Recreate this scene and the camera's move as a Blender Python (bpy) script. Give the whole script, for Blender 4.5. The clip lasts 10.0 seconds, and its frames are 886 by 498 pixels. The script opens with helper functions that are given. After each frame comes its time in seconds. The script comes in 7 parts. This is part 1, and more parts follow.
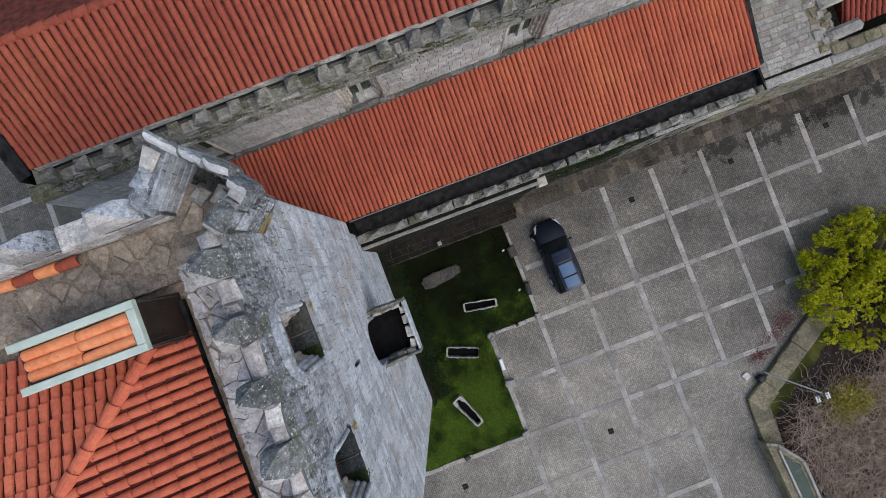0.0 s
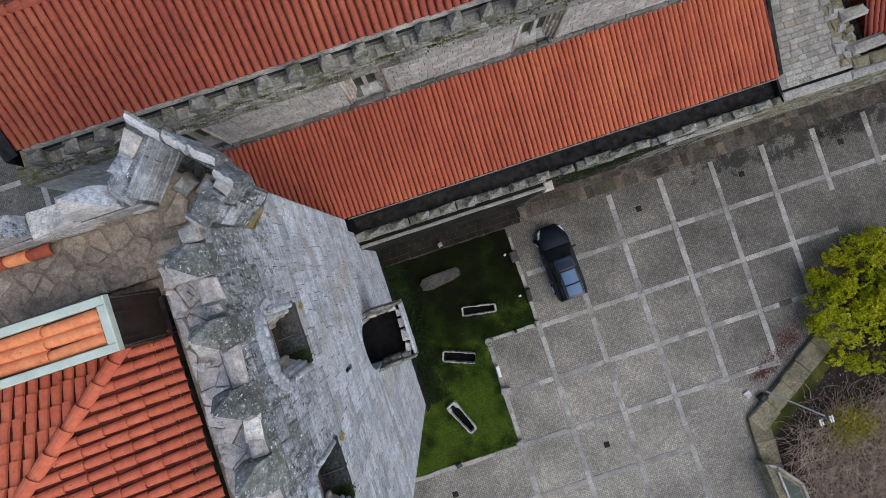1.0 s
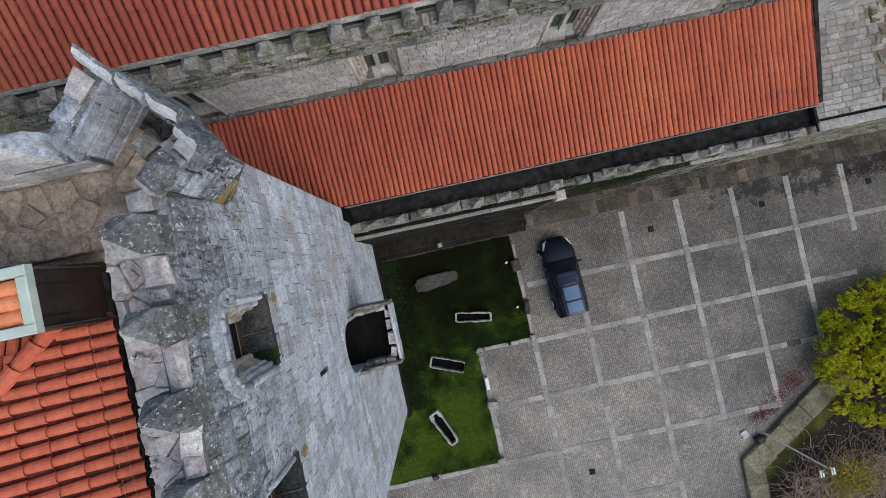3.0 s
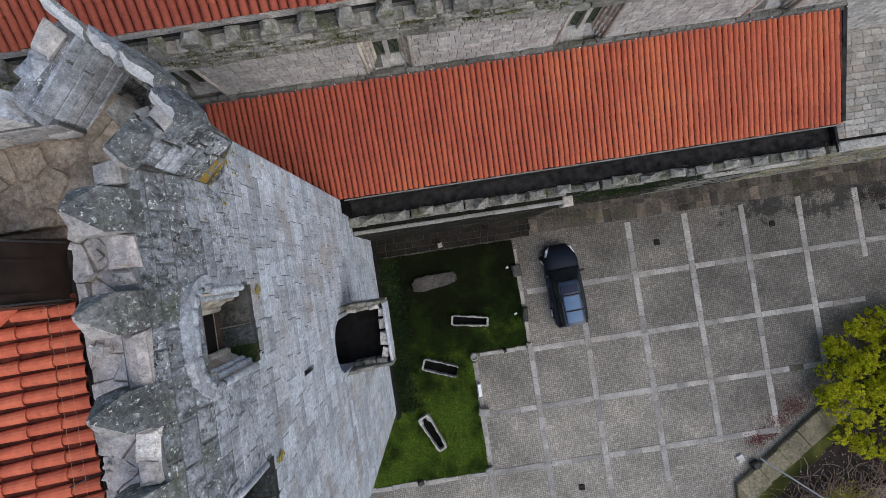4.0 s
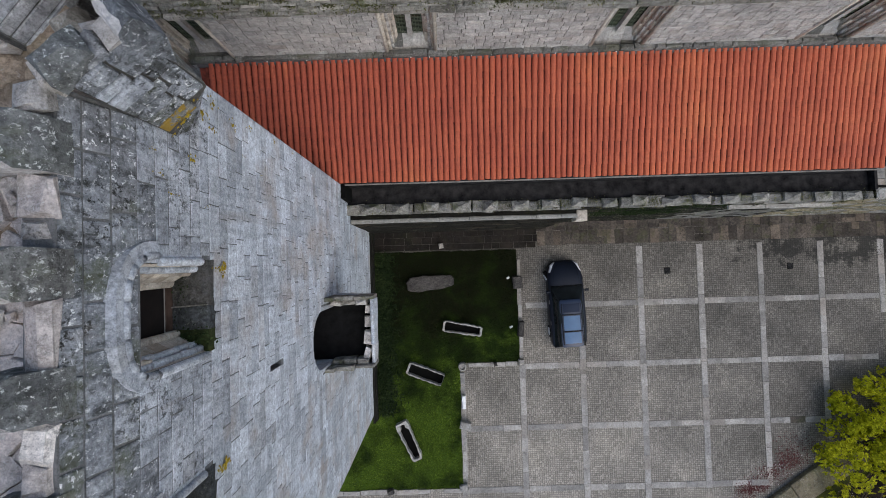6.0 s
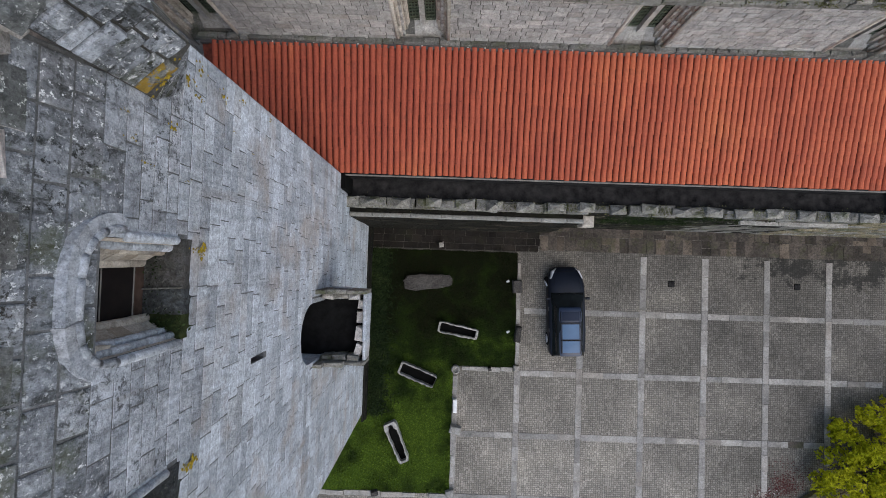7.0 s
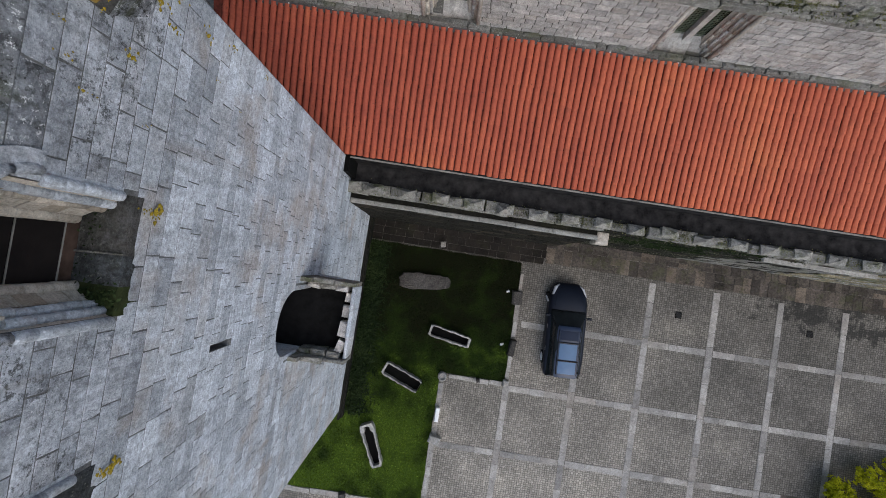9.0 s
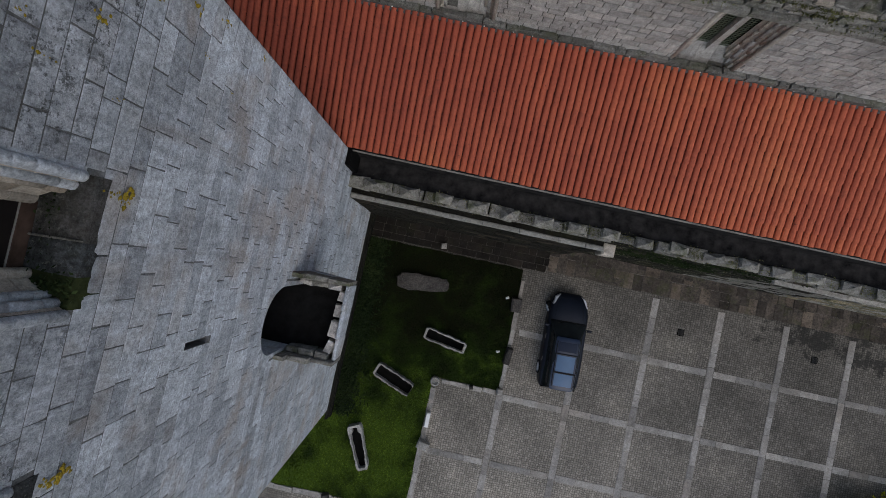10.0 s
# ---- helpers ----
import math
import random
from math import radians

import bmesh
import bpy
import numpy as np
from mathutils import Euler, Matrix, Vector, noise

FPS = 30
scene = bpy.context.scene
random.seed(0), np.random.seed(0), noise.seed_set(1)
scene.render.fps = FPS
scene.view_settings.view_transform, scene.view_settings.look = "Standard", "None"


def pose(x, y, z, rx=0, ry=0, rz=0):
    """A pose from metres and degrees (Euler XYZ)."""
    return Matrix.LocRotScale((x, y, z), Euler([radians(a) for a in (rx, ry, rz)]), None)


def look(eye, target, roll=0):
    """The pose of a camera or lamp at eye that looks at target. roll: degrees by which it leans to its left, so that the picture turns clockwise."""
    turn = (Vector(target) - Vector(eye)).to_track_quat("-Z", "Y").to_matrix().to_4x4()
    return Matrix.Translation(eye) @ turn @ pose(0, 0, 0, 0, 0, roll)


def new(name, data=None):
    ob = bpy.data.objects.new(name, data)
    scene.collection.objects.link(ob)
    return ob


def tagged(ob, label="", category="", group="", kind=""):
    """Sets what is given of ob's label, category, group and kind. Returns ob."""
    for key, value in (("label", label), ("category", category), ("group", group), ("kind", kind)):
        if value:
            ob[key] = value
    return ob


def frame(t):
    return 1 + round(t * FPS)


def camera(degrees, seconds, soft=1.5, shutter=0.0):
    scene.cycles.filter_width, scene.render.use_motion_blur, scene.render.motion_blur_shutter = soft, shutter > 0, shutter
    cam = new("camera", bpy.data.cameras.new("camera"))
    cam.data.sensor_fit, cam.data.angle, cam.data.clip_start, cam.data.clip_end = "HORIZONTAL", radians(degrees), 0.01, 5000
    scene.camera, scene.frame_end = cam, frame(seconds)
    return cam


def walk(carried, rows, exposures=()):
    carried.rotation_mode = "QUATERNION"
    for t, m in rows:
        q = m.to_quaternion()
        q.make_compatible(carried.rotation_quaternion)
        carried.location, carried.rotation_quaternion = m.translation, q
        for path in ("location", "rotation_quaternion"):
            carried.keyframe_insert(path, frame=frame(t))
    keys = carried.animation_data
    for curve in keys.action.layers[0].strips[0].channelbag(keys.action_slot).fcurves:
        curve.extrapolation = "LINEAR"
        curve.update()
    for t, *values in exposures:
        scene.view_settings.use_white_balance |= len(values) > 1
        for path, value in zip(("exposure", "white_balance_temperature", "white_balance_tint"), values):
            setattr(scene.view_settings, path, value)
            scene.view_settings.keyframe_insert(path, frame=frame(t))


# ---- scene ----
cam = camera(86.0, 10.0, soft=0.9)
PATH = [
    (0.0, -0.052, 0.065, 26.871, 0.857, 0.351, -20.687),
    (0.5, -0.024, 0.094, 26.599, 0.882, 0.356, -19.462),
    (1.0, -0.035, 0.159, 26.283, 0.882, 0.351, -18.127),
    (1.5, -0.032, 0.194, 25.988, 0.887, 0.313, -16.955),
    (2.0, -0.006, 0.206, 25.654, 0.936, 0.263, -15.528),
    (2.5, -0.010, 0.205, 25.372, 0.960, 0.261, -13.924),
    (4.0, -0.014, 0.167, 24.462, 1.125, 0.188, -8.685),
    (4.5, 0.002, 0.187, 24.185, 1.273, 0.221, -6.932),
    (5.0, -0.009, 0.164, 23.883, 1.267, 0.146, -5.181),
    (5.5, -0.010, 0.139, 23.596, 1.388, 0.151, -3.441),
    (7.0, 0.017, 0.055, 22.765, 1.532, 0.144, 1.886),
    (7.5, 0.009, 0.024, 22.483, 1.579, 0.092, 3.654),
    (8.0, -0.002, 0.003, 22.213, 1.623, 0.094, 5.420),
    (8.5, -0.007, -0.007, 21.939, 1.644, 0.073, 7.126),
    (9.0, 0.006, 0.044, 21.683, 1.671, 0.102, 8.847),
    (9.5, 0.003, 0.097, 21.421, 1.685, 0.131, 10.562),
    (10.0, 0.014, 0.130, 21.160, 1.691, 0.136, 12.244),
]
walk(cam, [(t, pose(x, y, z, rx, ry, rz)) for t, x, y, z, rx, ry, rz in PATH],
     exposures=[(0.0, 0.52), (9.4, 0.52), (9.7, 0.27), (10.0, -0.22)])

# ---- world and sun: an overcast sky ----
world = bpy.data.worlds.new("world")
scene.world = world
world.use_nodes = True
wn = world.node_tree.nodes
sky = wn.new("ShaderNodeTexSky")
sky.sky_type = "NISHITA"
sky.sun_disc = False
SUN_UP, SUN_ROUND = radians(52), radians(139)
sky.sun_elevation, sky.sun_rotation = SUN_UP, SUN_ROUND
sky.dust_density, sky.air_density = 1.8, 1.0
wn["Background"].inputs["Strength"].default_value = 0.15
world.node_tree.links.new(sky.outputs[0], wn["Background"].inputs["Color"])
sun_data = bpy.data.lights.new("sun", "SUN")
sun_data.energy, sun_data.angle, sun_data.color = 0.96, radians(75), (1.0, 0.98, 0.945)
sun = new("sun", sun_data)
sun_from = Vector((math.sin(SUN_ROUND) * math.cos(SUN_UP), math.cos(SUN_ROUND) * math.cos(SUN_UP), math.sin(SUN_UP)))
sun.matrix_world = look(sun_from * 60, (0, 0, 0))


# ---- materials ----
def nodes_of(name, rough=0.85, metal=0.0, spec=None):
    m = bpy.data.materials.new(name)
    m.use_nodes = True
    nt = m.node_tree
    b = nt.nodes["Principled BSDF"]
    b.inputs["Roughness"].default_value = rough
    b.inputs["Metallic"].default_value = metal
    b.inputs["Specular IOR Level"].default_value = spec if spec is not None else 0.1 if rough > 0.6 else 0.5
    return m, nt, b


def val(nt, kind, **sets):
    n = nt.nodes.new(kind)
    for k, v in sets.items():
        n.inputs[k.replace("_", " ")].default_value = v
    return n


def coords(nt):
    g = nt.nodes.new("ShaderNodeNewGeometry")
    return g.outputs["Position"]


def noise_at(nt, pos, scale, detail=4.0, rough=0.6):
    n = val(nt, "ShaderNodeTexNoise", Scale=scale, Detail=detail, Roughness=rough)
    nt.links.new(pos, n.inputs["Vector"])
    return n.outputs["Fac"]


def ramp(nt, fac, stops):
    r = nt.nodes.new("ShaderNodeValToRGB")
    e = r.color_ramp.elements
    while len(e) < len(stops):
        e.new(0.5)
    for el, (p, c) in zip(e, stops):
        el.position, el.color = p, (*c, 1) if len(c) == 3 else c
    nt.links.new(fac, r.inputs["Fac"])
    return r.outputs["Color"]


def mix(nt, fac, a, b, blend="MIX"):
    m = nt.nodes.new("ShaderNodeMix")
    m.data_type, m.blend_type = "RGBA", blend
    for sock, v in ((m.inputs[0], fac), (m.inputs[6], a), (m.inputs[7], b)):
        if isinstance(v, (int, float)):
            sock.default_value = v
        elif isinstance(v, tuple):
            sock.default_value = (*v, 1)
        else:
            nt.links.new(v, sock)
    return m.outputs[2]


def math_node(nt, op, a, b=None, clamp=False):
    m = nt.nodes.new("ShaderNodeMath")
    m.operation, m.use_clamp = op, clamp
    for sock, v in zip(m.inputs, (a, b)):
        if v is None:
            continue
        if isinstance(v, (int, float)):
            sock.default_value = v
        else:
            nt.links.new(v, sock)
    return m.outputs[0]


def own_random(nt):
    """A random value for each separate object and each loose island of a joined mesh."""
    o, g = nt.nodes.new("ShaderNodeObjectInfo"), nt.nodes.new("ShaderNodeNewGeometry")
    return math_node(nt, "FRACT", math_node(nt, "ADD", o.outputs["Random"], g.outputs["Random Per Island"]))


def bump(nt, b, height, strength=0.5, distance=0.02):
    n = nt.nodes.new("ShaderNodeBump")
    n.inputs["Strength"].default_value, n.inputs["Distance"].default_value = strength, distance
    nt.links.new(height, n.inputs["Height"])
    nt.links.new(n.outputs[0], b.inputs["Normal"])


def stone_material(name, dark, light, grain=9.0, lichen=0.0, lichen_colour=(0.62, 0.63, 0.6), stain=(0.08, 0.08, 0.065),
                   stain_amount=0.3, moss=0.0, ochre=0.0, warm=0.15, vary=0.35, brown=0.0, ochre_from=0.69, streak=0.0, speck=0.0, blotch=0.12, lichen_at=0.585, ochre_scale=2.1, runs=0.0):
    m, nt, b = nodes_of(name, 0.9)
    pos = coords(nt)
    rnd = own_random(nt)
    base = ramp(nt, noise_at(nt, pos, grain, 8, 0.7), [(0.3, dark), (0.72, light)])
    tone = ramp(nt, rnd, [(0.0, (1 - vary, 1 - vary, 1 - vary)), (0.5, (0.95, 0.95, 0.95)), (1.0, (1 + vary * 0.35, 1 + vary * 0.32, 1 + vary * 0.27))])
    col = mix(nt, 1.0, base, tone, "MULTIPLY")
    warmth = ramp(nt, math_node(nt, "FRACT", math_node(nt, "MULTIPLY", rnd, 7.31)), [(0.8, (0, 0, 0)), (0.97, (1, 1, 1))])
    col = mix(nt, math_node(nt, "MULTIPLY", warmth, warm), col, (0.30, 0.235, 0.17))
    big = ramp(nt, noise_at(nt, pos, 0.55, 6, 0.65), [(0.48, (0, 0, 0)), (0.72, (1, 1, 1))])
    col = mix(nt, math_node(nt, "MULTIPLY", big, stain_amount), col, stain)
    fine = ramp(nt, noise_at(nt, pos, 3.4, 8, 0.75), [(0.5, (0, 0, 0)), (0.62, (1, 1, 1))])
    col = mix(nt, math_node(nt, "MULTIPLY", fine, stain_amount * 0.9), col, stain)
    crisp = ramp(nt, noise_at(nt, pos, 40, 6, 0.8), [(0.3, (0.55, 0.55, 0.55)), (0.5, (1, 1, 1)), (0.72, (1.3, 1.3, 1.28))])
    col = mix(nt, 1.0, col, crisp, "MULTIPLY")
    cloud = ramp(nt, noise_at(nt, pos, 1.7, 9, 0.72), [(0.34, (1 - blotch * 1.7,) * 3), (0.5, (1, 1, 1)), (0.66, (1 + blotch,) * 3)])
    col = mix(nt, 1.0, col, cloud, "MULTIPLY")
    if speck:
        field = ramp(nt, noise_at(nt, pos, 0.9, 4, 0.6), [(0.42, (0.15, 0.15, 0.15)), (0.6, (1, 1, 1))])
        sk = ramp(nt, noise_at(nt, pos, 11, 9, 0.8), [(0.52, (0, 0, 0)), (0.57, (1, 1, 1))])
        col = mix(nt, math_node(nt, "MULTIPLY", math_node(nt, "MULTIPLY", sk, field), speck), col, (0.03, 0.031, 0.028))
    if brown:
        br = ramp(nt, noise_at(nt, pos, 0.8, 5, 0.6), [(0.53, (0, 0, 0)), (0.64, (1, 1, 1))])
        col = mix(nt, math_node(nt, "MULTIPLY", br, brown), col, (0.36, 0.275, 0.2))
    if streak:
        st = nt.nodes.new("ShaderNodeVectorMath")
        st.operation = "MULTIPLY"
        st.inputs[1].default_value = (1.0, 1.0, 0.09)
        nt.links.new(pos, st.inputs[0])
        run = noise_at(nt, st.outputs[0], 4.2, 7, 0.7)
        col = mix(nt, 1.0, col, ramp(nt, run, [(0.3, (1 - streak,) * 3), (0.5, (1, 1, 1)), (0.7, (1 + streak * 0.45, 1 + streak * 0.45, 1 + streak * 0.45))]), "MULTIPLY")
        drip = math_node(nt, "MULTIPLY", ramp(nt, noise_at(nt, st.outputs[0], 1.9, 5, 0.6), [(0.6, (0, 0, 0)), (0.7, (1, 1, 1))]), ramp(nt, noise_at(nt, pos, 0.45, 3, 0.5), [(0.45, (0, 0, 0)), (0.6, (1, 1, 1))]))
        col = mix(nt, math_node(nt, "MULTIPLY", drip, min(1.0, streak * 2.2)), col, (0.27, 0.225, 0.185))
    if runs:
        # black algae in long runs down the face, broken up
        fall = nt.nodes.new("ShaderNodeVectorMath")
        fall.operation = "MULTIPLY"
        fall.inputs[1].default_value = (1.0, 1.0, 0.16)
        nt.links.new(pos, fall.inputs[0])
        wet = ramp(nt, noise_at(nt, fall.outputs[0], 5.2, 6, 0.65), [(0.52, (0, 0, 0)), (0.6, (1, 1, 1))])
        torn = ramp(nt, noise_at(nt, pos, 3.1, 7, 0.75), [(0.42, (0, 0, 0)), (0.56, (1, 1, 1))])
        col = mix(nt, math_node(nt, "MULTIPLY", math_node(nt, "MULTIPLY", wet, torn), runs), col, (0.03, 0.032, 0.027))
    if moss:
        mo = ramp(nt, noise_at(nt, pos, 1.3, 8, 0.7), [(0.52, (0, 0, 0)), (0.62, (1, 1, 1))])
        col = mix(nt, math_node(nt, "MULTIPLY", mo, moss), col, (0.075, 0.085, 0.03))
    pit = ramp(nt, noise_at(nt, pos, 24, 6, 0.8), [(0.30, (1, 1, 1)), (0.44, (0, 0, 0))])
    col = mix(nt, math_node(nt, "MULTIPLY", pit, 0.25 + stain_amount * 0.6), col, stain)
    if lichen:
        grow = ramp(nt, noise_at(nt, pos, 1.15, 5, 0.65), [(0.44, (0.4, 0.4, 0.4)), (0.58, (1, 1, 1))])
        lichen = math_node(nt, "MULTIPLY", grow, lichen)
        sp = ramp(nt, noise_at(nt, pos, 9.5, 6, 0.85), [(lichen_at, (0, 0, 0)), (lichen_at + 0.04, (1, 1, 1))])
        col = mix(nt, math_node(nt, "MULTIPLY", sp, lichen), col, lichen_colour)
        dots = ramp(nt, noise_at(nt, pos, 19, 4, 0.7), [(0.61, (0, 0, 0)), (0.64, (1, 1, 1))])
        col = mix(nt, math_node(nt, "MULTIPLY", dots, lichen), col, lichen_colour)
    if ochre:
        oc = ramp(nt, noise_at(nt, pos, ochre_scale, 6, 0.7), [(ochre_from, (0, 0, 0)), (ochre_from + 0.04, (1, 1, 1))])
        col = mix(nt, math_node(nt, "MULTIPLY", oc, ochre), col, (0.3, 0.19, 0.02))
    nt.links.new(col, b.inputs["Base Color"])
    bump(nt, b, noise_at(nt, pos, 7, 12, 0.8), 1.0, 0.05)
    return m


def plain_material(name, dark, light, scale=6.0, rough=0.7, metal=0.0, relief=0.2, vary=0.0, spec=None):
    m, nt, b = nodes_of(name, rough, metal, spec)
    pos = coords(nt)
    col = ramp(nt, noise_at(nt, pos, scale, 6), [(0.3, dark), (0.7, light)])
    if vary:
        col = mix(nt, 1.0, col, ramp(nt, own_random(nt), [(0, (1 - vary,) * 3), (1, (1 + vary,) * 3)]), "MULTIPLY")
    nt.links.new(col, b.inputs["Base Color"])
    if relief:
        bump(nt, b, noise_at(nt, pos, scale * 5, 5), relief, 0.01)
    return m


def tile_material(name, tones, dirt=0.35, newer=None):
    m, nt, b = nodes_of(name, 0.8)
    pos = coords(nt)
    rnd = own_random(nt)
    run = nt.nodes.new("ShaderNodeVectorMath")
    run.operation = "MULTIPLY"
    run.inputs[1].default_value = (4.4, 0.3, 0.3)
    nt.links.new(pos, run.inputs[0])
    rib = noise_at(nt, run.outputs[0], 1.0, 3, 0.6)
    rib = math_node(nt, "SUBTRACT", math_node(nt, "MULTIPLY", rib, 1.4), 0.35)
    base = ramp(nt, math_node(nt, "ADD", math_node(nt, "MULTIPLY", rnd, 0.3), rib), tones)
    var = ramp(nt, noise_at(nt, pos, 14, 6), [(0.25, (0.78, 0.76, 0.74)), (0.75, (1.12, 1.1, 1.08))])
    col = mix(nt, 1.0, base, var, "MULTIPLY")
    glow = ramp(nt, noise_at(nt, pos, 0.42, 3, 0.5), [(0.42, (0.92, 0.88, 0.9)), (0.6, (1.04, 1.04, 1.0)), (0.72, (1.1, 1.22, 1.08))])
    col = mix(nt, 1.0, col, glow, "MULTIPLY")
    if newer:
        # younger, more orange tiles towards the east end
        sep = nt.nodes.new("ShaderNodeSeparateXYZ")
        nt.links.new(pos, sep.inputs[0])
        east = math_node(nt, "MULTIPLY", math_node(nt, "SUBTRACT", sep.outputs["X"], newer), 0.1, True)
        east = math_node(nt, "MULTIPLY", east, math_node(nt, "ADD", noise_at(nt, pos, 0.5, 3), 0.45), True)
        col = mix(nt, east, col, mix(nt, 1.0, col, (1.3, 1.4, 1.26), "MULTIPLY"))
    black = ramp(nt, noise_at(nt, pos, 8.5, 7, 0.8), [(0.6, (0, 0, 0)), (0.68, (1, 1, 1))])
    col = mix(nt, math_node(nt, "MULTIPLY", black, 0.8), col, (0.045, 0.026, 0.02))
    d = ramp(nt, noise_at(nt, pos, 2.2, 8, 0.75), [(0.55, (0, 0, 0)), (0.72, (1, 1, 1))])
    col = mix(nt, math_node(nt, "MULTIPLY", d, dirt), col, (0.07, 0.045, 0.035))
    nt.links.new(col, b.inputs["Base Color"])
    bump(nt, b, noise_at(nt, pos, 40, 5), 0.3, 0.01)
    return m


def sett_material():
    """Small granite setts in wavy rows."""
    m, nt, b = nodes_of("granite_setts", 0.8)
    pos = coords(nt)
    flat = nt.nodes.new("ShaderNodeVectorMath")
    flat.operation = "MULTIPLY"
    flat.inputs[1].default_value = (1.0, 1.12, 0.0)
    nt.links.new(pos, flat.inputs[0])
    cells = []
    for feature in ("F1", "DISTANCE_TO_EDGE"):
        vo = val(nt, "ShaderNodeTexVoronoi", Scale=9.4, Randomness=0.38)
        vo.feature = feature
        nt.links.new(flat.outputs[0], vo.inputs["Vector"])
        cells.append(vo)
    tone = ramp(nt, cells[0].outputs["Color"], [(0.1, (0.216, 0.199, 0.169)), (0.6, (0.297, 0.274, 0.234)), (0.95, (0.384, 0.355, 0.306))])
    joint = ramp(nt, cells[1].outputs["Distance"], [(0.02, (1, 1, 1)), (0.14, (0, 0, 0))])
    base = mix(nt, joint, tone, (0.085, 0.08, 0.069))
    patch = ramp(nt, noise_at(nt, pos, 0.28, 5, 0.6), [(0.32, (0.62, 0.62, 0.61)), (0.55, (0.9, 0.89, 0.88)), (0.72, (1.22, 1.2, 1.15))])
    col = mix(nt, 1.0, base, patch, "MULTIPLY")
    spots = ramp(nt, noise_at(nt, pos, 5.5, 6, 0.7), [(0.56, (0, 0, 0)), (0.68, (1, 1, 1))])
    col = mix(nt, math_node(nt, "MULTIPLY", spots, 0.45), col, (0.06, 0.056, 0.047))
    green = ramp(nt, noise_at(nt, pos, 0.9, 6, 0.7), [(0.58, (0, 0, 0)), (0.7, (1, 1, 1))])
    col = mix(nt, math_node(nt, "MULTIPLY", green, 0.25), col, (0.07, 0.075, 0.04))
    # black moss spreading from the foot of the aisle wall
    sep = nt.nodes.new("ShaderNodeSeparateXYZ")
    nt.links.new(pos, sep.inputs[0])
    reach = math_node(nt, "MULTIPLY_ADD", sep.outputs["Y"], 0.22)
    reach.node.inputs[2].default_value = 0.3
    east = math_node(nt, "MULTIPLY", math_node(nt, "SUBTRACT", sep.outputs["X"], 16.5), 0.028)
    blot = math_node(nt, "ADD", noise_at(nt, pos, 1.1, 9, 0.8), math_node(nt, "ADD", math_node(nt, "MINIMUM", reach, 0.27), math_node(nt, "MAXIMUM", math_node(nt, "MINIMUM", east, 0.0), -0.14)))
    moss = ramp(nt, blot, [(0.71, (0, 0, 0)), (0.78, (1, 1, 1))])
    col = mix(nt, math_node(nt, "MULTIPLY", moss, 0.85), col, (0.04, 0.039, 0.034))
    # worn is the square's uneven light put into the colour, brightest to the south
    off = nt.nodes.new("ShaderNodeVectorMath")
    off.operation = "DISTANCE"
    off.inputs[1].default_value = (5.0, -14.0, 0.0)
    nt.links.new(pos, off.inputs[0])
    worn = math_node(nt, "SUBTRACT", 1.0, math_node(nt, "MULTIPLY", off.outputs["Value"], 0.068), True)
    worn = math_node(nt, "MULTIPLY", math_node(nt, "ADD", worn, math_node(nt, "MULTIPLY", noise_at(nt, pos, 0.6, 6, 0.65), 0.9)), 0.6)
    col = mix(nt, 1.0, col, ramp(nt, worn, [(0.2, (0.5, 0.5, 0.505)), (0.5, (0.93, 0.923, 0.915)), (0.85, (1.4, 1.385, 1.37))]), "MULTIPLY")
    nt.links.new(col, b.inputs["Base Color"])
    bump(nt, b, joint, -0.6, 0.02)
    return m


def grass_material(name, a, bcol, c, north_shade=False, thin=0.0):
    m, nt, b = nodes_of(name, 0.9)
    pos = coords(nt)
    kind = noise_at(nt, pos, 0.7, 5)
    if north_shade:
        # mossy north end, grassier south; the walls' shade is put into the colour too
        sep = nt.nodes.new("ShaderNodeSeparateXYZ")
        nt.links.new(pos, sep.inputs[0])
        rise = math_node(nt, "MULTIPLY", math_node(nt, "ADD", sep.outputs["Y"], 4.6), -0.06)
        kind = math_node(nt, "ADD", kind, math_node(nt, "MAXIMUM", math_node(nt, "MINIMUM", rise, 0.17), -0.24))
    col = ramp(nt, kind, [(0.3, a), (0.5, bcol), (0.72, c)])
    col = mix(nt, 1.0, col, ramp(nt, noise_at(nt, pos, 22, 6), [(0.2, (0.5, 0.5, 0.5)), (0.8, (1.35, 1.35, 1.25))]), "MULTIPLY")
    col = mix(nt, 1.0, col, ramp(nt, own_random(nt), [(0, (0.5, 0.53, 0.5)), (1, (1.5, 1.42, 1.2))]), "MULTIPLY")
    nt.links.new(col, b.inputs["Base Color"])
    bump(nt, b, noise_at(nt, pos, 30, 6), 0.8, 0.05)
    if thin:
        # light passes through thin leaves
        tr, mx = nt.nodes.new("ShaderNodeBsdfTranslucent"), nt.nodes.new("ShaderNodeMixShader")
        nt.links.new(col, tr.inputs["Color"])
        mx.inputs[0].default_value = thin
        nt.links.new(b.outputs[0], mx.inputs[1])
        nt.links.new(tr.outputs[0], mx.inputs[2])
        nt.links.new(mx.outputs[0], nt.nodes["Material Output"].inputs["Surface"])
    return m


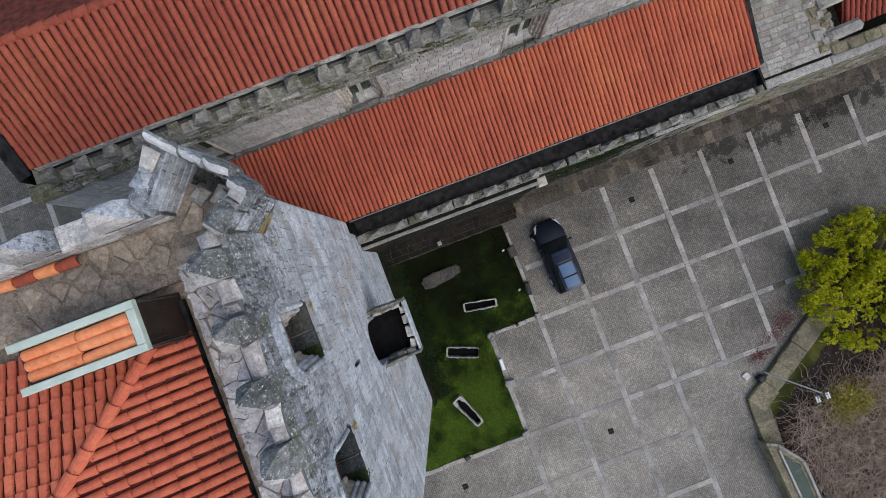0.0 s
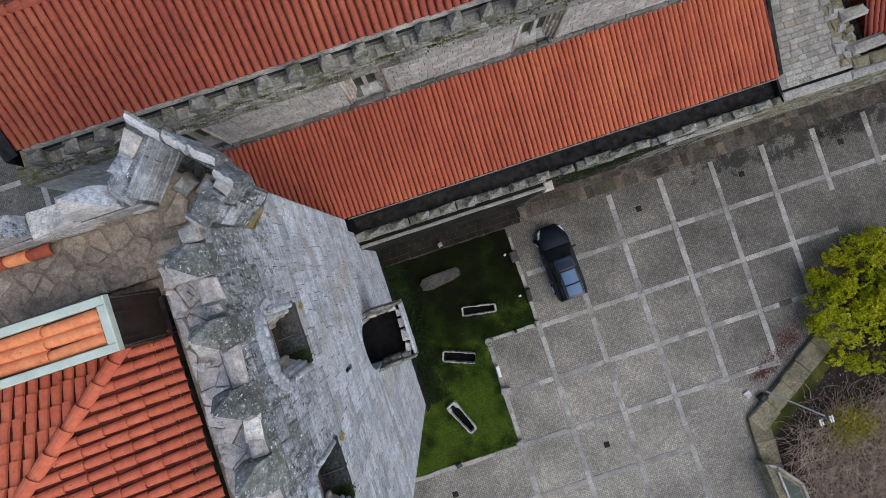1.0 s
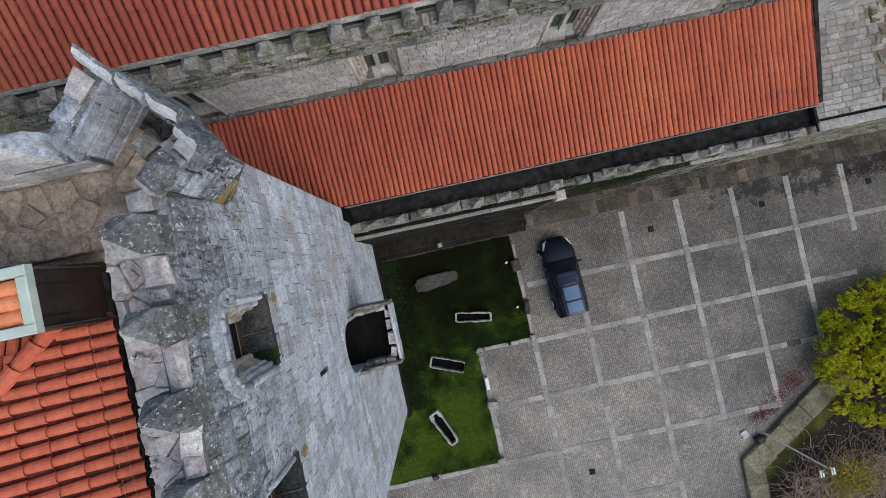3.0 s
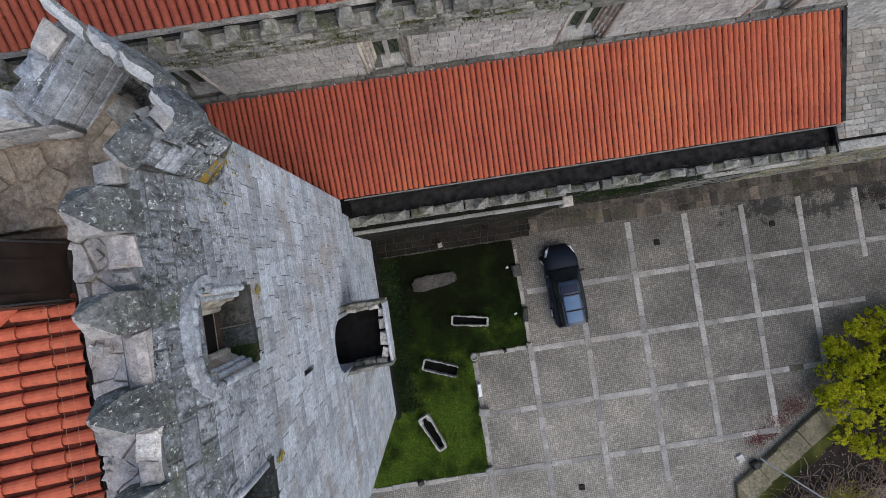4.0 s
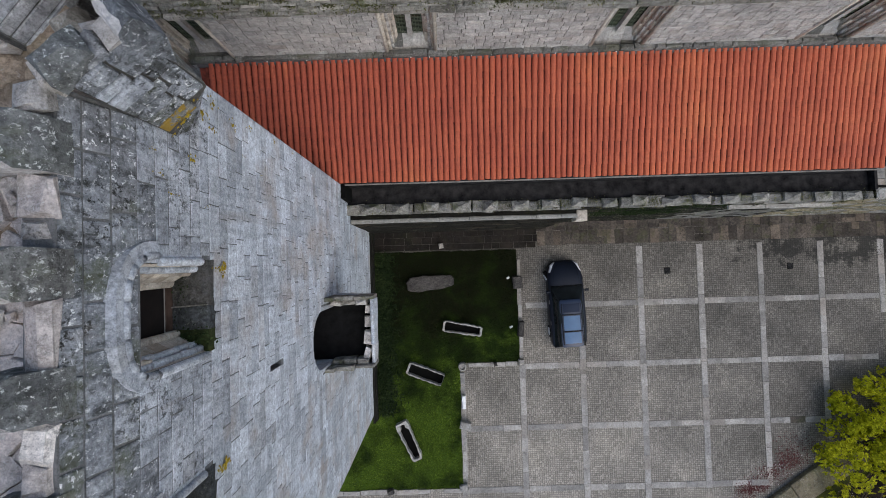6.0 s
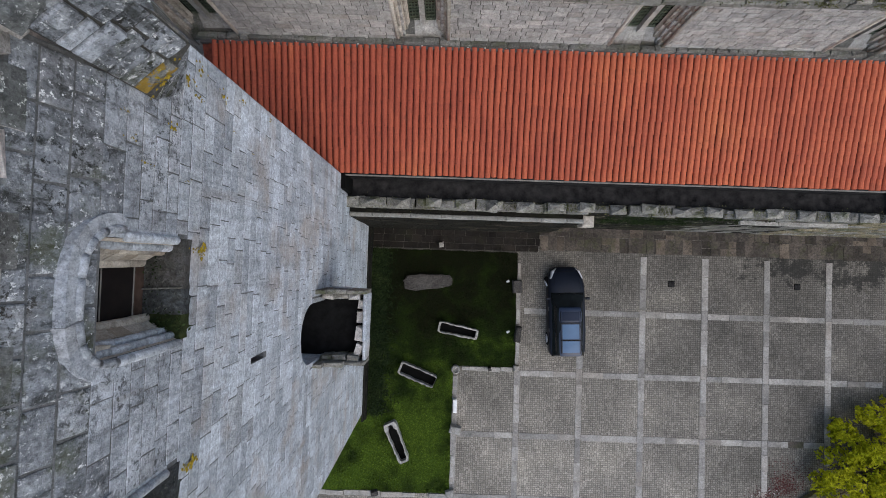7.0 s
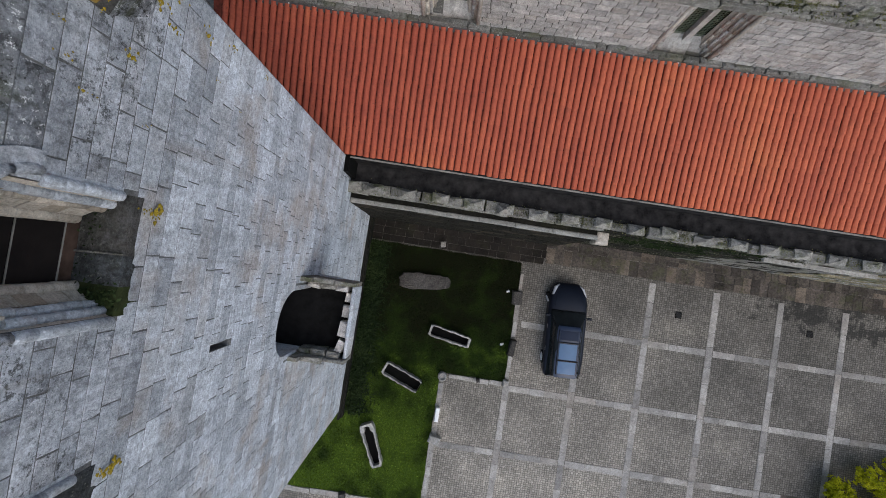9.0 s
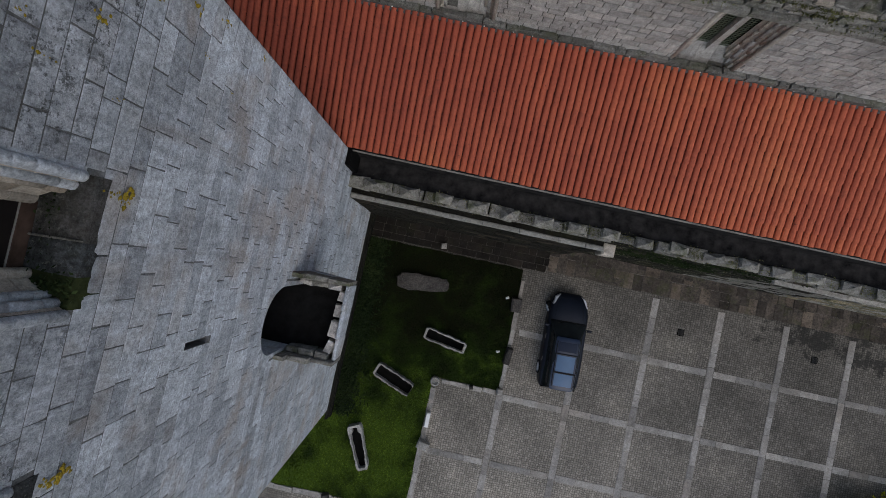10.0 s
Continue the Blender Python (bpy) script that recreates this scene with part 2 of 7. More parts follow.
M_TOWER = stone_material("tower_granite", (0.352, 0.382, 0.415), (0.815, 0.868, 0.918), grain=14, stain_amount=0.2, lichen=0.2, warm=0.2, ochre=0.25, vary=0.3, brown=0.4, streak=0.26, speck=0.3, blotch=0.14, runs=0.12)
M_JAMB = stone_material("warm_jamb_stone", (0.4, 0.348, 0.285), (0.74, 0.675, 0.58), stain_amount=0.3, warm=0.5, vary=0.3)
M_LICHEN = stone_material("lichened_granite", (0.135, 0.148, 0.165), (0.54, 0.568, 0.6), stain=(0.05, 0.053, 0.05), stain_amount=0.42, lichen=0.8, lichen_at=0.57, lichen_colour=(0.82, 0.84, 0.84), moss=0.45, ochre=0.3, warm=0.15, vary=0.25, streak=0.3, speck=1.0, blotch=0.2, runs=0.7)
M_SPECKLE = stone_material("white_speckled_granite", (0.13, 0.142, 0.156), (0.53, 0.558, 0.59), stain=(0.04, 0.043, 0.038), stain_amount=0.5, lichen=0.85, lichen_at=0.565, lichen_colour=(0.84, 0.86, 0.85), moss=0.55, ochre=0.2, warm=0.1, vary=0.3, streak=0.35, speck=1.0, blotch=0.25, runs=0.75)
M_MID = stone_material("speckled_granite", (0.295, 0.32, 0.35), (0.775, 0.82, 0.87), stain=(0.05, 0.053, 0.05), stain_amount=0.34, lichen=0.42, lichen_at=0.59, lichen_colour=(0.74, 0.76, 0.77), warm=0.15, vary=0.25, streak=0.35, speck=0.8, blotch=0.2, ochre=0.3, runs=0.32)
M_OCHRE = stone_material("ochre_lichened_granite", (0.15, 0.15, 0.14), (0.46, 0.46, 0.44), stain=(0.05, 0.05, 0.03), stain_amount=0.4, lichen=0.5, ochre=0.85, ochre_from=0.49, ochre_scale=6.5, speck=0.7, blotch=0.2)
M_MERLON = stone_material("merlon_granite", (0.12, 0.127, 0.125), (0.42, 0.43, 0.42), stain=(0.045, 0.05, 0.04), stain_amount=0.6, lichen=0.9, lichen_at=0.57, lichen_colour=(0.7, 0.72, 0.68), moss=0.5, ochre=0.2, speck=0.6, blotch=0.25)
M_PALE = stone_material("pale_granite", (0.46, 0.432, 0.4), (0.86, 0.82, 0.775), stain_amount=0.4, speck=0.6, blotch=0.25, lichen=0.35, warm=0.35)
M_BROKEN = stone_material("fresh_broken_granite", (0.62, 0.59, 0.56), (0.9, 0.87, 0.84), stain_amount=0.15, speck=0.25, blotch=0.12, warm=0.1, vary=0.1)
M_NAVE = stone_material("nave_granite", (0.36, 0.343, 0.318), (0.655, 0.63, 0.59), speck=0.25, blotch=0.16, stain_amount=0.26, warm=0.3, vary=0.22, streak=0.2)
M_FOOT = stone_material("mottled_footing", (0.085, 0.083, 0.076), (0.36, 0.348, 0.318), grain=22, stain_amount=0.65, lichen=0.45, lichen_colour=(0.42, 0.41, 0.37), moss=0.35, speck=0.8)
M_MOSS = plain_material("deep_green_moss", (0.012, 0.016, 0.006), (0.04, 0.05, 0.018), 9, 0.95, relief=0.9)
M_LEAD = plain_material("dark_flashing", (0.05, 0.045, 0.044), (0.1, 0.09, 0.088), 5, 0.75)
M_MOSSY = stone_material("mossy_granite", (0.17, 0.163, 0.14), (0.45, 0.432, 0.39), stain_amount=0.6, moss=0.75, speck=0.6, blotch=0.25, streak=0.25, lichen=0.5, lichen_colour=(0.5, 0.49, 0.42))
M_BACK = stone_material("wall_core", (0.06, 0.058, 0.054), (0.14, 0.134, 0.125), stain_amount=0.5)
M_CORE = stone_material("tower_joint", (0.1, 0.103, 0.105), (0.235, 0.24, 0.245), grain=3, stain_amount=0.4)
M_RUBBLE = stone_material("rubble_floor", (0.24, 0.188, 0.138), (0.66, 0.538, 0.415), stain_amount=0.4, moss=0.25, warm=0.3, lichen=0.25, blotch=0.3, speck=0.35)
M_EARTH = stone_material("brown_earth", (0.2, 0.158, 0.12), (0.5, 0.405, 0.315), grain=12, stain=(0.1, 0.078, 0.058), stain_amount=0.5, moss=0.15, speck=0.35, blotch=0.25, vary=0.1)
M_TOP = stone_material("wall_top_rubble", (0.42, 0.37, 0.345), (0.9, 0.825, 0.775), stain_amount=0.36, moss=0.2, lichen=0.5, brown=0.35, blotch=0.25, speck=0.4)
M_SLAB = stone_material("band_granite", (0.285, 0.267, 0.241), (0.512, 0.482, 0.437), stain_amount=0.42, warm=0.3, vary=0.34, speck=0.25, blotch=0.2)
# shade between tower and aisle wall is put into this darker flagstone colour
M_FLAG_SHADED = stone_material("shaded_flagstone", (0.013, 0.0105, 0.009), (0.036, 0.03, 0.025), stain=(0.012, 0.011, 0.009), stain_amount=0.7, warm=0.05, vary=0.4, moss=0.1, speck=0.5, blotch=0.3)
M_FLAG_PALE = stone_material("paler_flagstone", (0.056, 0.046, 0.038), (0.165, 0.14, 0.116), stain=(0.03, 0.026, 0.021), stain_amount=0.65, warm=0.4, vary=0.45, moss=0.35, speck=0.7, blotch=0.35)
M_DARKWALL = stone_material("black_wall_stone", (0.008, 0.0078, 0.006), (0.03, 0.028, 0.023), stain=(0.006, 0.006, 0.004), stain_amount=0.7, moss=0.08, lichen=0.15, lichen_at=0.6, lichen_colour=(0.2, 0.2, 0.16), speck=0.6, blotch=0.3)
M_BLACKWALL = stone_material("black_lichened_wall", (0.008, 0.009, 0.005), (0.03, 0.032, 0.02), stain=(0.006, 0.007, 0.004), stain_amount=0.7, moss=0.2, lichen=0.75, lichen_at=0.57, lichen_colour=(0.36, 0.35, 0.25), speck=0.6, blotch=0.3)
M_TERR = stone_material("terrace_stone", (0.31, 0.288, 0.252), (0.54, 0.51, 0.455), speck=0.45, blotch=0.2, stain_amount=0.35, warm=0.5)
M_TOMB = stone_material("tomb_granite", (0.22, 0.21, 0.188), (0.52, 0.498, 0.452), stain_amount=0.45, lichen=0.6)
M_LEDGE = stone_material("ledge_granite", (0.22, 0.215, 0.195), (0.42, 0.41, 0.375), stain_amount=0.3, vary=0.12, warm=0.1, lichen=0.2, speck=0.3)
M_OLD = stone_material("old_slab_granite", (0.026, 0.023, 0.021), (0.15, 0.138, 0.125), grain=18, stain=(0.015, 0.014, 0.012), stain_amount=0.6, warm=0.0, lichen=0.3, lichen_colour=(0.25, 0.24, 0.21), speck=0.8, blotch=0.3)
M_GARDEN = stone_material("garden_wall_stone", (0.14, 0.118, 0.07), (0.38, 0.325, 0.21), stain_amount=0.4, moss=0.6, lichen=0.35, speck=0.5, blotch=0.25)
M_TILE = tile_material("terracotta_tile", [(0.0, (0.285, 0.07, 0.045)), (0.5, (0.34, 0.086, 0.052)), (0.85, (0.38, 0.1, 0.057)), (1.0, (0.43, 0.12, 0.061))], 0.36, newer=-2.0)
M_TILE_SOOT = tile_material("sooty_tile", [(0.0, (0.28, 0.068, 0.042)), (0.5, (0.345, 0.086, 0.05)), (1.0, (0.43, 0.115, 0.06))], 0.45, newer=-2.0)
M_TILE_OLD = tile_material("weathered_tile", [(0.0, (0.25, 0.064, 0.043)), (0.5, (0.305, 0.079, 0.05)), (1.0, (0.375, 0.106, 0.062))], 0.35)
M_TILE_NEW = tile_material("orange_tile", [(0.0, (0.66, 0.2, 0.085)), (1.0, (0.8, 0.32, 0.15))], 0.25)
M_TILE_TOWER = tile_material("bright_terracotta_tile", [(0.0, (0.46, 0.115, 0.066)), (0.5, (0.55, 0.145, 0.082)), (1.0, (0.64, 0.19, 0.1))], 0.25)
M_PAN = plain_material("tile_channel", (0.045, 0.015, 0.011), (0.2, 0.048, 0.03), 5)
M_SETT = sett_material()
M_GRASS = grass_material("lawn_grass", (0.008, 0.009, 0.004), (0.014, 0.026, 0.005), (0.045, 0.08, 0.011), True)
M_BLADE = grass_material("grass_blade", (0.008, 0.016, 0.003), (0.024, 0.047, 0.008), (0.14, 0.215, 0.03), True)
M_BED = grass_material("bed_leaf", (0.012, 0.021, 0.009), (0.02, 0.034, 0.014), (0.036, 0.054, 0.021))
M_LEAF = grass_material("tree_leaf", (0.36, 0.4, 0.022), (0.5, 0.52, 0.03), (0.66, 0.64, 0.05), thin=0.6)
M_BUSH = grass_material("bush_leaf", (0.24, 0.2, 0.03), (0.36, 0.31, 0.042), (0.48, 0.44, 0.06))
M_TUFT = grass_material("moss_tuft", (0.055, 0.058, 0.03), (0.1, 0.105, 0.052), (0.17, 0.17, 0.09))
M_BANK = grass_material("bank_moss", (0.016, 0.019, 0.006), (0.036, 0.042, 0.011), (0.085, 0.09, 0.022))
M_BARK = plain_material("bark", (0.06, 0.045, 0.032), (0.15, 0.115, 0.085), 8, 0.9)
M_TWIG = plain_material("bare_twig", (0.2, 0.14, 0.1), (0.46, 0.35, 0.26), 2.5, 0.9, vary=0.4)
M_SOIL = plain_material("garden_soil", (0.013, 0.01, 0.008), (0.045, 0.034, 0.028), 2.5, 0.95, relief=0.8)
M_PETAL = plain_material("fallen_petal", (0.5, 0.4, 0.42), (0.75, 0.66, 0.68), 2, 0.7, relief=0)
M_LITTER = plain_material("red_leaf_litter", (0.045, 0.016, 0.015), (0.105, 0.038, 0.034), 6, 0.9, relief=0)
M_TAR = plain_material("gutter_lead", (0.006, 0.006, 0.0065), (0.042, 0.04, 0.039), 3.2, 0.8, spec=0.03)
# the darkness inside openings and hollows, put into a near-black colour
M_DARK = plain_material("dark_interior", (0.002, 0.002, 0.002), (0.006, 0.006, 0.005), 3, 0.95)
M_RUST = plain_material("rust_brown_sheet", (0.03, 0.02, 0.016), (0.06, 0.042, 0.034), 4, 0.45, 0.3)
M_MINT = plain_material("mint_painted_sheet", (0.37, 0.42, 0.345), (0.52, 0.575, 0.48), 3, 0.5, relief=0.05)
M_METAL = plain_material("grey_metal", (0.1, 0.1, 0.1), (0.2, 0.2, 0.2), 6, 0.45, 0.7)
M_ZINC = plain_material("pale_eave_strip", (0.13, 0.124, 0.112), (0.27, 0.255, 0.23), 3, 0.7)
M_WHITE = plain_material("white_paint", (0.6, 0.6, 0.58), (0.75, 0.75, 0.73), 5, 0.5)
M_IRON = plain_material("cast_iron", (0.025, 0.025, 0.025), (0.06, 0.058, 0.055), 9, 0.7, 0.4)
M_WOOD = plain_material("dark_timber", (0.025, 0.016, 0.012), (0.075, 0.048, 0.036), 5, 0.8)
M_LATTICE = plain_material("leaded_lattice", (0.035, 0.055, 0.035), (0.12, 0.14, 0.09), 12, 0.5)
M_SHUTTER = plain_material("dark_shutter", (0.006, 0.005, 0.005), (0.014, 0.011, 0.01), 3, 0.7)
# near-black: the deep shade on the balcony floor is put into its colour
M_SHADED_FLOOR = plain_material("shaded_floor", (0.003, 0.003, 0.003), (0.01, 0.01, 0.01), 5, 0.9)
M_GLASS = plain_material("dark_glass", (0.008, 0.01, 0.011), (0.016, 0.02, 0.022), 2, 0.12, relief=0, spec=0.3)
M_GREENGLASS = plain_material("green_dull_glass", (0.02, 0.04, 0.03), (0.04, 0.07, 0.055), 2, 0.4, relief=0, spec=0.15)
M_PAINT = plain_material("navy_car_paint", (0.004, 0.006, 0.012), (0.007, 0.01, 0.018), 1.5, 0.4, 0.0, relief=0, spec=0.25)
M_WIRE = plain_material("dull_copper_wire", (0.3, 0.17, 0.12), (0.42, 0.26, 0.19), 6, 0.5, relief=0)
M_SUNROOF = plain_material("navy_sunroof", (0.004, 0.009, 0.024), (0.008, 0.016, 0.036), 1.0, 0.3, relief=0, spec=0.15)
# the sky's reflection on the roof panels, put into a blue base colour
M_ROOFGLASS = plain_material("sky_tinted_roof_panel", (0.022, 0.075, 0.16), (0.04, 0.115, 0.225), 1.0, 0.3, 0.0, relief=0)
M_RUBBER = plain_material("tyre_rubber", (0.01, 0.01, 0.01), (0.02, 0.02, 0.02), 8, 0.9)
M_LAMP = plain_material("clear_lamp_lens", (0.55, 0.57, 0.6), (0.7, 0.72, 0.75), 4, 0.15, relief=0)
M_RED = plain_material("red_lamp_lens", (0.2, 0.01, 0.01), (0.3, 0.02, 0.02), 4, 0.2, relief=0)
M_OCHRE_SPOT = plain_material("ochre_lichen", (0.12, 0.088, 0.013), (0.39, 0.28, 0.03), 18, 0.95, relief=0.8)
M_BLACKMOSS = stone_material("black_mossed_granite", (0.016, 0.018, 0.019), (0.125, 0.135, 0.142), grain=16, stain=(0.012, 0.014, 0.011), stain_amount=0.6, moss=0.1, lichen=0.25, lichen_colour=(0.35, 0.36, 0.3), speck=0.9, blotch=0.3)


# ---- mesh helpers ----
class Build:
    """Vertices and faces of one mesh, gathered piece by piece."""

    def __init__(self):
        self.v, self.f = [], []

    def add(self, verts, faces):
        n = len(self.v)
        self.v.extend(tuple(p) for p in verts)
        self.f.extend(tuple(i + n for i in f) for f in faces)

    def weld(self):
        """Let faces that meet share their vertices."""
        seen, keep, to = {}, [], []
        for p in self.v:
            key = tuple(round(c, 4) for c in p)
            if key not in seen:
                seen[key] = len(keep)
                keep.append(p)
            to.append(seen[key])
        self.v, self.f = keep, [tuple(to[i] for i in f) for f in self.f]

    def mesh(self, name, material, smooth=False):
        me = bpy.data.meshes.new(name)
        me.from_pydata(self.v, [], self.f)
        if material:
            me.materials.append(material)
        if smooth:
            me.polygons.foreach_set("use_smooth", [True] * len(me.polygons))
        me.update()
        return me


def part(name, shape, material, parent=None, label="", smooth=False):
    me = shape.mesh(name, material, smooth) if isinstance(shape, Build) else shape
    ob = new(name, me)
    if parent is not None:
        ob.parent = parent
    if label:
        ob["label"] = label
    return ob


def thing(name, label, category, group="", kind="", at=(0, 0, 0)):
    ob = new(name)
    ob.location = at
    ob.empty_display_size = 0.3
    return tagged(ob, label, category, group, kind)


RING = [(-1, -1), (1, -1), (1, 1), (-1, 1)]


def box(b, x0, x1, y0, y1, z0, z1):
    v = [(x, y, z) for z in (z0, z1) for x, y in ((x0, y0), (x1, y0), (x1, y1), (x0, y1))]
    b.add(v, [(0, 3, 2, 1), (4, 5, 6, 7), (0, 1, 5, 4), (1, 2, 6, 5), (2, 3, 7, 6), (3, 0, 4, 7)])


def stone(b, centre, size, bevel=0.02, rough=0.0, turn=0.0, rng=random, lean=0.0):
    """A dressed stone: a box with worn edges, four rings of corners."""
    hx, hy, hz = (s / 2 for s in size)
    c, s = math.cos(turn), math.sin(turn)
    v = []
    for z, inset in ((-hz, bevel), (-hz + bevel, 0), (hz - bevel, 0), (hz, bevel)):
        for sx, sy in RING:
            x = sx * (hx - inset) + rng.uniform(-rough, rough)
            y = sy * (hy - inset) + rng.uniform(-rough, rough)
            zz = z + rng.uniform(-rough, rough)
            v.append((centre[0] + x * c - y * s + lean * zz, centre[1] + x * s + y * c, centre[2] + zz))
    f = [(3, 2, 1, 0), (12, 13, 14, 15)]
    for r in range(3):
        for i in range(4):
            j = (i + 1) % 4
            f.append((r * 4 + i, r * 4 + j, r * 4 + 4 + j, r * 4 + 4 + i))
    b.add(v, f)


def capped(b, centre, size, body, tip, rough=0.0, turn=0.0, rng=random, over=0.0):
    """A merlon: a squared body with a pyramid cap. size: across x and y; body and tip: heights over the base."""
    hx, hy = size[0] / 2, size[1] / 2
    c, s = math.cos(turn), math.sin(turn)
    v = []
    for z, k in ((0, 1.0), (body * 0.5, 0.98), (body, 1.0 + over), (tip * 0.97, 0.13), (tip, 0.05)):
        for sx, sy in RING:
            x = sx * hx * k + rng.uniform(-rough, rough)
            y = sy * hy * k + rng.uniform(-rough, rough)
            v.append((centre[0] + x * c - y * s, centre[1] + x * s + y * c, centre[2] + z + rng.uniform(-rough, rough)))
    f = [(3, 2, 1, 0), (16, 17, 18, 19)]
    for r in range(4):
        for i in range(4):
            j = (i + 1) % 4
            f.append((r * 4 + i, r * 4 + j, r * 4 + 4 + j, r * 4 + 4 + i))
    b.add(v, f)


def tube(b, points, radii, sides=6, cap=True):
    """A tube along points with a radius at each."""
    pts = [Vector(p) for p in points]
    n0 = len(b.v)
    rings = []
    for i, p in enumerate(pts):
        d = (pts[min(i + 1, len(pts) - 1)] - pts[max(i - 1, 0)]).normalized()
        a = d.cross(Vector((0, 0, 1)) if abs(d.z) < 0.9 else Vector((1, 0, 0))).normalized()
        e = d.cross(a)
        r = radii[i] if isinstance(radii, (list, tuple)) else radii
        rings.append([p + a * (r * math.cos(2 * math.pi * k / sides)) + e * (r * math.sin(2 * math.pi * k / sides)) for k in range(sides)])
    for ring in rings:
        b.v.extend(tuple(q) for q in ring)
    for i in range(len(rings) - 1):
        for k in range(sides):
            j = (k + 1) % sides
            b.f.append((n0 + i * sides + k, n0 + i * sides + j, n0 + (i + 1) * sides + j, n0 + (i + 1) * sides + k))
    if cap:
        b.f.append(tuple(n0 + k for k in range(sides))[::-1])
        b.f.append(tuple(n0 + (len(rings) - 1) * sides + k for k in range(sides)))


def block_meshes(name, material, rng, kinds=9):
    """Facing stones of one unit, x along the wall, y up, z out of the wall, each with its own worn edge."""
    out = []
    for _ in range(kinds):
        b = Build()
        v = []
        for z, k in ((-0.5, 0.5), (0.45, 0.5), (1.0, 0.47)):
            for sx, sy in ((-1, -1), (0, -1), (1, -1), (1, 0), (1, 1), (0, 1), (-1, 1), (-1, 0)):
                wear = 0.035 if sx and sy else 0.02
                v.append((sx * (k - rng.uniform(0, wear * 0.6)) + (0 if sx else rng.uniform(-0.2, 0.2)), sy * (k - rng.uniform(0, wear)) + (0 if sy else rng.uniform(-0.15, 0.15)), z + (rng.uniform(-0.3, 0.15) if z == 1.0 else 0)))
        v.append((rng.uniform(-0.2, 0.2), rng.uniform(-0.2, 0.2), rng.uniform(0.95, 1.3)))
        f = [(16 + i, 16 + (i + 1) % 8, 24) for i in range(8)]
        for r in range(2):
            for i in range(8):
                j = (i + 1) % 8
                f.append((r * 8 + i, r * 8 + j, r * 8 + 8 + j, r * 8 + 8 + i))
        b.add(v, f)
        out.append(b.mesh(name, material))
    return out


def courses(u0, u1, v0, v1, heights, widths, rng, holes=()):
    """Stones of a coursed wall as (u0, u1, v0, v1). holes: functions that give for a height the span to leave open, or None."""
    out = []
    v = v0
    while v < v1 - 0.05:
        h = min(rng.uniform(*heights), v1 - v)
        if v1 - v - h < heights[0] * 0.5:
            h = v1 - v
        u = u0
        while u < u1 - 0.02:
            w = rng.uniform(*widths)
            if rng.random() < 0.12:
                w *= 0.55
            if u1 - u - w < widths[0] * 0.5:
                w = u1 - u
            spans = [(u, u + w)]
            for hole in holes:
                gap = hole(v + h / 2)
                if gap:
                    cut = []
                    for a, c in spans:
                        if gap[1] <= a or gap[0] >= c:
                            cut.append((a, c))
                        else:
                            if gap[0] - a > 0.05:
                                cut.append((a, gap[0]))
                            if c - gap[1] > 0.05:
                                cut.append((gap[1], c))
                    spans = cut
            out.extend((a, c, v, v + h) for a, c in spans)
            u += w
        v += h
    return out


def lay(stones, origin, along, up, out, parent, name, material, rng, proud=0.03, joint=0.014, near=None, limit=300, mats=None, warp=None):
    """Lay facing stones on a wall: those that near() picks as pieces of their own, the rest joined."""
    along, up, out = Vector(along), Vector(up), Vector(out)
    kinds = {m: block_meshes(name, m, rng) for m in ({material} | set(mats(None) if mats else ()))}
    rest = {m: Build() for m in kinds}
    order = sorted(range(len(stones)), key=lambda i: near(stones[i])) if near else list(range(len(stones)))
    own = set(order[:limit])
    for i, (u0, u1, v0, v1) in enumerate(stones):
        c = Vector(origin) + along * ((u0 + u1) / 2) + up * ((v0 + v1) / 2)
        d = proud * rng.uniform(0.55, 1.25)
        wide = u1 - u0
        if warp:
            wide *= warp(c)[1] / c.y if abs(c.y) > 0.01 else 1.0
            c = Vector(warp(c))
        a, e, n = along * (wide - joint), up * (v1 - v0 - joint), out * d
        m = Matrix(((a.x, e.x, n.x, c.x), (a.y, e.y, n.y, c.y), (a.z, e.z, n.z, c.z), (0, 0, 0, 1)))
        mat = mats(stones[i]) if mats else material
        me = kinds[mat][rng.randrange(len(kinds[mat]))]
        if i in own:
            ob = new(name, me)
            ob.parent = parent
            ob.matrix_basis = m
        else:
            rest[mat].add([m @ p.co for p in me.vertices], [tuple(p.vertices) for p in me.polygons])
    for mat, b in rest.items():
        if b.v:
            tagged(part("stone_facing", b, mat, parent), kind="stuff")


def tile_mesh(name, material, r0, r1, length, thick=0.014, sides=6, lift=0.02):
    """A barrel tile, x across, y up the slope, z out of the roof; the lower end wider and on top."""
    b = Build()
    v = []
    for r, y, z in ((r0, 0, lift), (r1, length, 0.0), (r0 - thick, 0.0, lift)):
        for k in range(sides + 1):
            a = math.pi * k / sides
            v.append((r * math.cos(a), y, z + r * math.sin(a) * 0.92))
    n = sides + 1
    f = [(k, k + 1, n + k + 1, n + k) for k in range(sides)] + [(k + 1, k, 2 * n + k, 2 * n + k + 1) for k in range(sides)]
    b.add(v, f)
    return b.mesh(name, material)


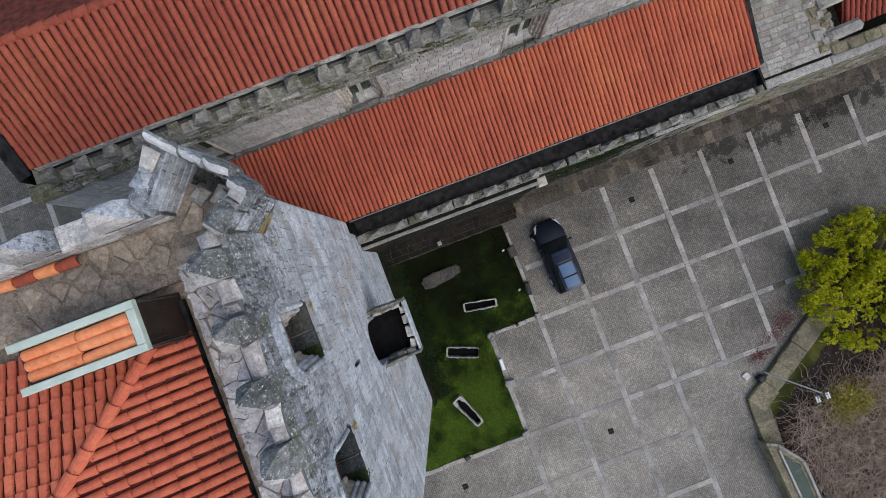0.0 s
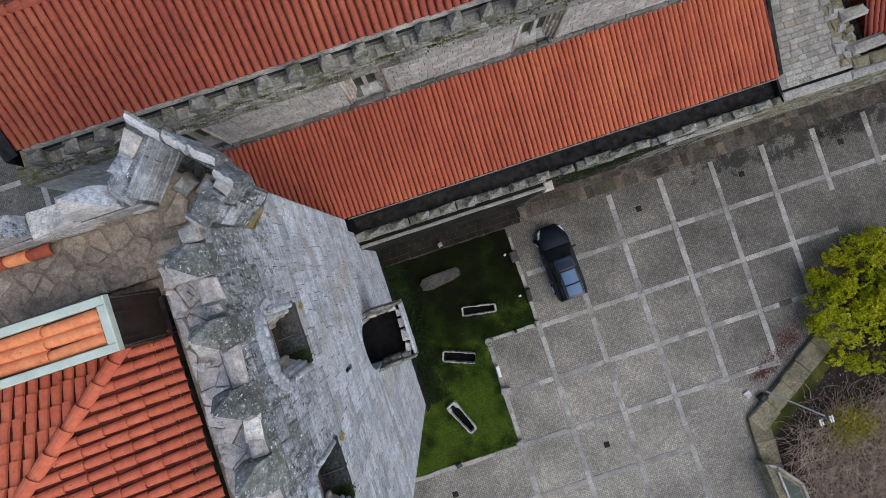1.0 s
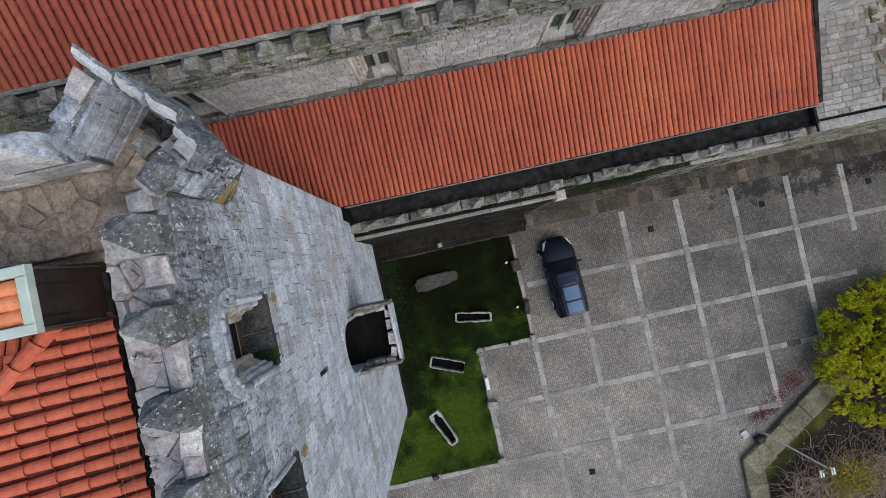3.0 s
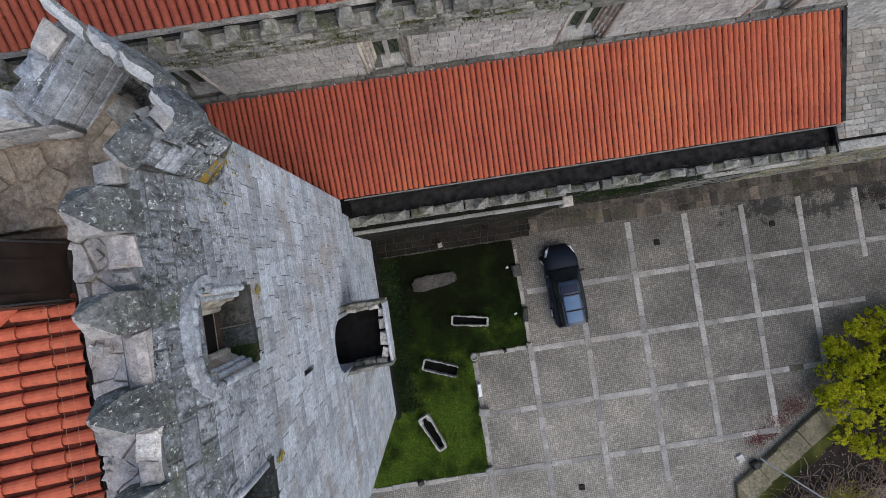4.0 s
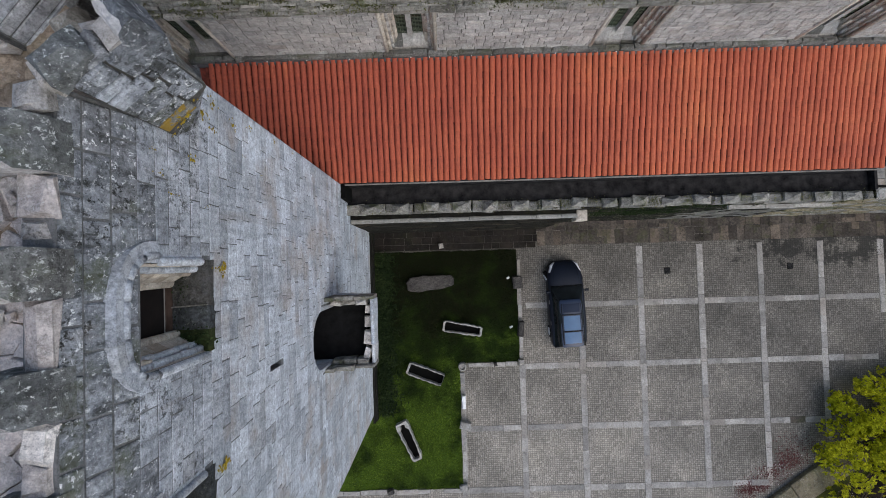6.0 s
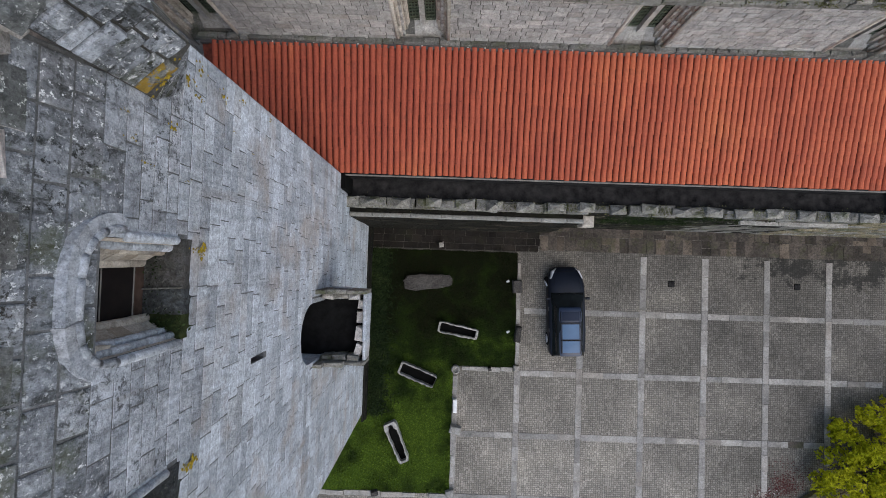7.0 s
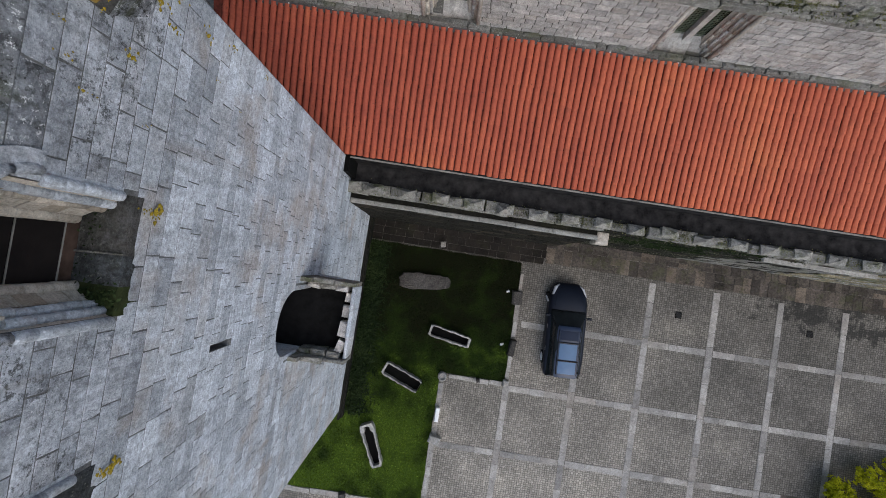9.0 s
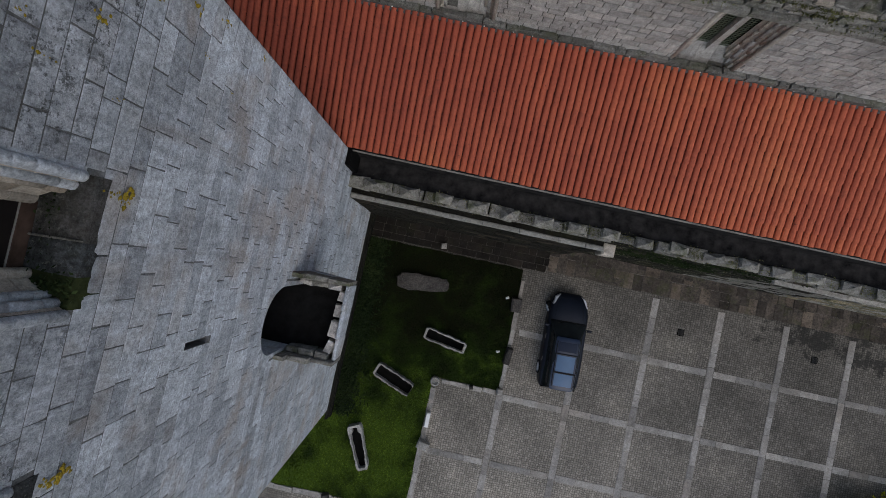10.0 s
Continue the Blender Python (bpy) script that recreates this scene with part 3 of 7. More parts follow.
def tiled(parent, eave, along, slope, width, length, pitch, expose, material, rng, limit=300, keep=None, near=None, radius=None, name="roof_tile", pans=True, lift=0.022, taper=0.0, pivot=0.0, taper_in=0.84, foot=None):
    """A field of barrel tiles: covers as pieces, channels between them joined. keep(u, s): whether the roof has a tile there."""
    along, slope = Vector(along).normalized(), Vector(slope).normalized()
    out = along.cross(slope).normalized()
    eave = Vector(eave)
    r = radius or pitch * 0.41
    kinds = [tile_mesh(name, material, r * rng.uniform(0.97, 1.03), r * taper_in, expose * 1.2, lift=lift) for _ in range(3)]
    spots = []
    n = int(width / pitch)
    for i in range(n):
        for j in range(int(length / expose + 0.5)):
            u, s = (i + 0.5) * width / n, j * expose
            if keep is None or keep(u, s + expose * 0.5):
                spots.append((u, s))
    own = set(sorted(range(len(spots)), key=lambda k: near(*spots[k]))[:limit]) if near else set(range(min(limit, len(spots))))
    rest, lowest = Build(), Build()
    for k, (u, s) in enumerate(spots):
        me = kinds[rng.randrange(3)]
        wob = 0.022 * noise.noise((u * 1.7, s * 0.75, 3.3)) + 0.012 * noise.noise((u * 9.1, s * 0.5, 7.7))
        c = eave + along * (u + wob + taper * (pivot - u) * s / length + rng.uniform(-0.004, 0.004)) + slope * (s + rng.uniform(-0.018, 0.018) - 0.02) + out * 0.035
        tw = rng.uniform(-0.016, 0.016) - math.atan(taper * (pivot - u) / length)
        a = along * math.cos(tw) + slope * math.sin(tw)
        e = slope * math.cos(tw) - along * math.sin(tw)
        m = Matrix(((a.x, e.x, out.x, c.x), (a.y, e.y, out.y, c.y), (a.z, e.z, out.z, c.z), (0, 0, 0, 1)))
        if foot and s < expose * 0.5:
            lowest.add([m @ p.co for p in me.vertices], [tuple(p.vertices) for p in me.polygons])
        elif k in own:
            ob = new(name, me)
            ob.parent = parent
            ob.matrix_basis = m
        else:
            rest.add([m @ p.co for p in me.vertices], [tuple(p.vertices) for p in me.polygons])
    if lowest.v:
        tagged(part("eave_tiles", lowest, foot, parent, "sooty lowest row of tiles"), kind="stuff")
    if rest.v:
        tagged(part("tile_field", rest, material, parent), kind="stuff")
    if pans:
        b = Build()
        for i in range(n + 1):
            u = i * width / n
            rows = [j * expose for j in range(int(length / expose + 0.5)) if keep is None or keep(min(max(u, 0.05), width - 0.05), j * expose + expose * 0.5)]
            for s in rows:
                v = []
                for y, z in ((s, 0.03), (s + expose * 1.05, 0.008)):
                    for k in range(4):
                        w = (k / 3 - 0.5) * pitch * 0.9
                        v.append(eave + along * (u + w + taper * (pivot - u) * y / length) + slope * y + out * (z + abs(w) * 0.5 - 0.02))
                b.add(v, [(k, k + 1, 5 + k, 4 + k) for k in range(3)])
        tagged(part("tile_channel", b, M_PAN, parent), kind="stuff")


def holed_wall(b, axis, at0, at1, u0, u1, v0, v1, holes):
    """A thick wall with rectangular openings. axis: the one across the wall; u the other level one; holes as (u0, u1, v0, v1)."""
    us = sorted({u0, u1, *(h[0] for h in holes), *(h[1] for h in holes)})
    vs = sorted({v0, v1, *(h[2] for h in holes), *(h[3] for h in holes)})
    for a, c in zip(us, us[1:]):
        for d, e in zip(vs, vs[1:]):
            open_here = any(h[0] < (a + c) / 2 < h[1] and h[2] < (d + e) / 2 < h[3] for h in holes)
            if open_here:
                continue
            if axis == "x":
                box(b, at0, at1, a, c, d, e)
            else:
                box(b, a, c, at0, at1, d, e)
    b.weld()


def arch_span(centre, half, sill, spring, rise, margin=0.0):
    def span(v):
        if v < sill or v > spring + rise + margin:
            return None
        k = half + margin
        if v > spring:
            q = min(1.0, (v - spring) / (rise + margin))
            k *= math.sqrt(max(0.0, 1 - q * q))
        return centre - k, centre + k
    return span


def scatter_quads(b, spots, size, rng, up=0.6):
    """Small leaves, two triangles each, at the given places."""
    for p in spots:
        n = Vector((rng.gauss(0, 1), rng.gauss(0, 1), rng.gauss(0, 1) + up)).normalized()
        a = n.cross(Vector((rng.gauss(0, 1), rng.gauss(0, 1), rng.gauss(0, 1)))).normalized()
        e = n.cross(a)
        s = size * rng.uniform(0.6, 1.3)
        p = Vector(p)
        b.add([p - a * s * 0.5, p + e * s * 0.28, p + a * s * 0.5, p - e * s * 0.28], [(0, 1, 2, 3)])


# ---- the ground, its setts and bands ----
rng = random.Random(4)
b = Build()
b.add([(-700, -700, 0), (700, -700, 0), (700, 700, 0), (-700, 700, 0)], [(0, 1, 2, 3)])
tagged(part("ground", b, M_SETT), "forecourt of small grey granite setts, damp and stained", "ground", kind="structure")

GX, GY, STEP = 9.556, -2.17, 2.95
COLS = {-3: (-22, -5.3), -2: (-22, -5.0), -1: (-22, -2.3), 0: (-22, 0.6), 1: (-11.2, 0.6), 2: (-11.2, 0.6), 3: (-9.0, 0.6), 4: (-3.0, 0.6), 5: (-2.5, 0.6)}
ROWS_OF_BANDS = {0: (3.9, 26), 1: (3.8, 21), 2: (0.9, 18.6), 3: (0.6, 15.4), 4: (-9, 9.5), 5: (-9, 9.5), 6: (-9, 9.5)}
pavement = thing("pavement", "pale granite slab bands crossing the setts in a square grid", "pavement", kind="structure")


def slab_run(p, q, width, spots):
    """Slabs end to end from p to q: (x, y, length, width, turn)."""
    d = Vector(q) - Vector(p)
    n = max(1, round(d.length / 0.85))
    cuts = sorted([0, 1] + [(k + rng.uniform(-0.22, 0.22)) / n for k in range(1, n)])
    for a, c in zip(cuts, cuts[1:]):
        m = Vector(p) + d * ((a + c) / 2)
        spots.append((m.x, m.y, d.length * (c - a), width * rng.uniform(0.92, 1.06), math.atan2(d.y, d.x) + rng.uniform(-0.012, 0.012)))


spots = []
for i, (ya, yb) in COLS.items():
    slab_run((GX + STEP * i, ya), (GX + STEP * i, yb), 0.3, spots)
for j, (xa, xb) in ROWS_OF_BANDS.items():
    cuts = [xa] + [GX + STEP * i for i in COLS if xa + 0.3 < GX + STEP * i < xb - 0.3 and COLS[i][0] < GY - STEP * j < COLS[i][1]] + [xb]
    for a, c in zip(sorted(cuts), sorted(cuts)[1:]):
        slab_run((a + (0.16 if a != xa else 0), GY - STEP * j), (c - (0.16 if c != xb else 0), GY - STEP * j), 0.29, spots)


def slab_meshes(name, material, r, kinds=4):
    out = []
    for _ in range(kinds):
        sb = Build()
        stone(sb, (0, 0, 0), (1, 1, 1), 0.03, 0.012, rng=r)
        out.append(sb.mesh(name, material))
    return out


def lay_slabs(parent, spots, name, material, top, thick, gap, r, limit=300, near=None, up=0.006):
    kinds = slab_meshes(name, material, r)
    order = sorted(range(len(spots)), key=lambda k: near(spots[k])) if near else range(len(spots))
    own = set(list(order)[:limit])
    rest = Build()
    for k, (x, y, l, w, turn) in enumerate(spots):
        z = top - thick / 2 + r.uniform(-up, up)
        m = Matrix.Translation((x, y, z)) @ Matrix.Rotation(turn, 4, "Z") @ Matrix.Diagonal((l - gap, w - gap, thick, 1))
        me = kinds[r.randrange(len(kinds))]
        if k in own:
            ob = new(name, me)
            ob.parent = parent
            ob.matrix_basis = m
        else:
            rest.add([m @ p.co for p in me.vertices], [tuple(p.vertices) for p in me.polygons])
    if rest.v:
        tagged(part("joined_slabs", rest, material, parent), kind="stuff")


lay_slabs(pavement, spots, "paving_slab", M_SLAB, 0.016, 0.08, 0.015, rng, 300, lambda s: abs(s[0] - 7) + abs(s[1] + 6))

b = Build()
stone(b, (16.92, -8.07, -0.012), (0.76, 0.3, 0.07), 0.012, 0.006, 0.01, rng)
part("paving_slab", b, M_FLAG_PALE, pavement, "dark replaced slab")

# far bands beyond the tower
b = Build()
for x in (-26.5, -23.4, -20.3, -17.2):
    box(b, x, x + 0.3, 5, 30, -0.03, 0.01)
for y in (8.3, 11.3, 14.3, 17.3):
    for x in (-26.5, -23.4, -20.3):
        box(b, x + 0.32, x + 3.08, y, y + 0.3, -0.03, 0.01)
tagged(part("far_bands", b, M_SLAB, pavement), kind="stuff")

walkway = thing("walkway", "flagstones at the foot of the aisle wall, shade painted in beside the tower", "pavement", kind="structure")
spots, big = [], []
for y, d in ((0.66, 0.3), (0.96, 0.34), (1.3, 0.3), (1.6, 0.32)):
    x = -3.6 + rng.uniform(0, 0.2)
    while x < 4.4:
        l = rng.uniform(0.32, 0.7)
        spots.append((x + l / 2, y + d / 2, l, d, rng.uniform(-0.01, 0.01)))
        x += l
for y, d, l0, l1 in ((0.74, 0.72, 0.36, 0.48), (1.46, 0.45, 0.25, 0.7)):
    x = 4.4 + rng.uniform(0, 0.2)
    while x < 27:
        l = rng.uniform(l0, l1)
        if rng.random() < 0.12:
            big.append((x + l / 2, y + d * 0.25, l, d * 0.5, rng.uniform(-0.012, 0.012)))
            big.append((x + l / 2, y + d * 0.75, l, d * 0.5, rng.uniform(-0.012, 0.012)))
        else:
            big.append((x + l / 2, y + d / 2 + rng.uniform(-0.02, 0.02), l, d, rng.uniform(-0.012, 0.012)))
        x += l
lay_slabs(walkway, spots, "flagstone", M_FLAG_SHADED, 0.02, 0.08, 0.014, rng, 100)
lay_slabs(walkway, big, "flagstone", M_FLAG_PALE, 0.02, 0.08, 0.018, rng, 160, lambda s: s[0])

# lawn: two rectangles that meet in an L, its soft surface a little above the setts
b = Build()


def lawn_z(x, y):
    return 0.045 + 0.03 * noise.noise((x * 0.9, y * 0.9, 0)) + 0.02 * noise.noise((x * 4, y * 4, 3))


def lawn_patch(x0, x1, y0, y1, step=0.11):
    nx, ny = int((x1 - x0) / step), int((y1 - y0) / step)
    n0 = len(b.v)
    for j in range(ny + 1):
        for i in range(nx + 1):
            x, y = x0 + (x1 - x0) * i / nx, y0 + (y1 - y0) * j / ny
            edge = i in (0, nx) or j in (0, ny)
            b.v.append((x + (0.03 * noise.noise((x * 2, y * 2, 7)) if edge else 0), y + (0.05 * noise.noise((x * 2, y * 2, 9)) if edge else 0), lawn_z(x, y)))
    for j in range(ny):
        for i in range(nx):
            p = n0 + j * (nx + 1) + i
            b.f.append((p, p + 1, p + nx + 2, p + nx + 1))


LAWN = ((-3.62, 3.52, -4.86, 0.6), (-9.0, 0.6, -10.88, -4.84))
for r in LAWN:
    lawn_patch(*r)
tagged(part("lawn", b, M_GRASS, smooth=True), "mossy green lawn with worn dark patches, shade painted into its north end beside the tower", "lawn", kind="structure")

b = Build()
for _ in range(95000):
    r = LAWN[0] if rng.random() < 0.42 else LAWN[1]
    x, y = rng.uniform(r[0], r[1]), rng.uniform(r[2], r[3])
    if x < -6.2 or (x < -3.6 and y > -6.7):
        continue
    h, w, a = rng.uniform(0.03, 0.09), rng.uniform(0.012, 0.03), rng.uniform(0, 6.3)
    z = lawn_z(x, y) - 0.01
    lx, ly = rng.uniform(-0.06, 0.06), rng.uniform(-0.06, 0.06)
    b.add([(x - w * math.cos(a), y - w * math.sin(a), z), (x + w * math.cos(a), y + w * math.sin(a), z), (x + lx, y + ly, z + h)], [(0, 1, 2)])
tagged(part("grass", b, M_BLADE), "short grass blades of the lawn", "grass", kind="stuff")

# kerb stones round the lawn
kerb = thing("kerb", "worn granite kerb stones along the lawn", "kerb", kind="structure")
spots = []


def kerb_run(p, q, w):
    d = Vector(q) - Vector(p)
    t = 0
    while t < d.length - 0.1:
        l = min(rng.uniform(0.5, 1.15), d.length - t)
        if rng.random() > 0.1:
            m = Vector(p) + d.normalized() * (t + l / 2)
            spots.append((m.x + rng.uniform(-0.02, 0.02), m.y + rng.uniform(-0.02, 0.02), l, w * rng.uniform(0.8, 1.15), math.atan2(d.y, d.x) + rng.uniform(-0.03, 0.03)))
        t += l


kerb_run((3.62, 0.1), (3.62, -4.7), 0.2)
kerb_run((3.4, -4.97), (1.0, -4.97), 0.2)
kerb_run((0.72, -5.3), (0.66, -10.8), 0.2)
kerb_run((0.55, -10.98), (-8.5, -10.98), 0.24)
lay_slabs(kerb, spots, "kerb_stone", M_SLAB, 0.09, 0.18, 0.02, rng, 300, up=0.02)


# ---- the bell tower ----
TX, TN, TS, TW = -3.2, 2.65, -6.45, -12.3
FLOOR = 18.15
tower = thing("bell_tower", "square grey granite bell tower with crenellated lichened parapet", "tower", at=(-7.75, -1.9, 0))
T0 = Matrix.Translation((7.75, 1.9, 0))


def flare(p):
    """The old wall widens a little towards its foot."""
    k = 1 + 0.0055 * max(0.0, 16.5 - p[2])
    return p[0] * k, p[1] * k, p[2]


def tower_part(name, shape, material, label="", smooth=False, lean=False):
    if lean:
        shape.v = [flare(p) for p in shape.v]
    ob = part(name, shape, material, tower, label, smooth)
    ob.matrix_parent_inverse = T0
    return ob


BELL = [(-0.39, 0.62), (-3.17, 0.62)]
WSILL, WSPRING, WRISE = 16.9, 17.98, 0.54
bell_holes = [arch_span(c, h, WSILL - 0.02, WSPRING, WRISE, 0.05) for c, h in BELL]
slit_hole = arch_span(-1.755, 0.05, 13.88, 14.6, 0.02)
door_hole = arch_span(-1.84, 0.78, 9.2, 10.6, 0.86, 0.12)
b = Build()
rects = [(c - h, c + h, 16.5, 18.37) for c, h in BELL] + [(-1.805, -1.705, 13.88, 14.6), (-2.62, -1.06, 9.2, 11.5)]
holed_wall(b, "x", -4.2, TX - 0.03, TS, TN, 0, 18.3, [(a, c, d, min(e, 18.299)) for a, c, d, e in rects])
wall_e = tower_part("wall", b, M_CORE, "grey-blue ashlar wall of worn granite blocks", lean=True)
b = Build()
box(b, TW, -4.2, 1.65, TN, 0, 18.3)
box(b, TW, -4.2, TS, TS + 1, 0, 18.3)
box(b, TW, TW + 1, TS + 1, 1.65, 0, 18.3)
tower_part("wall", b, M_TOWER)
# parapet cores: the east one battered back, the north one low and broad
PTOP, PN0, PN1, NSILL = 19.14, 2.44, 2.82, 18.93
b = Build()
b.add([(x, y, z) for y in (TS, 1.78) for x, z in ((-3.72, 18.3), (-3.225, 18.3), (-3.435, PTOP), (-3.72, PTOP))],
      [(0, 1, 2, 3), (7, 6, 5, 4), (1, 5, 6, 2), (2, 6, 7, 3), (3, 7, 4, 0), (0, 4, 5, 1)])
east_parapet = tower_part("parapet", b, M_CORE, "battered parapet face, dark with lichen")
b = Build()
box(b, TW, -4.3, PN0, PN1, 18.2, NSILL - 0.06)
tower_inner = tower_part("parapet", b, M_CORE, "inner face of the parapet, pale with white lichen")
b = Build()
box(b, TW, TX - 0.25, TS - 0.02, TS + 0.4, 18.3, PTOP)
box(b, TW, TW + 0.42, TS + 0.4, PN0, 18.3, PTOP)
tower_part("parapet", b, M_PALE)
# the walk behind the parapet
b = Build()
box(b, TW + 0.3, TX - 0.5, TS + 0.3, PN0 + 0.02, FLOOR - 0.25, FLOOR)
tower_part("roof_walk", b, M_EARTH, "rubble stone walk round the tiled roof")
b = Build()
box(b, TW + 0.42, -4.0, 1.34, PN0 + 0.01, FLOOR, 18.408)
north_bed = tower_part("wall_top", b, M_EARTH, "earthy top of the thick north wall with flat rubble stones")
TOP = 18.85
b = Build()
box(b, -4.36, -3.7, TS + 0.4, 1.78, FLOOR, TOP - 0.05)
east_bed = tower_part("wall_top", b, M_EARTH, "uneven pale rubble top of the thick east wall")


def crazy_paving(x0, x1, y0, y1, size, rng, gap=0.018):
    """Outlines of irregular flat stones that fill a rectangle: the cells round jittered seeds."""
    nx, ny = max(1, round((x1 - x0) / size)), max(1, round((y1 - y0) / size))
    seeds = [(x0 + (i + 0.5 + rng.uniform(-0.62, 0.62)) * (x1 - x0) / nx, y0 + (j + 0.5 + rng.uniform(-0.6, 0.6)) * (y1 - y0) / ny) for i in range(nx) for j in range(ny)]
    cells = []
    for k, (sx, sy) in enumerate(seeds):
        poly = [Vector((x0, y0)), Vector((x1, y0)), Vector((x1, y1)), Vector((x0, y1))]
        for m, (ox, oy) in enumerate(seeds):
            if m == k or (ox - sx) ** 2 + (oy - sy) ** 2 > (size * 3.2) ** 2:
                continue
            n = Vector((ox - sx, oy - sy)).normalized()
            lim = n.dot(Vector(((ox + sx) / 2, (oy + sy) / 2))) - gap / 2
            cut_ = []
            for p, q in zip(poly, poly[1:] + poly[:1]):
                dp, dq = n.dot(p) - lim, n.dot(q) - lim
                if dp <= 0:
                    cut_.append(p)
                if dp * dq < 0:
                    cut_.append(p.lerp(q, dp / (dp - dq)))
            poly = cut_
            if len(poly) < 3:
                break
        if len(poly) >= 3:
            cells.append(poly)
    return cells


def flat_stone(b, poly, z, thick, rng, wear=0.03, tilt=0.02):
    """A flat stone of a given outline, its corners knocked off and its top uneven."""
    pts = []
    for p, q in zip(poly, poly[1:] + poly[:1]):
        l = (q - p).length
        for t in ((0.07, 0.35, 0.65, 0.93) if l > 0.2 else (0.15, 0.85) if l > 0.06 else (0.5,)):
            pts.append(p.lerp(q, t) + Vector((rng.uniform(-0.012, 0.012), rng.uniform(-0.012, 0.012))))
    c = sum(pts, Vector((0, 0))) / len(pts)
    ax, ay = rng.uniform(-tilt, tilt), rng.uniform(-tilt, tilt)
    n = len(pts)
    v = []
    for k, dz in ((1.0, -thick), (1.0, -wear), (1 - wear * 1.6, 0.0)):
        for p in pts:
            r = c + (p - c) * k
            v.append((r.x, r.y, z + dz + ax * (r.x - c.x) + ay * (r.y - c.y) + rng.uniform(-0.008, 0.008)))
    v.append((c.x, c.y, z + rng.uniform(-0.004, 0.016)))
    f = [(q * n + k, q * n + (k + 1) % n, (q + 1) * n + (k + 1) % n, (q + 1) * n + k) for q in range(2) for k in range(n)]
    f += [(2 * n + k, 2 * n + (k + 1) % n, 3 * n) for k in range(n)]
    b.add(v, f)


rng = random.Random(7)
for poly in crazy_paving(TW + 0.45, -4.3, 1.3, PN0 - 0.02, 0.4, rng, 0.006):
    if rng.random() < 0.25:
        continue
    b = Build()
    mid = sum(poly, Vector((0, 0))) / len(poly)
    flat_stone(b, [mid + (p - mid) * rng.uniform(0.72, 0.98) for p in poly], 18.424 + rng.uniform(-0.012, 0.025), 0.12, rng)
    part("rubble_stone", b, M_RUBBLE, north_bed)
for poly in crazy_paving(-4.36, -3.74, TS + 0.45, 1.5, 0.25, rng, 0.006):
    b = Build()
    flat_stone(b, poly, TOP + rng.uniform(-0.03, 0.04), 0.14, rng, wear=0.02, tilt=0.12)
    part("rubble_stone", b, M_TOP, east_bed)
for k in range(26):
    x, y = rng.uniform(-4.34, -3.8), rng.uniform(-6.0, 1.4)
    sz = rng.uniform(0.06, 0.16)
    b = Build()
    stone(b, (x, y, TOP + 0.03), (sz, sz * rng.uniform(0.5, 0.9), 0.07), 0.02, 0.012, rng.uniform(0, 3), rng)
    part("rubble_stone", b, M_TOP if k % 3 else M_PALE, east_bed)

# facing stones of the east wall
rng = random.Random(11)
stones = courses(TS, TN, 0.0, 18.33, (0.22, 0.33), (0.38, 0.95), rng, bell_holes + [slit_hole, door_hole])
batter = courses(TS, 1.74, 18.33, PTOP, (0.25, 0.3), (0.4, 0.85), rng)


def tower_mats(s):
    if s is None:
        return (M_TOWER, M_MID, M_LICHEN)
    z = (s[2] + s[3]) / 2 + rng.gauss(0, 0.3) + 0.7 * noise.noise((s[0] * 0.7, s[2] * 0.7, 4))
    return M_LICHEN if z > 18.45 else M_MID if z > 16.9 else M_TOWER


TOWER_STONES = (stones, (TX - 0.03, 0, 0), (0, 1, 0), (0, 0, 1), (1, 0, 0), wall_e)

INNER_STONES = courses(TW + 0.45, -4.32, 18.42, NSILL - 0.06, (0.2, 0.26), (0.4, 0.9), rng)


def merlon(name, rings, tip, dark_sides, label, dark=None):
    """A merlon as rings (z, x0, x1, y0, y1) under a tip; faces that look to a dark side get the dark stone, the others
    the pale.
    """
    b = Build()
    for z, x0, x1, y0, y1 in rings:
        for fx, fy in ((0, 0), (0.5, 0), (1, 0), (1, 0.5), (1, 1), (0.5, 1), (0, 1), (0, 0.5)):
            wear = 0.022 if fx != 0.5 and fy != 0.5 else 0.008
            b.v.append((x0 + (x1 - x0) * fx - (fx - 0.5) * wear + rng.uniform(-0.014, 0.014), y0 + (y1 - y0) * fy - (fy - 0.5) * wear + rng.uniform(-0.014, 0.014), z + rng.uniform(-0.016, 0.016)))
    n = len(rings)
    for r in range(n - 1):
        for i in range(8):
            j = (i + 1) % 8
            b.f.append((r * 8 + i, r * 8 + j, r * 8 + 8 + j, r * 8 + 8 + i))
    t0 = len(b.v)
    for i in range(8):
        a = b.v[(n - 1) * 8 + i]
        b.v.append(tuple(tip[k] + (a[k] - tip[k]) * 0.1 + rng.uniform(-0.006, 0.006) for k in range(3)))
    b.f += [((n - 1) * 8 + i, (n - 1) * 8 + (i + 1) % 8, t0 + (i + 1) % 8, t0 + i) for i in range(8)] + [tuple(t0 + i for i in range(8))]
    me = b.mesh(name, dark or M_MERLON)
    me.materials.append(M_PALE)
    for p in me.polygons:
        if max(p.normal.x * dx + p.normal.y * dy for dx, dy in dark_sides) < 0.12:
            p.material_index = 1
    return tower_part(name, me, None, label)


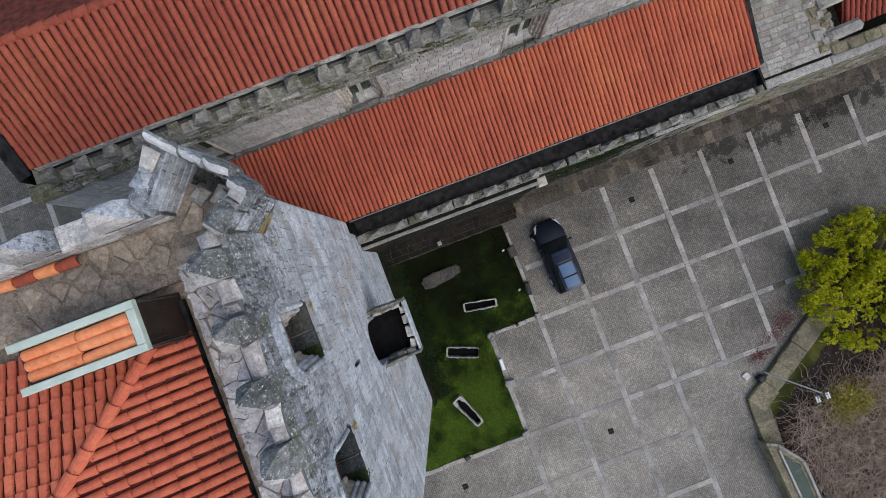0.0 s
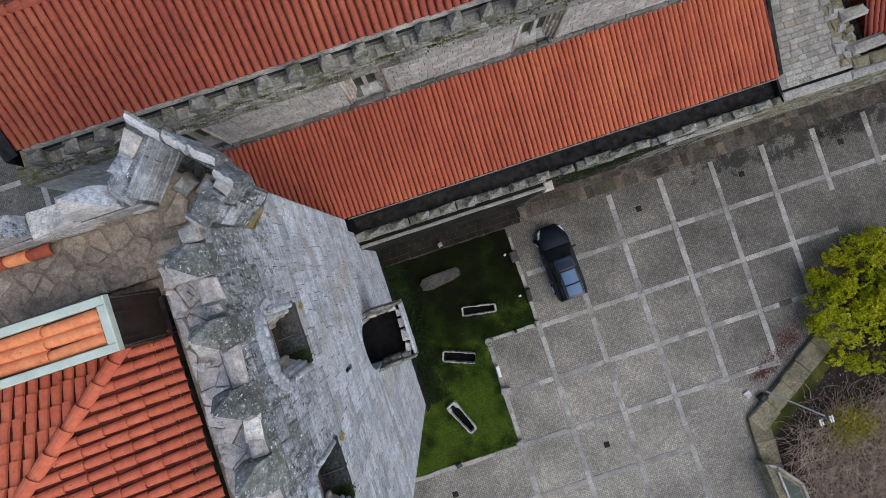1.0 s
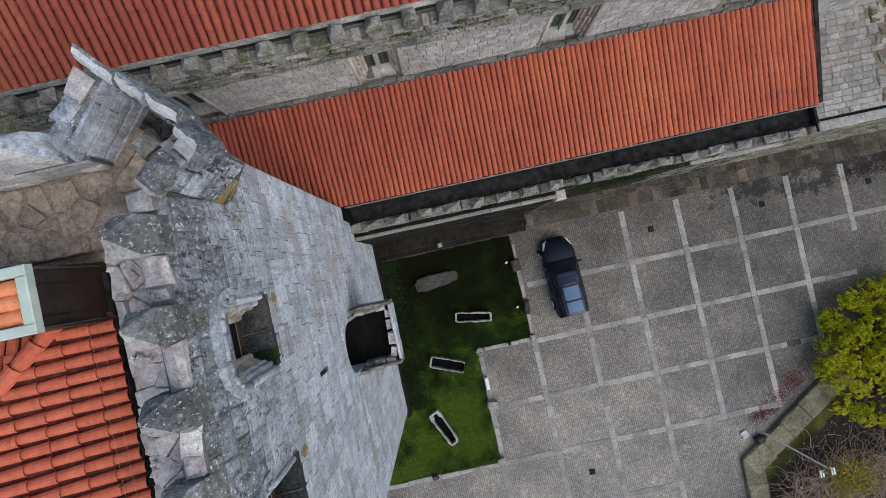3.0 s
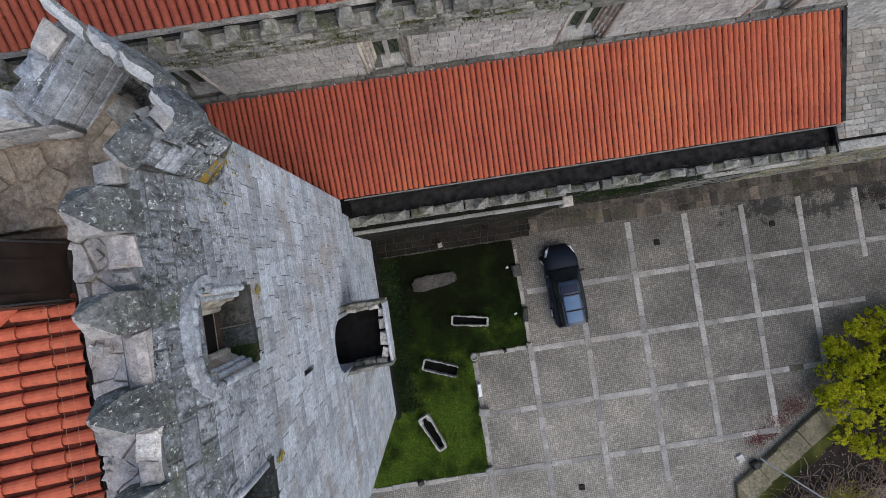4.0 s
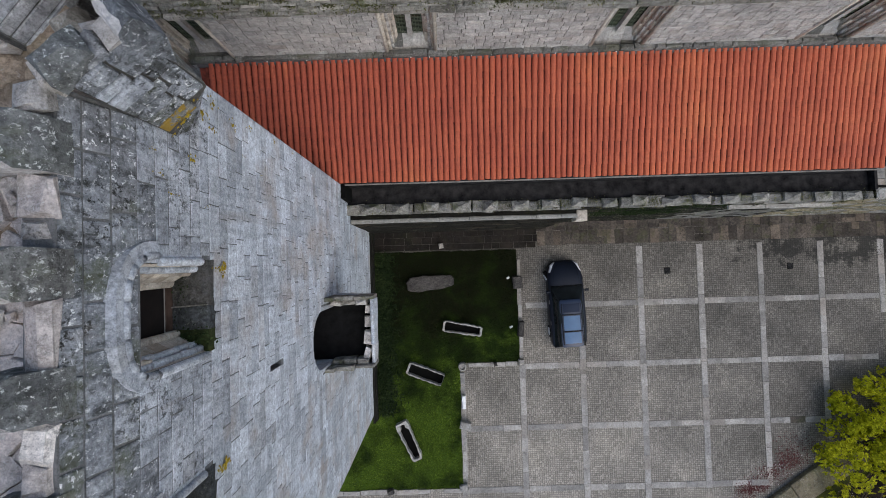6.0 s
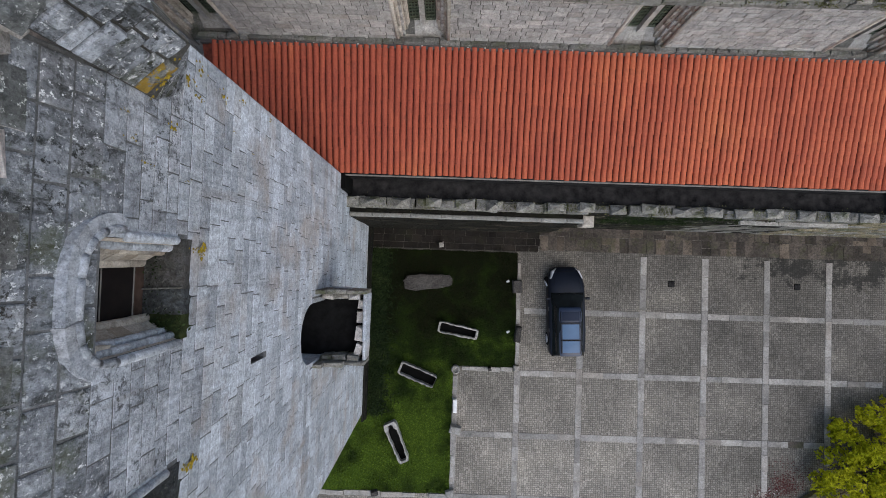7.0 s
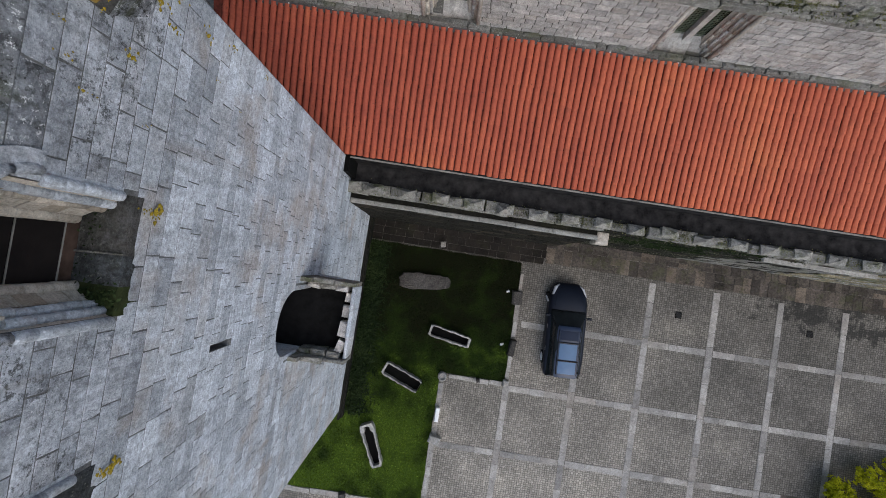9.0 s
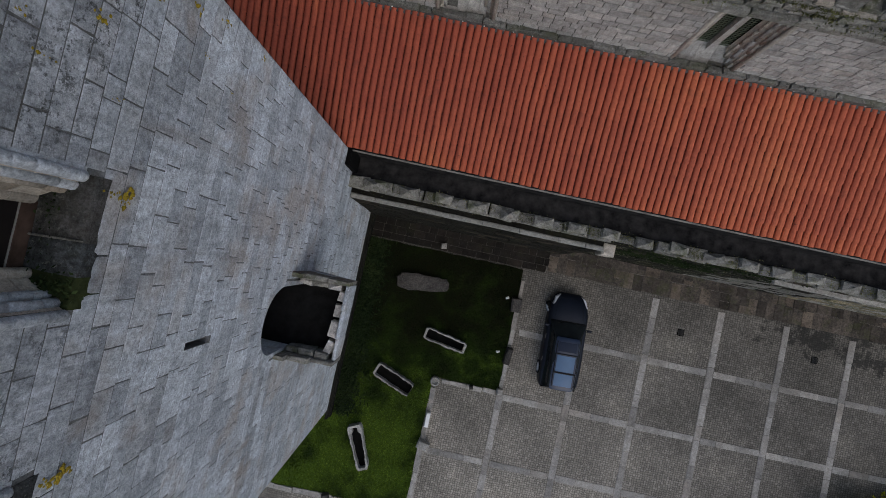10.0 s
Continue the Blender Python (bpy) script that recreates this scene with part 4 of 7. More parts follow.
# crenel sills and merlons on the east and north parapets
SP = 1.1
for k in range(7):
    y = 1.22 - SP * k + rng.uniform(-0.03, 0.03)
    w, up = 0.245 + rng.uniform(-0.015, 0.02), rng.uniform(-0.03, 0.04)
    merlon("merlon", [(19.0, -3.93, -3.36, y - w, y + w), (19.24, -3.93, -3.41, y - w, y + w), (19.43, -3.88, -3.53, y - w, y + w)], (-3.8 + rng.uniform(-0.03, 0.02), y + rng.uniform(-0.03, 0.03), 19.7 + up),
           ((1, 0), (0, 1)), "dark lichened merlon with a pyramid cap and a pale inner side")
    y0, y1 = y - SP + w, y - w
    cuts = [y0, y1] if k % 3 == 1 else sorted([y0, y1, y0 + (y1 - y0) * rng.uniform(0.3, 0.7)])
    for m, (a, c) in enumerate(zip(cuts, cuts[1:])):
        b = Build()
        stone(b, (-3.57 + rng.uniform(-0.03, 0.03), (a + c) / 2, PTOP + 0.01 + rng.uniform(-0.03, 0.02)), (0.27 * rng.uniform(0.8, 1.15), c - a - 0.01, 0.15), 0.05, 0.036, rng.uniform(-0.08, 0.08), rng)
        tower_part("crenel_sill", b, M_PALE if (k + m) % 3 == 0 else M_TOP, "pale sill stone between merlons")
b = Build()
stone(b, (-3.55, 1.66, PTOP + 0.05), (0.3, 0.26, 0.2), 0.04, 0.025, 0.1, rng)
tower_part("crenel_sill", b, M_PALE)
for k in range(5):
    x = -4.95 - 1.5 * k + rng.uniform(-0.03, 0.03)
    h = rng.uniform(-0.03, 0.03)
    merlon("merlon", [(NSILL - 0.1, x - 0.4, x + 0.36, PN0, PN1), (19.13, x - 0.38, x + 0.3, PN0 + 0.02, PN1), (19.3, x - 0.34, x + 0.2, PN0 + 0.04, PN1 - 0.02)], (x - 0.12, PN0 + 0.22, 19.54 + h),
           ((1, 0.15), (0, 1)), "broad merlon, blue-grey with a paler inner side", M_MID)
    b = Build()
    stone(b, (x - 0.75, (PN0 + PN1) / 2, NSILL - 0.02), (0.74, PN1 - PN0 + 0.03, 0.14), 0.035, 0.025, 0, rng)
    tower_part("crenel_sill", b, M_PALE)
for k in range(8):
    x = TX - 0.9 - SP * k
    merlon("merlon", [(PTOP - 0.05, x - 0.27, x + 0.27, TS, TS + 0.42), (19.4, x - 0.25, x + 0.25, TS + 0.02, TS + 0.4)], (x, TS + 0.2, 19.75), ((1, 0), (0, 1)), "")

# corner turret, set across the corner
EA, EE, EN, ED = Vector((-3.2, 1.72)), Vector((-2.65, 2.19)), Vector((-3.79, 3.42)), Vector((-4.46, 2.74))
b = Build()
foot = [EA, EE, EN, ED]
low = [Vector((-3.22, 2.0)), Vector((-3.17, 2.63)), Vector((-3.23, 2.67)), Vector((-3.8, 2.63))]
TZ = (17.62, 17.97, 17.97, 17.62)  # the corbelled underside rises outwards
for k0, k1 in ((0.0, 0.4), (0.4, 0.98)):
    v = [(*(lo.lerp(hi, k)), 17.05 + (z - 17.05) * k) for k in (k0, k1) for lo, hi, z in zip(low, foot, TZ)]
    b.add(v, [(0, 1, 5, 4), (1, 2, 6, 5), (2, 3, 7, 6), (3, 0, 4, 7), (0, 3, 2, 1), (4, 5, 6, 7)])
turret = tower_part("turret", b, M_SPECKLE, "small corner turret of lichened granite with a broken coping")


def oriented_wall(b, p, q, thick, z0, z1, inward):
    d = (q - p).normalized()
    n = Vector((-d.y, d.x))
    if n.dot(inward) < 0:
        n = -n
    c = [p, q, q + n * thick, p + n * thick]
    b.add([(v.x, v.y, z) for z in (z0, z1) for v in c], [(0, 3, 2, 1), (4, 5, 6, 7), (0, 1, 5, 4), (1, 2, 6, 5), (2, 3, 7, 6), (3, 0, 4, 7)])


b = Build()
oriented_wall(b, EA, EE, 0.26, 17.62, 19.22, Vector((-1, 1)))
b.v = [(x, y, 17.97 if z < 18 and y > 2.0 else z) for x, y, z in b.v]
part("turret_wall", b, M_BACK, turret)
b = Build()
oriented_wall(b, EE, EN, 0.03, 17.97, 19.26, Vector((-1, -1)))
part("turret_wall", b, M_BACK, turret)
b = Build()
oriented_wall(b, Vector((-3.66, 3.26)), Vector((-4.3, 2.48)), 0.3, 17.7, 19.22, Vector((-1, 1)))
part("turret_wall", b, M_LICHEN, turret)
b = Build()
b.add([(x, y, z) for z in (18.2, 18.414) for x, y in ((-4.5, 1.5), (-3.55, 1.5), (-3.0, 2.18), (-3.58, 2.68), (-3.93, 2.94), (-4.5, 2.7))], [(6, 7, 8, 9, 10, 11), (0, 1, 7, 6), (1, 2, 8, 7), (2, 3, 9, 8), (3, 4, 10, 9), (4, 5, 11, 10), (5, 0, 6, 11)])
turret_floor = part("turret_floor", b, M_EARTH, turret, "earthy rubble floor with an open dark gap by the outer wall")
for poly in crazy_paving(-4.3, -3.2, 1.42, 2.62, 0.4, rng, 0.012):
    c = sum(poly, Vector((0, 0))) / len(poly)
    if c.x + c.y < -0.98 and c.x - c.y < -5.1 and rng.random() < 0.6:
        b = Build()
        flat_stone(b, poly, 18.432 + rng.uniform(-0.015, 0.03), 0.1, rng)
        part("rubble_stone", b, M_RUBBLE, turret_floor)
# cap stones on the front wall
fd = (EE - EA).normalized()
fi = Vector((-fd.y, fd.x)) if Vector((-fd.y, fd.x)).dot(Vector((-1, 1))) > 0 else Vector((fd.y, -fd.x))
for t, l, mt in ((0.3, 0.3, M_SPECKLE), (0.57, 0.22, M_PALE)):
    q = EA + fd * t + fi * 0.13
    b = Build()
    stone(b, (q.x, q.y, 19.25), (l, 0.25, 0.12), 0.035, 0.025, math.atan2(fd.y, fd.x), rng)
    part("cap_stone", b, mt, turret)
# coping along the outer wall: a broken pale lip inside, a lichened top, a mossy slope outside
d = (EN - EE).normalized()
side_n = Vector((0.733, 0.68))
for t0, t1, lip, ridge, out_, z, mt in ((-0.06, 0.3, -0.07, 0.08, 0.2, 19.4, M_SPECKLE), (0.3, 0.74, 0.08, 0.17, 0.26, 19.5, M_MERLON), (0.74, 1.14, 0.05, 0.16, 0.26, 19.53, M_MID), (1.14, 1.72, 0.03, 0.14, 0.19, 19.56, M_MERLON)):
    b = Build()
    for k in range(7):
        t = t0 + (t1 - t0) * k / 6
        jag = rng.uniform(-0.022, 0.022)
        bulge = out_ * (0.45 + 0.55 * math.sin(math.pi * min(1.0, max(0.0, (t + 0.45) / 1.85))))
        for off, zz in ((lip + jag + 0.0, z - 0.2), (lip + jag - 0.05, z - 0.1), (lip + jag, z), (lip + jag + 0.065 + rng.uniform(-0.015, 0.015), z + 0.03), (ridge + rng.uniform(-0.012, 0.012), z + 0.05), (ridge + (bulge - ridge) * 0.55, z - 0.06), (bulge, z - 0.4), (0.02, z - 0.75)):
            q = EE + d * t + side_n * off
            b.v.append((q.x, q.y, zz + rng.uniform(-0.012, 0.012)))
    b.f = [(8 * q + k + 1, 8 * q + k, 8 * q + 8 + k, 8 * q + 9 + k) for q in range(6) for k in range(7)] + [tuple(range(8)), tuple(range(55, 47, -1))]
    me = b.mesh("coping", mt)
    me.materials.append(M_BROKEN)
    for p in me.polygons:
        if p.index < 42 and p.index % 7 < 3:
            p.material_index = 1
    part("coping", me, None, turret, "broken coping with a pale inner lip and a mossy outer slope")
b = Build()
stone(b, (-3.2, 1.94, 19.3), (0.44, 0.3, 0.36), 0.09, 0.03, radians(40), rng)
part("coping", b, M_MERLON, turret)
b = Build()
stone(b, (-3.4, 1.82, 19.22), (0.1, 0.26, 0.3), 0.03, 0.02, radians(38), rng)
part("coping", b, M_PALE, turret)
b = Build()
stone(b, (-4.24, 2.98, 19.1), (0.36, 0.3, 0.34), 0.09, 0.045, radians(40), rng)
part("merlon", b, M_MID, turret)
b = Build()
capped(b, (-4.47, 2.72, 18.75), (0.36, 0.44), 0.26, 0.46, 0.03, radians(46), rng)
part("merlon", b, M_MID, turret)
b = Build()
stone(b, (-3.98, 3.2, 19.26), (0.34, 0.26, 0.2), 0.06, 0.03, radians(48), rng)
part("coping", b, M_PALE, turret)
for x, y, z, l, w, h, tu, mt in ((-3.69, 2.6, 18.58, 0.36, 0.27, 0.3, 0.62, M_TOMB), (-3.38, 2.48, 18.46, 0.34, 0.3, 0.2, 0.75, M_JAMB), (-3.13, 2.28, 18.9, 0.16, 0.3, 0.5, 0.72, M_PALE)):
    b = Build()
    stone(b, (x, y, z), (l, w, h), 0.085, 0.042, tu, rng)
    part("loose_block", b, mt, turret)
# facing: long shallow courses
for p, q, outw, z0, z1, hs, ws, mt in ((EA, EE, Vector((1, -1)), 17.62, 19.24, (0.16, 0.22), (0.3, 0.62), M_SPECKLE), (EE, EN, Vector((1, 1)), 17.97, 19.36, (0.17, 0.23), (0.35, 0.6), M_MOSSY),
                                       (Vector((-4.3, 2.48)), Vector((-3.66, 3.26)), Vector((1, -1)), 18.3, 19.26, (0.15, 0.19), (0.55, 1.1), M_MID)):
    l = (q - p).length
    a = (q - p).normalized()
    o = Vector((a.y, -a.x)) if Vector((a.y, -a.x)).dot(outw) > 0 else Vector((-a.y, a.x))
    front = p is EA
    lay([q for q in courses(0.0, l, z0, z1, hs, ws, rng) if not front or q[2] > 17.54 + 0.4 * q[1]], (p.x, p.y, 0), (a.x, a.y, 0), (0, 0, 1), (o.x, o.y, 0), turret, "turret_stone", mt, rng, 0.045 if front else 0.026, 0.026 if front else 0.022,
        mats=(lambda s: (M_SPECKLE, M_MID, M_OCHRE) if s is None else M_OCHRE if s[3] < 18.08 + 0.3 * s[0] and s[1] > 0.15 else (M_SPECKLE, M_SPECKLE, M_MID)[rng.randrange(3)]) if front else None)

# belfry windows: splayed reveals, rolls, arch stones, mossy sill, shutters
def arch_point(c, half, rise, a, p=0.72):
    """A point of a flat-topped arch, a from 0 to pi."""
    return c + half * math.copysign(abs(math.cos(a)) ** p, math.cos(a)), WSPRING + rise * math.sin(a) ** p


INNER = 0.31
for c, h in BELL:
    # block behind the shutters, near-black in place of the unlit inside
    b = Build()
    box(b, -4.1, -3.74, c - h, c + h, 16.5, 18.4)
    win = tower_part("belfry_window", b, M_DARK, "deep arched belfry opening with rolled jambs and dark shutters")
    for z0, z1 in ((17.04, 17.58), (17.6, 18.3)):
        b = Build()
        stone(b, (-3.735, c - 0.03, (z0 + z1) / 2), (0.03, 2 * INNER, z1 - z0), 0.006, 0.0)
        part("shutter_panel", b, M_SHUTTER, win, "dark brown shutter panel")
    b = Build()
    stone(b, (-3.73, c - 0.03, 16.94), (0.05, 2 * INNER, 0.19), 0.01, 0.006, 0, rng)
    part("shutter_board", b, M_WOOD, win, "brown timber board")
    for z in (17.035, 17.59):
        b = Build()
        box(b, -3.722, -3.712, c - 0.34, c + 0.28, z - 0.006, z + 0.006)
        part("shutter_rail", b, M_ZINC, win)
    for y in (c - 0.345, c + 0.285):
        b = Build()
        box(b, -3.724, -3.714, y - 0.005, y + 0.005, 16.9, 18.2)
        part("shutter_rail", b, M_ZINC, win)
    for side in (-1, 1):
        hh = h if side < 0 else h - 0.07
        inner = Vector((-3.7, c - 0.03 + side * (INNER + 0.02)))
        outer = Vector((TX - 0.03, c + side * (hh + 0.02)))
        b = Build()
        for z in (16.84 if side < 0 else 17.0, 18.4):
            b.v += [(outer.x, outer.y, z), (inner.x, inner.y, z), (inner.x, outer.y, z)]
        b.f += [(0, 1, 4, 3), (1, 2, 5, 4), (0, 2, 1), (3, 4, 5)]
        jamb = part("jamb", b, M_JAMB, win, "rolled jamb of warm pale stone")
        nrm = Vector((outer - inner).yx).normalized()
        nrm = Vector((nrm.x, -nrm.y)) if -nrm.y * side < 0 else Vector((-nrm.x, nrm.y))
        # beyond the roll a stone margin closes the narrower northern side
        if side > 0:
            b = Build()
            box(b, -3.55, TX - 0.022, c + hh + 0.03, c + h + 0.06, 17.02, 18.2)
            part("jamb_stone", b, M_TOWER, jamb)
        for t, r, mt in ((0.08, 0.062, M_JAMB), (0.58, 0.05, M_JAMB if side > 0 else M_TOWER), (0.78, 0.052, M_TOWER)):
            p = inner.lerp(outer, t)
            z = 16.84 if side < 0 else 16.98
            while z < 18.25:
                z1 = min(z + rng.uniform(0.2, 0.34), 18.3)
                q = p + Vector((rng.uniform(-0.006, 0.006), rng.uniform(-0.006, 0.006)))
                b = Build()
                tube(b, [(q.x, q.y, z + 0.002), (q.x, q.y, z + 0.012), (q.x, q.y, z1 - 0.012), (q.x, q.y, z1 - 0.002)], [r * 0.88, r, r, r * 0.88], 10)
                part("roll_stone", b, mt, jamb, smooth=True)
                z = z1
        # flat stones between the inner and the outer rolls
        z = 16.84 if side < 0 else 17.0
        while z < 18.25:
            z1 = min(z + rng.uniform(0.22, 0.36), 18.3)
            p0, p1 = inner.lerp(outer, 0.2), inner.lerp(outer, 0.48)
            o = nrm * (0.012 + rng.uniform(0, 0.012))
            b = Build()
            v = [(p.x, p.y, zz) for zz in (z + 0.006, z1 - 0.006) for p in (p0, p1, p1 + o, p0 + o)]
            b.add(v, [(0, 1, 5, 4), (1, 2, 6, 5), (2, 3, 7, 6), (3, 0, 4, 7), (4, 5, 6, 7), (3, 2, 1, 0)])
            part("jamb_stone", b, M_JAMB, jamb)
            z = z1
        # bold roll up the outer edge
        for off, r, mt in ((0.045, 0.055, M_TOWER),):
            z = WSILL - 0.02 if side < 0 else WSILL + 0.14
            while z < WSPRING - 0.02:
                z1 = min(z + rng.uniform(0.2, 0.36), WSPRING)
                jx = rng.uniform(-0.006, 0.006)
                b = Build()
                tube(b, [(TX - 0.02 + jx, c + side * (hh + off), z + 0.002), (TX - 0.018 + jx, c + side * (hh + off), z + 0.014), (TX - 0.018 + jx, c + side * (hh + off), z1 - 0.014), (TX - 0.02 + jx, c + side * (hh + off), z1 - 0.002)], [r * 0.88, r, r, r * 0.88], 10)
                part("roll_stone", b, mt, jamb, smooth=True)
                z = z1
    # arch stones: an outer flush ring, a roll, and a deep inner ring, some broken away
    n = 9
    for extra, depth, front, back, lost in ((0.1, 0.16, 0.0, -0.3, ()), (-0.12, 0.24, -0.1, -0.5, (4,))):
        for k in range(n):
            if k in lost:
                continue
            cuts = [math.pi * (k + q / 3) / n for q in range(4)]
            cuts[0] += 0.003
            cuts[3] -= 0.003
            v = []
            f_ = front + rng.uniform(-0.004, 0.003)
            for x in (TX + back, TX + f_):
                for a in cuts:
                    for rr in (0, depth):
                        y, z = arch_point(c, h + extra + rr - (0.06 if extra > 0 else 0), WRISE + extra * 0.9 + rr - (0.06 if extra > 0 else 0), a)
                        v.append((x, y, z))
            b = Build()
            f = []
            for q in range(3):
                i0, i1, o0, o1 = 2 * q, 2 * q + 2, 2 * q + 1, 2 * q + 3
                f += [(8 + i0, 8 + o0, 8 + o1, 8 + i1), (i0, i1, o1, o0), (i0, 8 + i0, 8 + i1, i1), (o0, o1, 8 + o1, 8 + o0)]
            f += [(0, 1, 9, 8), (6, 14, 15, 7)]
            b.add(v, f)
            part("arch_stone", b, M_MID if extra > 0 else M_JAMB, win)
    for k in range(9):
        pts = []
        for q in range(4):
            y, z = arch_point(c, h + 0.045, WRISE + 0.03, math.pi * (k + 0.03 + 0.94 * q / 3) / 9)
            pts.append((TX - 0.015 + 0.006 * noise.noise((y * 3, z * 3, k)), y, z))
        b = Build()
        tube(b, pts, [0.044, 0.05, 0.05, 0.044], 9)
        part("arch_roll", b, M_MID, win, smooth=True)
    # sill blocks, mossy, nearly level
    for a0, a1, mt in ((-h + 0.0, -h + 0.3, M_MOSS), (-h + 0.3, 0.0, M_BLACKMOSS), (0.0, h - 0.0, M_BLACKMOSS)):
        b = Build()
        m = 6
        xs = [(-3.72, 16.87), (-3.6, 16.88), (-3.45, 16.89), (-3.3, 16.885), (-3.225, 16.87), (-3.215, 16.83), (-3.235, 16.5)]
        v = [(x, c + a0 + (a1 - a0) * q / m, z - (0.012 if q in (0, m) else 0) + 0.014 * noise.noise((x * 9, (c + a0 + (a1 - a0) * q / m) * 9, 2))) for x, z in xs for q in range(m + 1)]
        w = m + 1
        f = [(w * r + q, w * r + w + q, w * r + w + 1 + q, w * r + 1 + q) for r in range(len(xs) - 1) for q in range(m)]
        f += [tuple(w * r for r in range(len(xs) - 1, -1, -1)), tuple(w * r + m for r in range(len(xs)))]
        b.add(v, f)
        part("sill_block", b, mt, win)
    b = Build()
    stone(b, (-3.47, c + 0.0, 16.885), (0.5, 0.018, 0.03), 0.006, 0.006, 0.05, rng)
    part("sill_joint", b, M_MOSSY, win, "pale mortar between the sill blocks")
    b = Build()
    scatter_quads(b, [(-3.45 + rng.gauss(0, 0.13), c - h + 0.16 + rng.gauss(0, 0.07), 16.9 + abs(rng.gauss(0, 0.02))) for _ in range(260)], 0.05, rng, 1.5)
    scatter_quads(b, [(-3.55 + rng.gauss(0, 0.06), c + rng.uniform(-0.3, h - 0.04), 16.895) for _ in range(60)], 0.035, rng, 1.5)
    tagged(part("moss", b, M_BED, win, "green moss and small ferns on the sill"), kind="stuff")

# yellow lichen: ragged thin crusts beside the sills, under the turret and down the corner
def crust(b, y, z, r, rng, lumps, stretch=1.0):
    for q in range(lumps):
        a, k = rng.uniform(0, 6.28), abs(rng.gauss(0, 0.55))
        cy, cz = y + r * k * math.cos(a), z + r * k * stretch * math.sin(a)
        rr = r * rng.uniform(0.12, 0.34)
        n = 9
        v = [(TX + 0.021 + 0.0006 * (q % 7), cy, cz)] + [(TX + 0.012, cy + rr * rng.uniform(0.5, 1.3) * math.cos(6.283 * i / n), cz + rr * rng.uniform(0.5, 1.4) * math.sin(6.283 * i / n)) for i in range(n)]
        b.add(v, [(0, 1 + i, 1 + (i + 1) % n) for i in range(n)])


b = Build()
for c, h in BELL:
    crust(b, c + h - 0.13, 16.5, 0.1, rng, 26, 1.5)
    crust(b, c + h - 0.12, 16.72, 0.06, rng, 8, 2.4)
for y, z, r, lumps in ((1.5, 17.3, 0.07, 12), (1.0, 17.75, 0.05, 8), (2.05, 16.7, 0.06, 9), (2.3, 16.1, 0.08, 12), (2.45, 15.4, 0.06, 10), (2.2, 17.0, 0.09, 16), (1.9, 15.7, 0.04, 6), (2.5, 14.3, 0.05, 8), (1.72, 15.0, 0.03, 5), (2.42, 16.7, 0.07, 12), (1.2, 18.0, 0.04, 6), (1.45, 18.1, 0.04, 6), (2.52, 13.2, 0.04, 6), (0.95, 16.9, 0.035, 6)):
    crust(b, y, z, r, rng, lumps, 2.6)
# the turret's patch lies on its slanting face
ta, to = (EE - EA).normalized(), Vector(((EE - EA).y, -(EE - EA).x)).normalized()
patch = Build()
for _ in range(14):
    u = rng.gauss(0.22, 0.13)
    crust(patch, u, 17.8 + 0.42 * (u - 0.3) + abs(rng.gauss(0, 0.12)), 0.04, rng, 6, 0.7)
for x, y, z in patch.v:
    q = EA + ta * y + to * (x - TX + 0.036)
    b.v.append((q.x, q.y, z))
b.f += [tuple(i + len(b.v) - len(patch.v) for i in f) for f in patch.f]
tagged(tower_part("wall_lichen", b, M_OCHRE_SPOT, "yellow-ochre lichen"), kind="stuff")

# slit: a back painted near-black for the dark inside
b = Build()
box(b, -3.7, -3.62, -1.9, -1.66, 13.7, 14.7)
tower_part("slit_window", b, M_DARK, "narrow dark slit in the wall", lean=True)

# stone balcony before the dark doorway
b = Build()
box(b, -4.15, -2.1, -2.72, -0.92, 8.9, 9.26)
balc = tower_part("balcony", b, M_SHADED_FLOOR, "small stone balcony with thin worn parapet slabs before a dark doorway")
# sheet at the doorway's back, its darkness is all in the colour
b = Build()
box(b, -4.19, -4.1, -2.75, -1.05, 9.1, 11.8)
part("doorway", b, M_DARK, balc, "doorway painted black for the dark within")
b = Build()
v = [(-3.36, -2.86, 8.2), (-3.36, -0.8, 8.2), (-2.1, -0.8, 8.9), (-2.1, -2.86, 8.9), (-3.36, -2.86, 8.9), (-3.36, -0.8, 8.9)]
b.add(v, [(0, 3, 2, 1), (0, 4, 3), (1, 2, 5), (3, 4, 5, 2), (0, 1, 5, 4)])
part("balcony_corbel", b, M_TOWER, balc)
for y, inn in ((-0.855, -1), (-2.79, 1)):
    for x0, x1, z1 in ((-3.42, -3.1, 10.3), (-3.1, -2.6, 10.05), (-2.6, -2.06, 9.85)):
        b = Build()
        stone(b, ((x0 + x1) / 2, y, (8.95 + z1) / 2), (x1 - x0 - 0.008, 0.11, z1 - 8.95), 0.02, 0.014, 0, rng)
        part("balcony_slab", b, M_MOSSY, balc)
    # pale worn stones along the inside
    x = -3.3
    while x < -2.3:
        l = rng.uniform(0.26, 0.46)
        b = Build()
        stone(b, (x + l / 2, y + inn * 0.13, 9.48 + rng.uniform(-0.04, 0.04)), (l - 0.03, 0.14, 0.6), 0.04, 0.025, rng.uniform(-0.08, 0.08), rng)
        part("balcony_stone", b, M_PALE if rng.random() < 0.3 else M_MOSSY, balc)
        x += l
for y0, y1, z1 in ((-2.74, -2.2, 9.68), (-2.2, -1.5, 9.72), (-1.5, -0.9, 9.8)):
    b = Build()
    stone(b, (-2.11, (y0 + y1) / 2, (8.95 + z1) / 2), (0.1, y1 - y0 - 0.008, z1 - 8.95), 0.02, 0.012, 0, rng)
    part("balcony_slab", b, M_TOWER, balc)
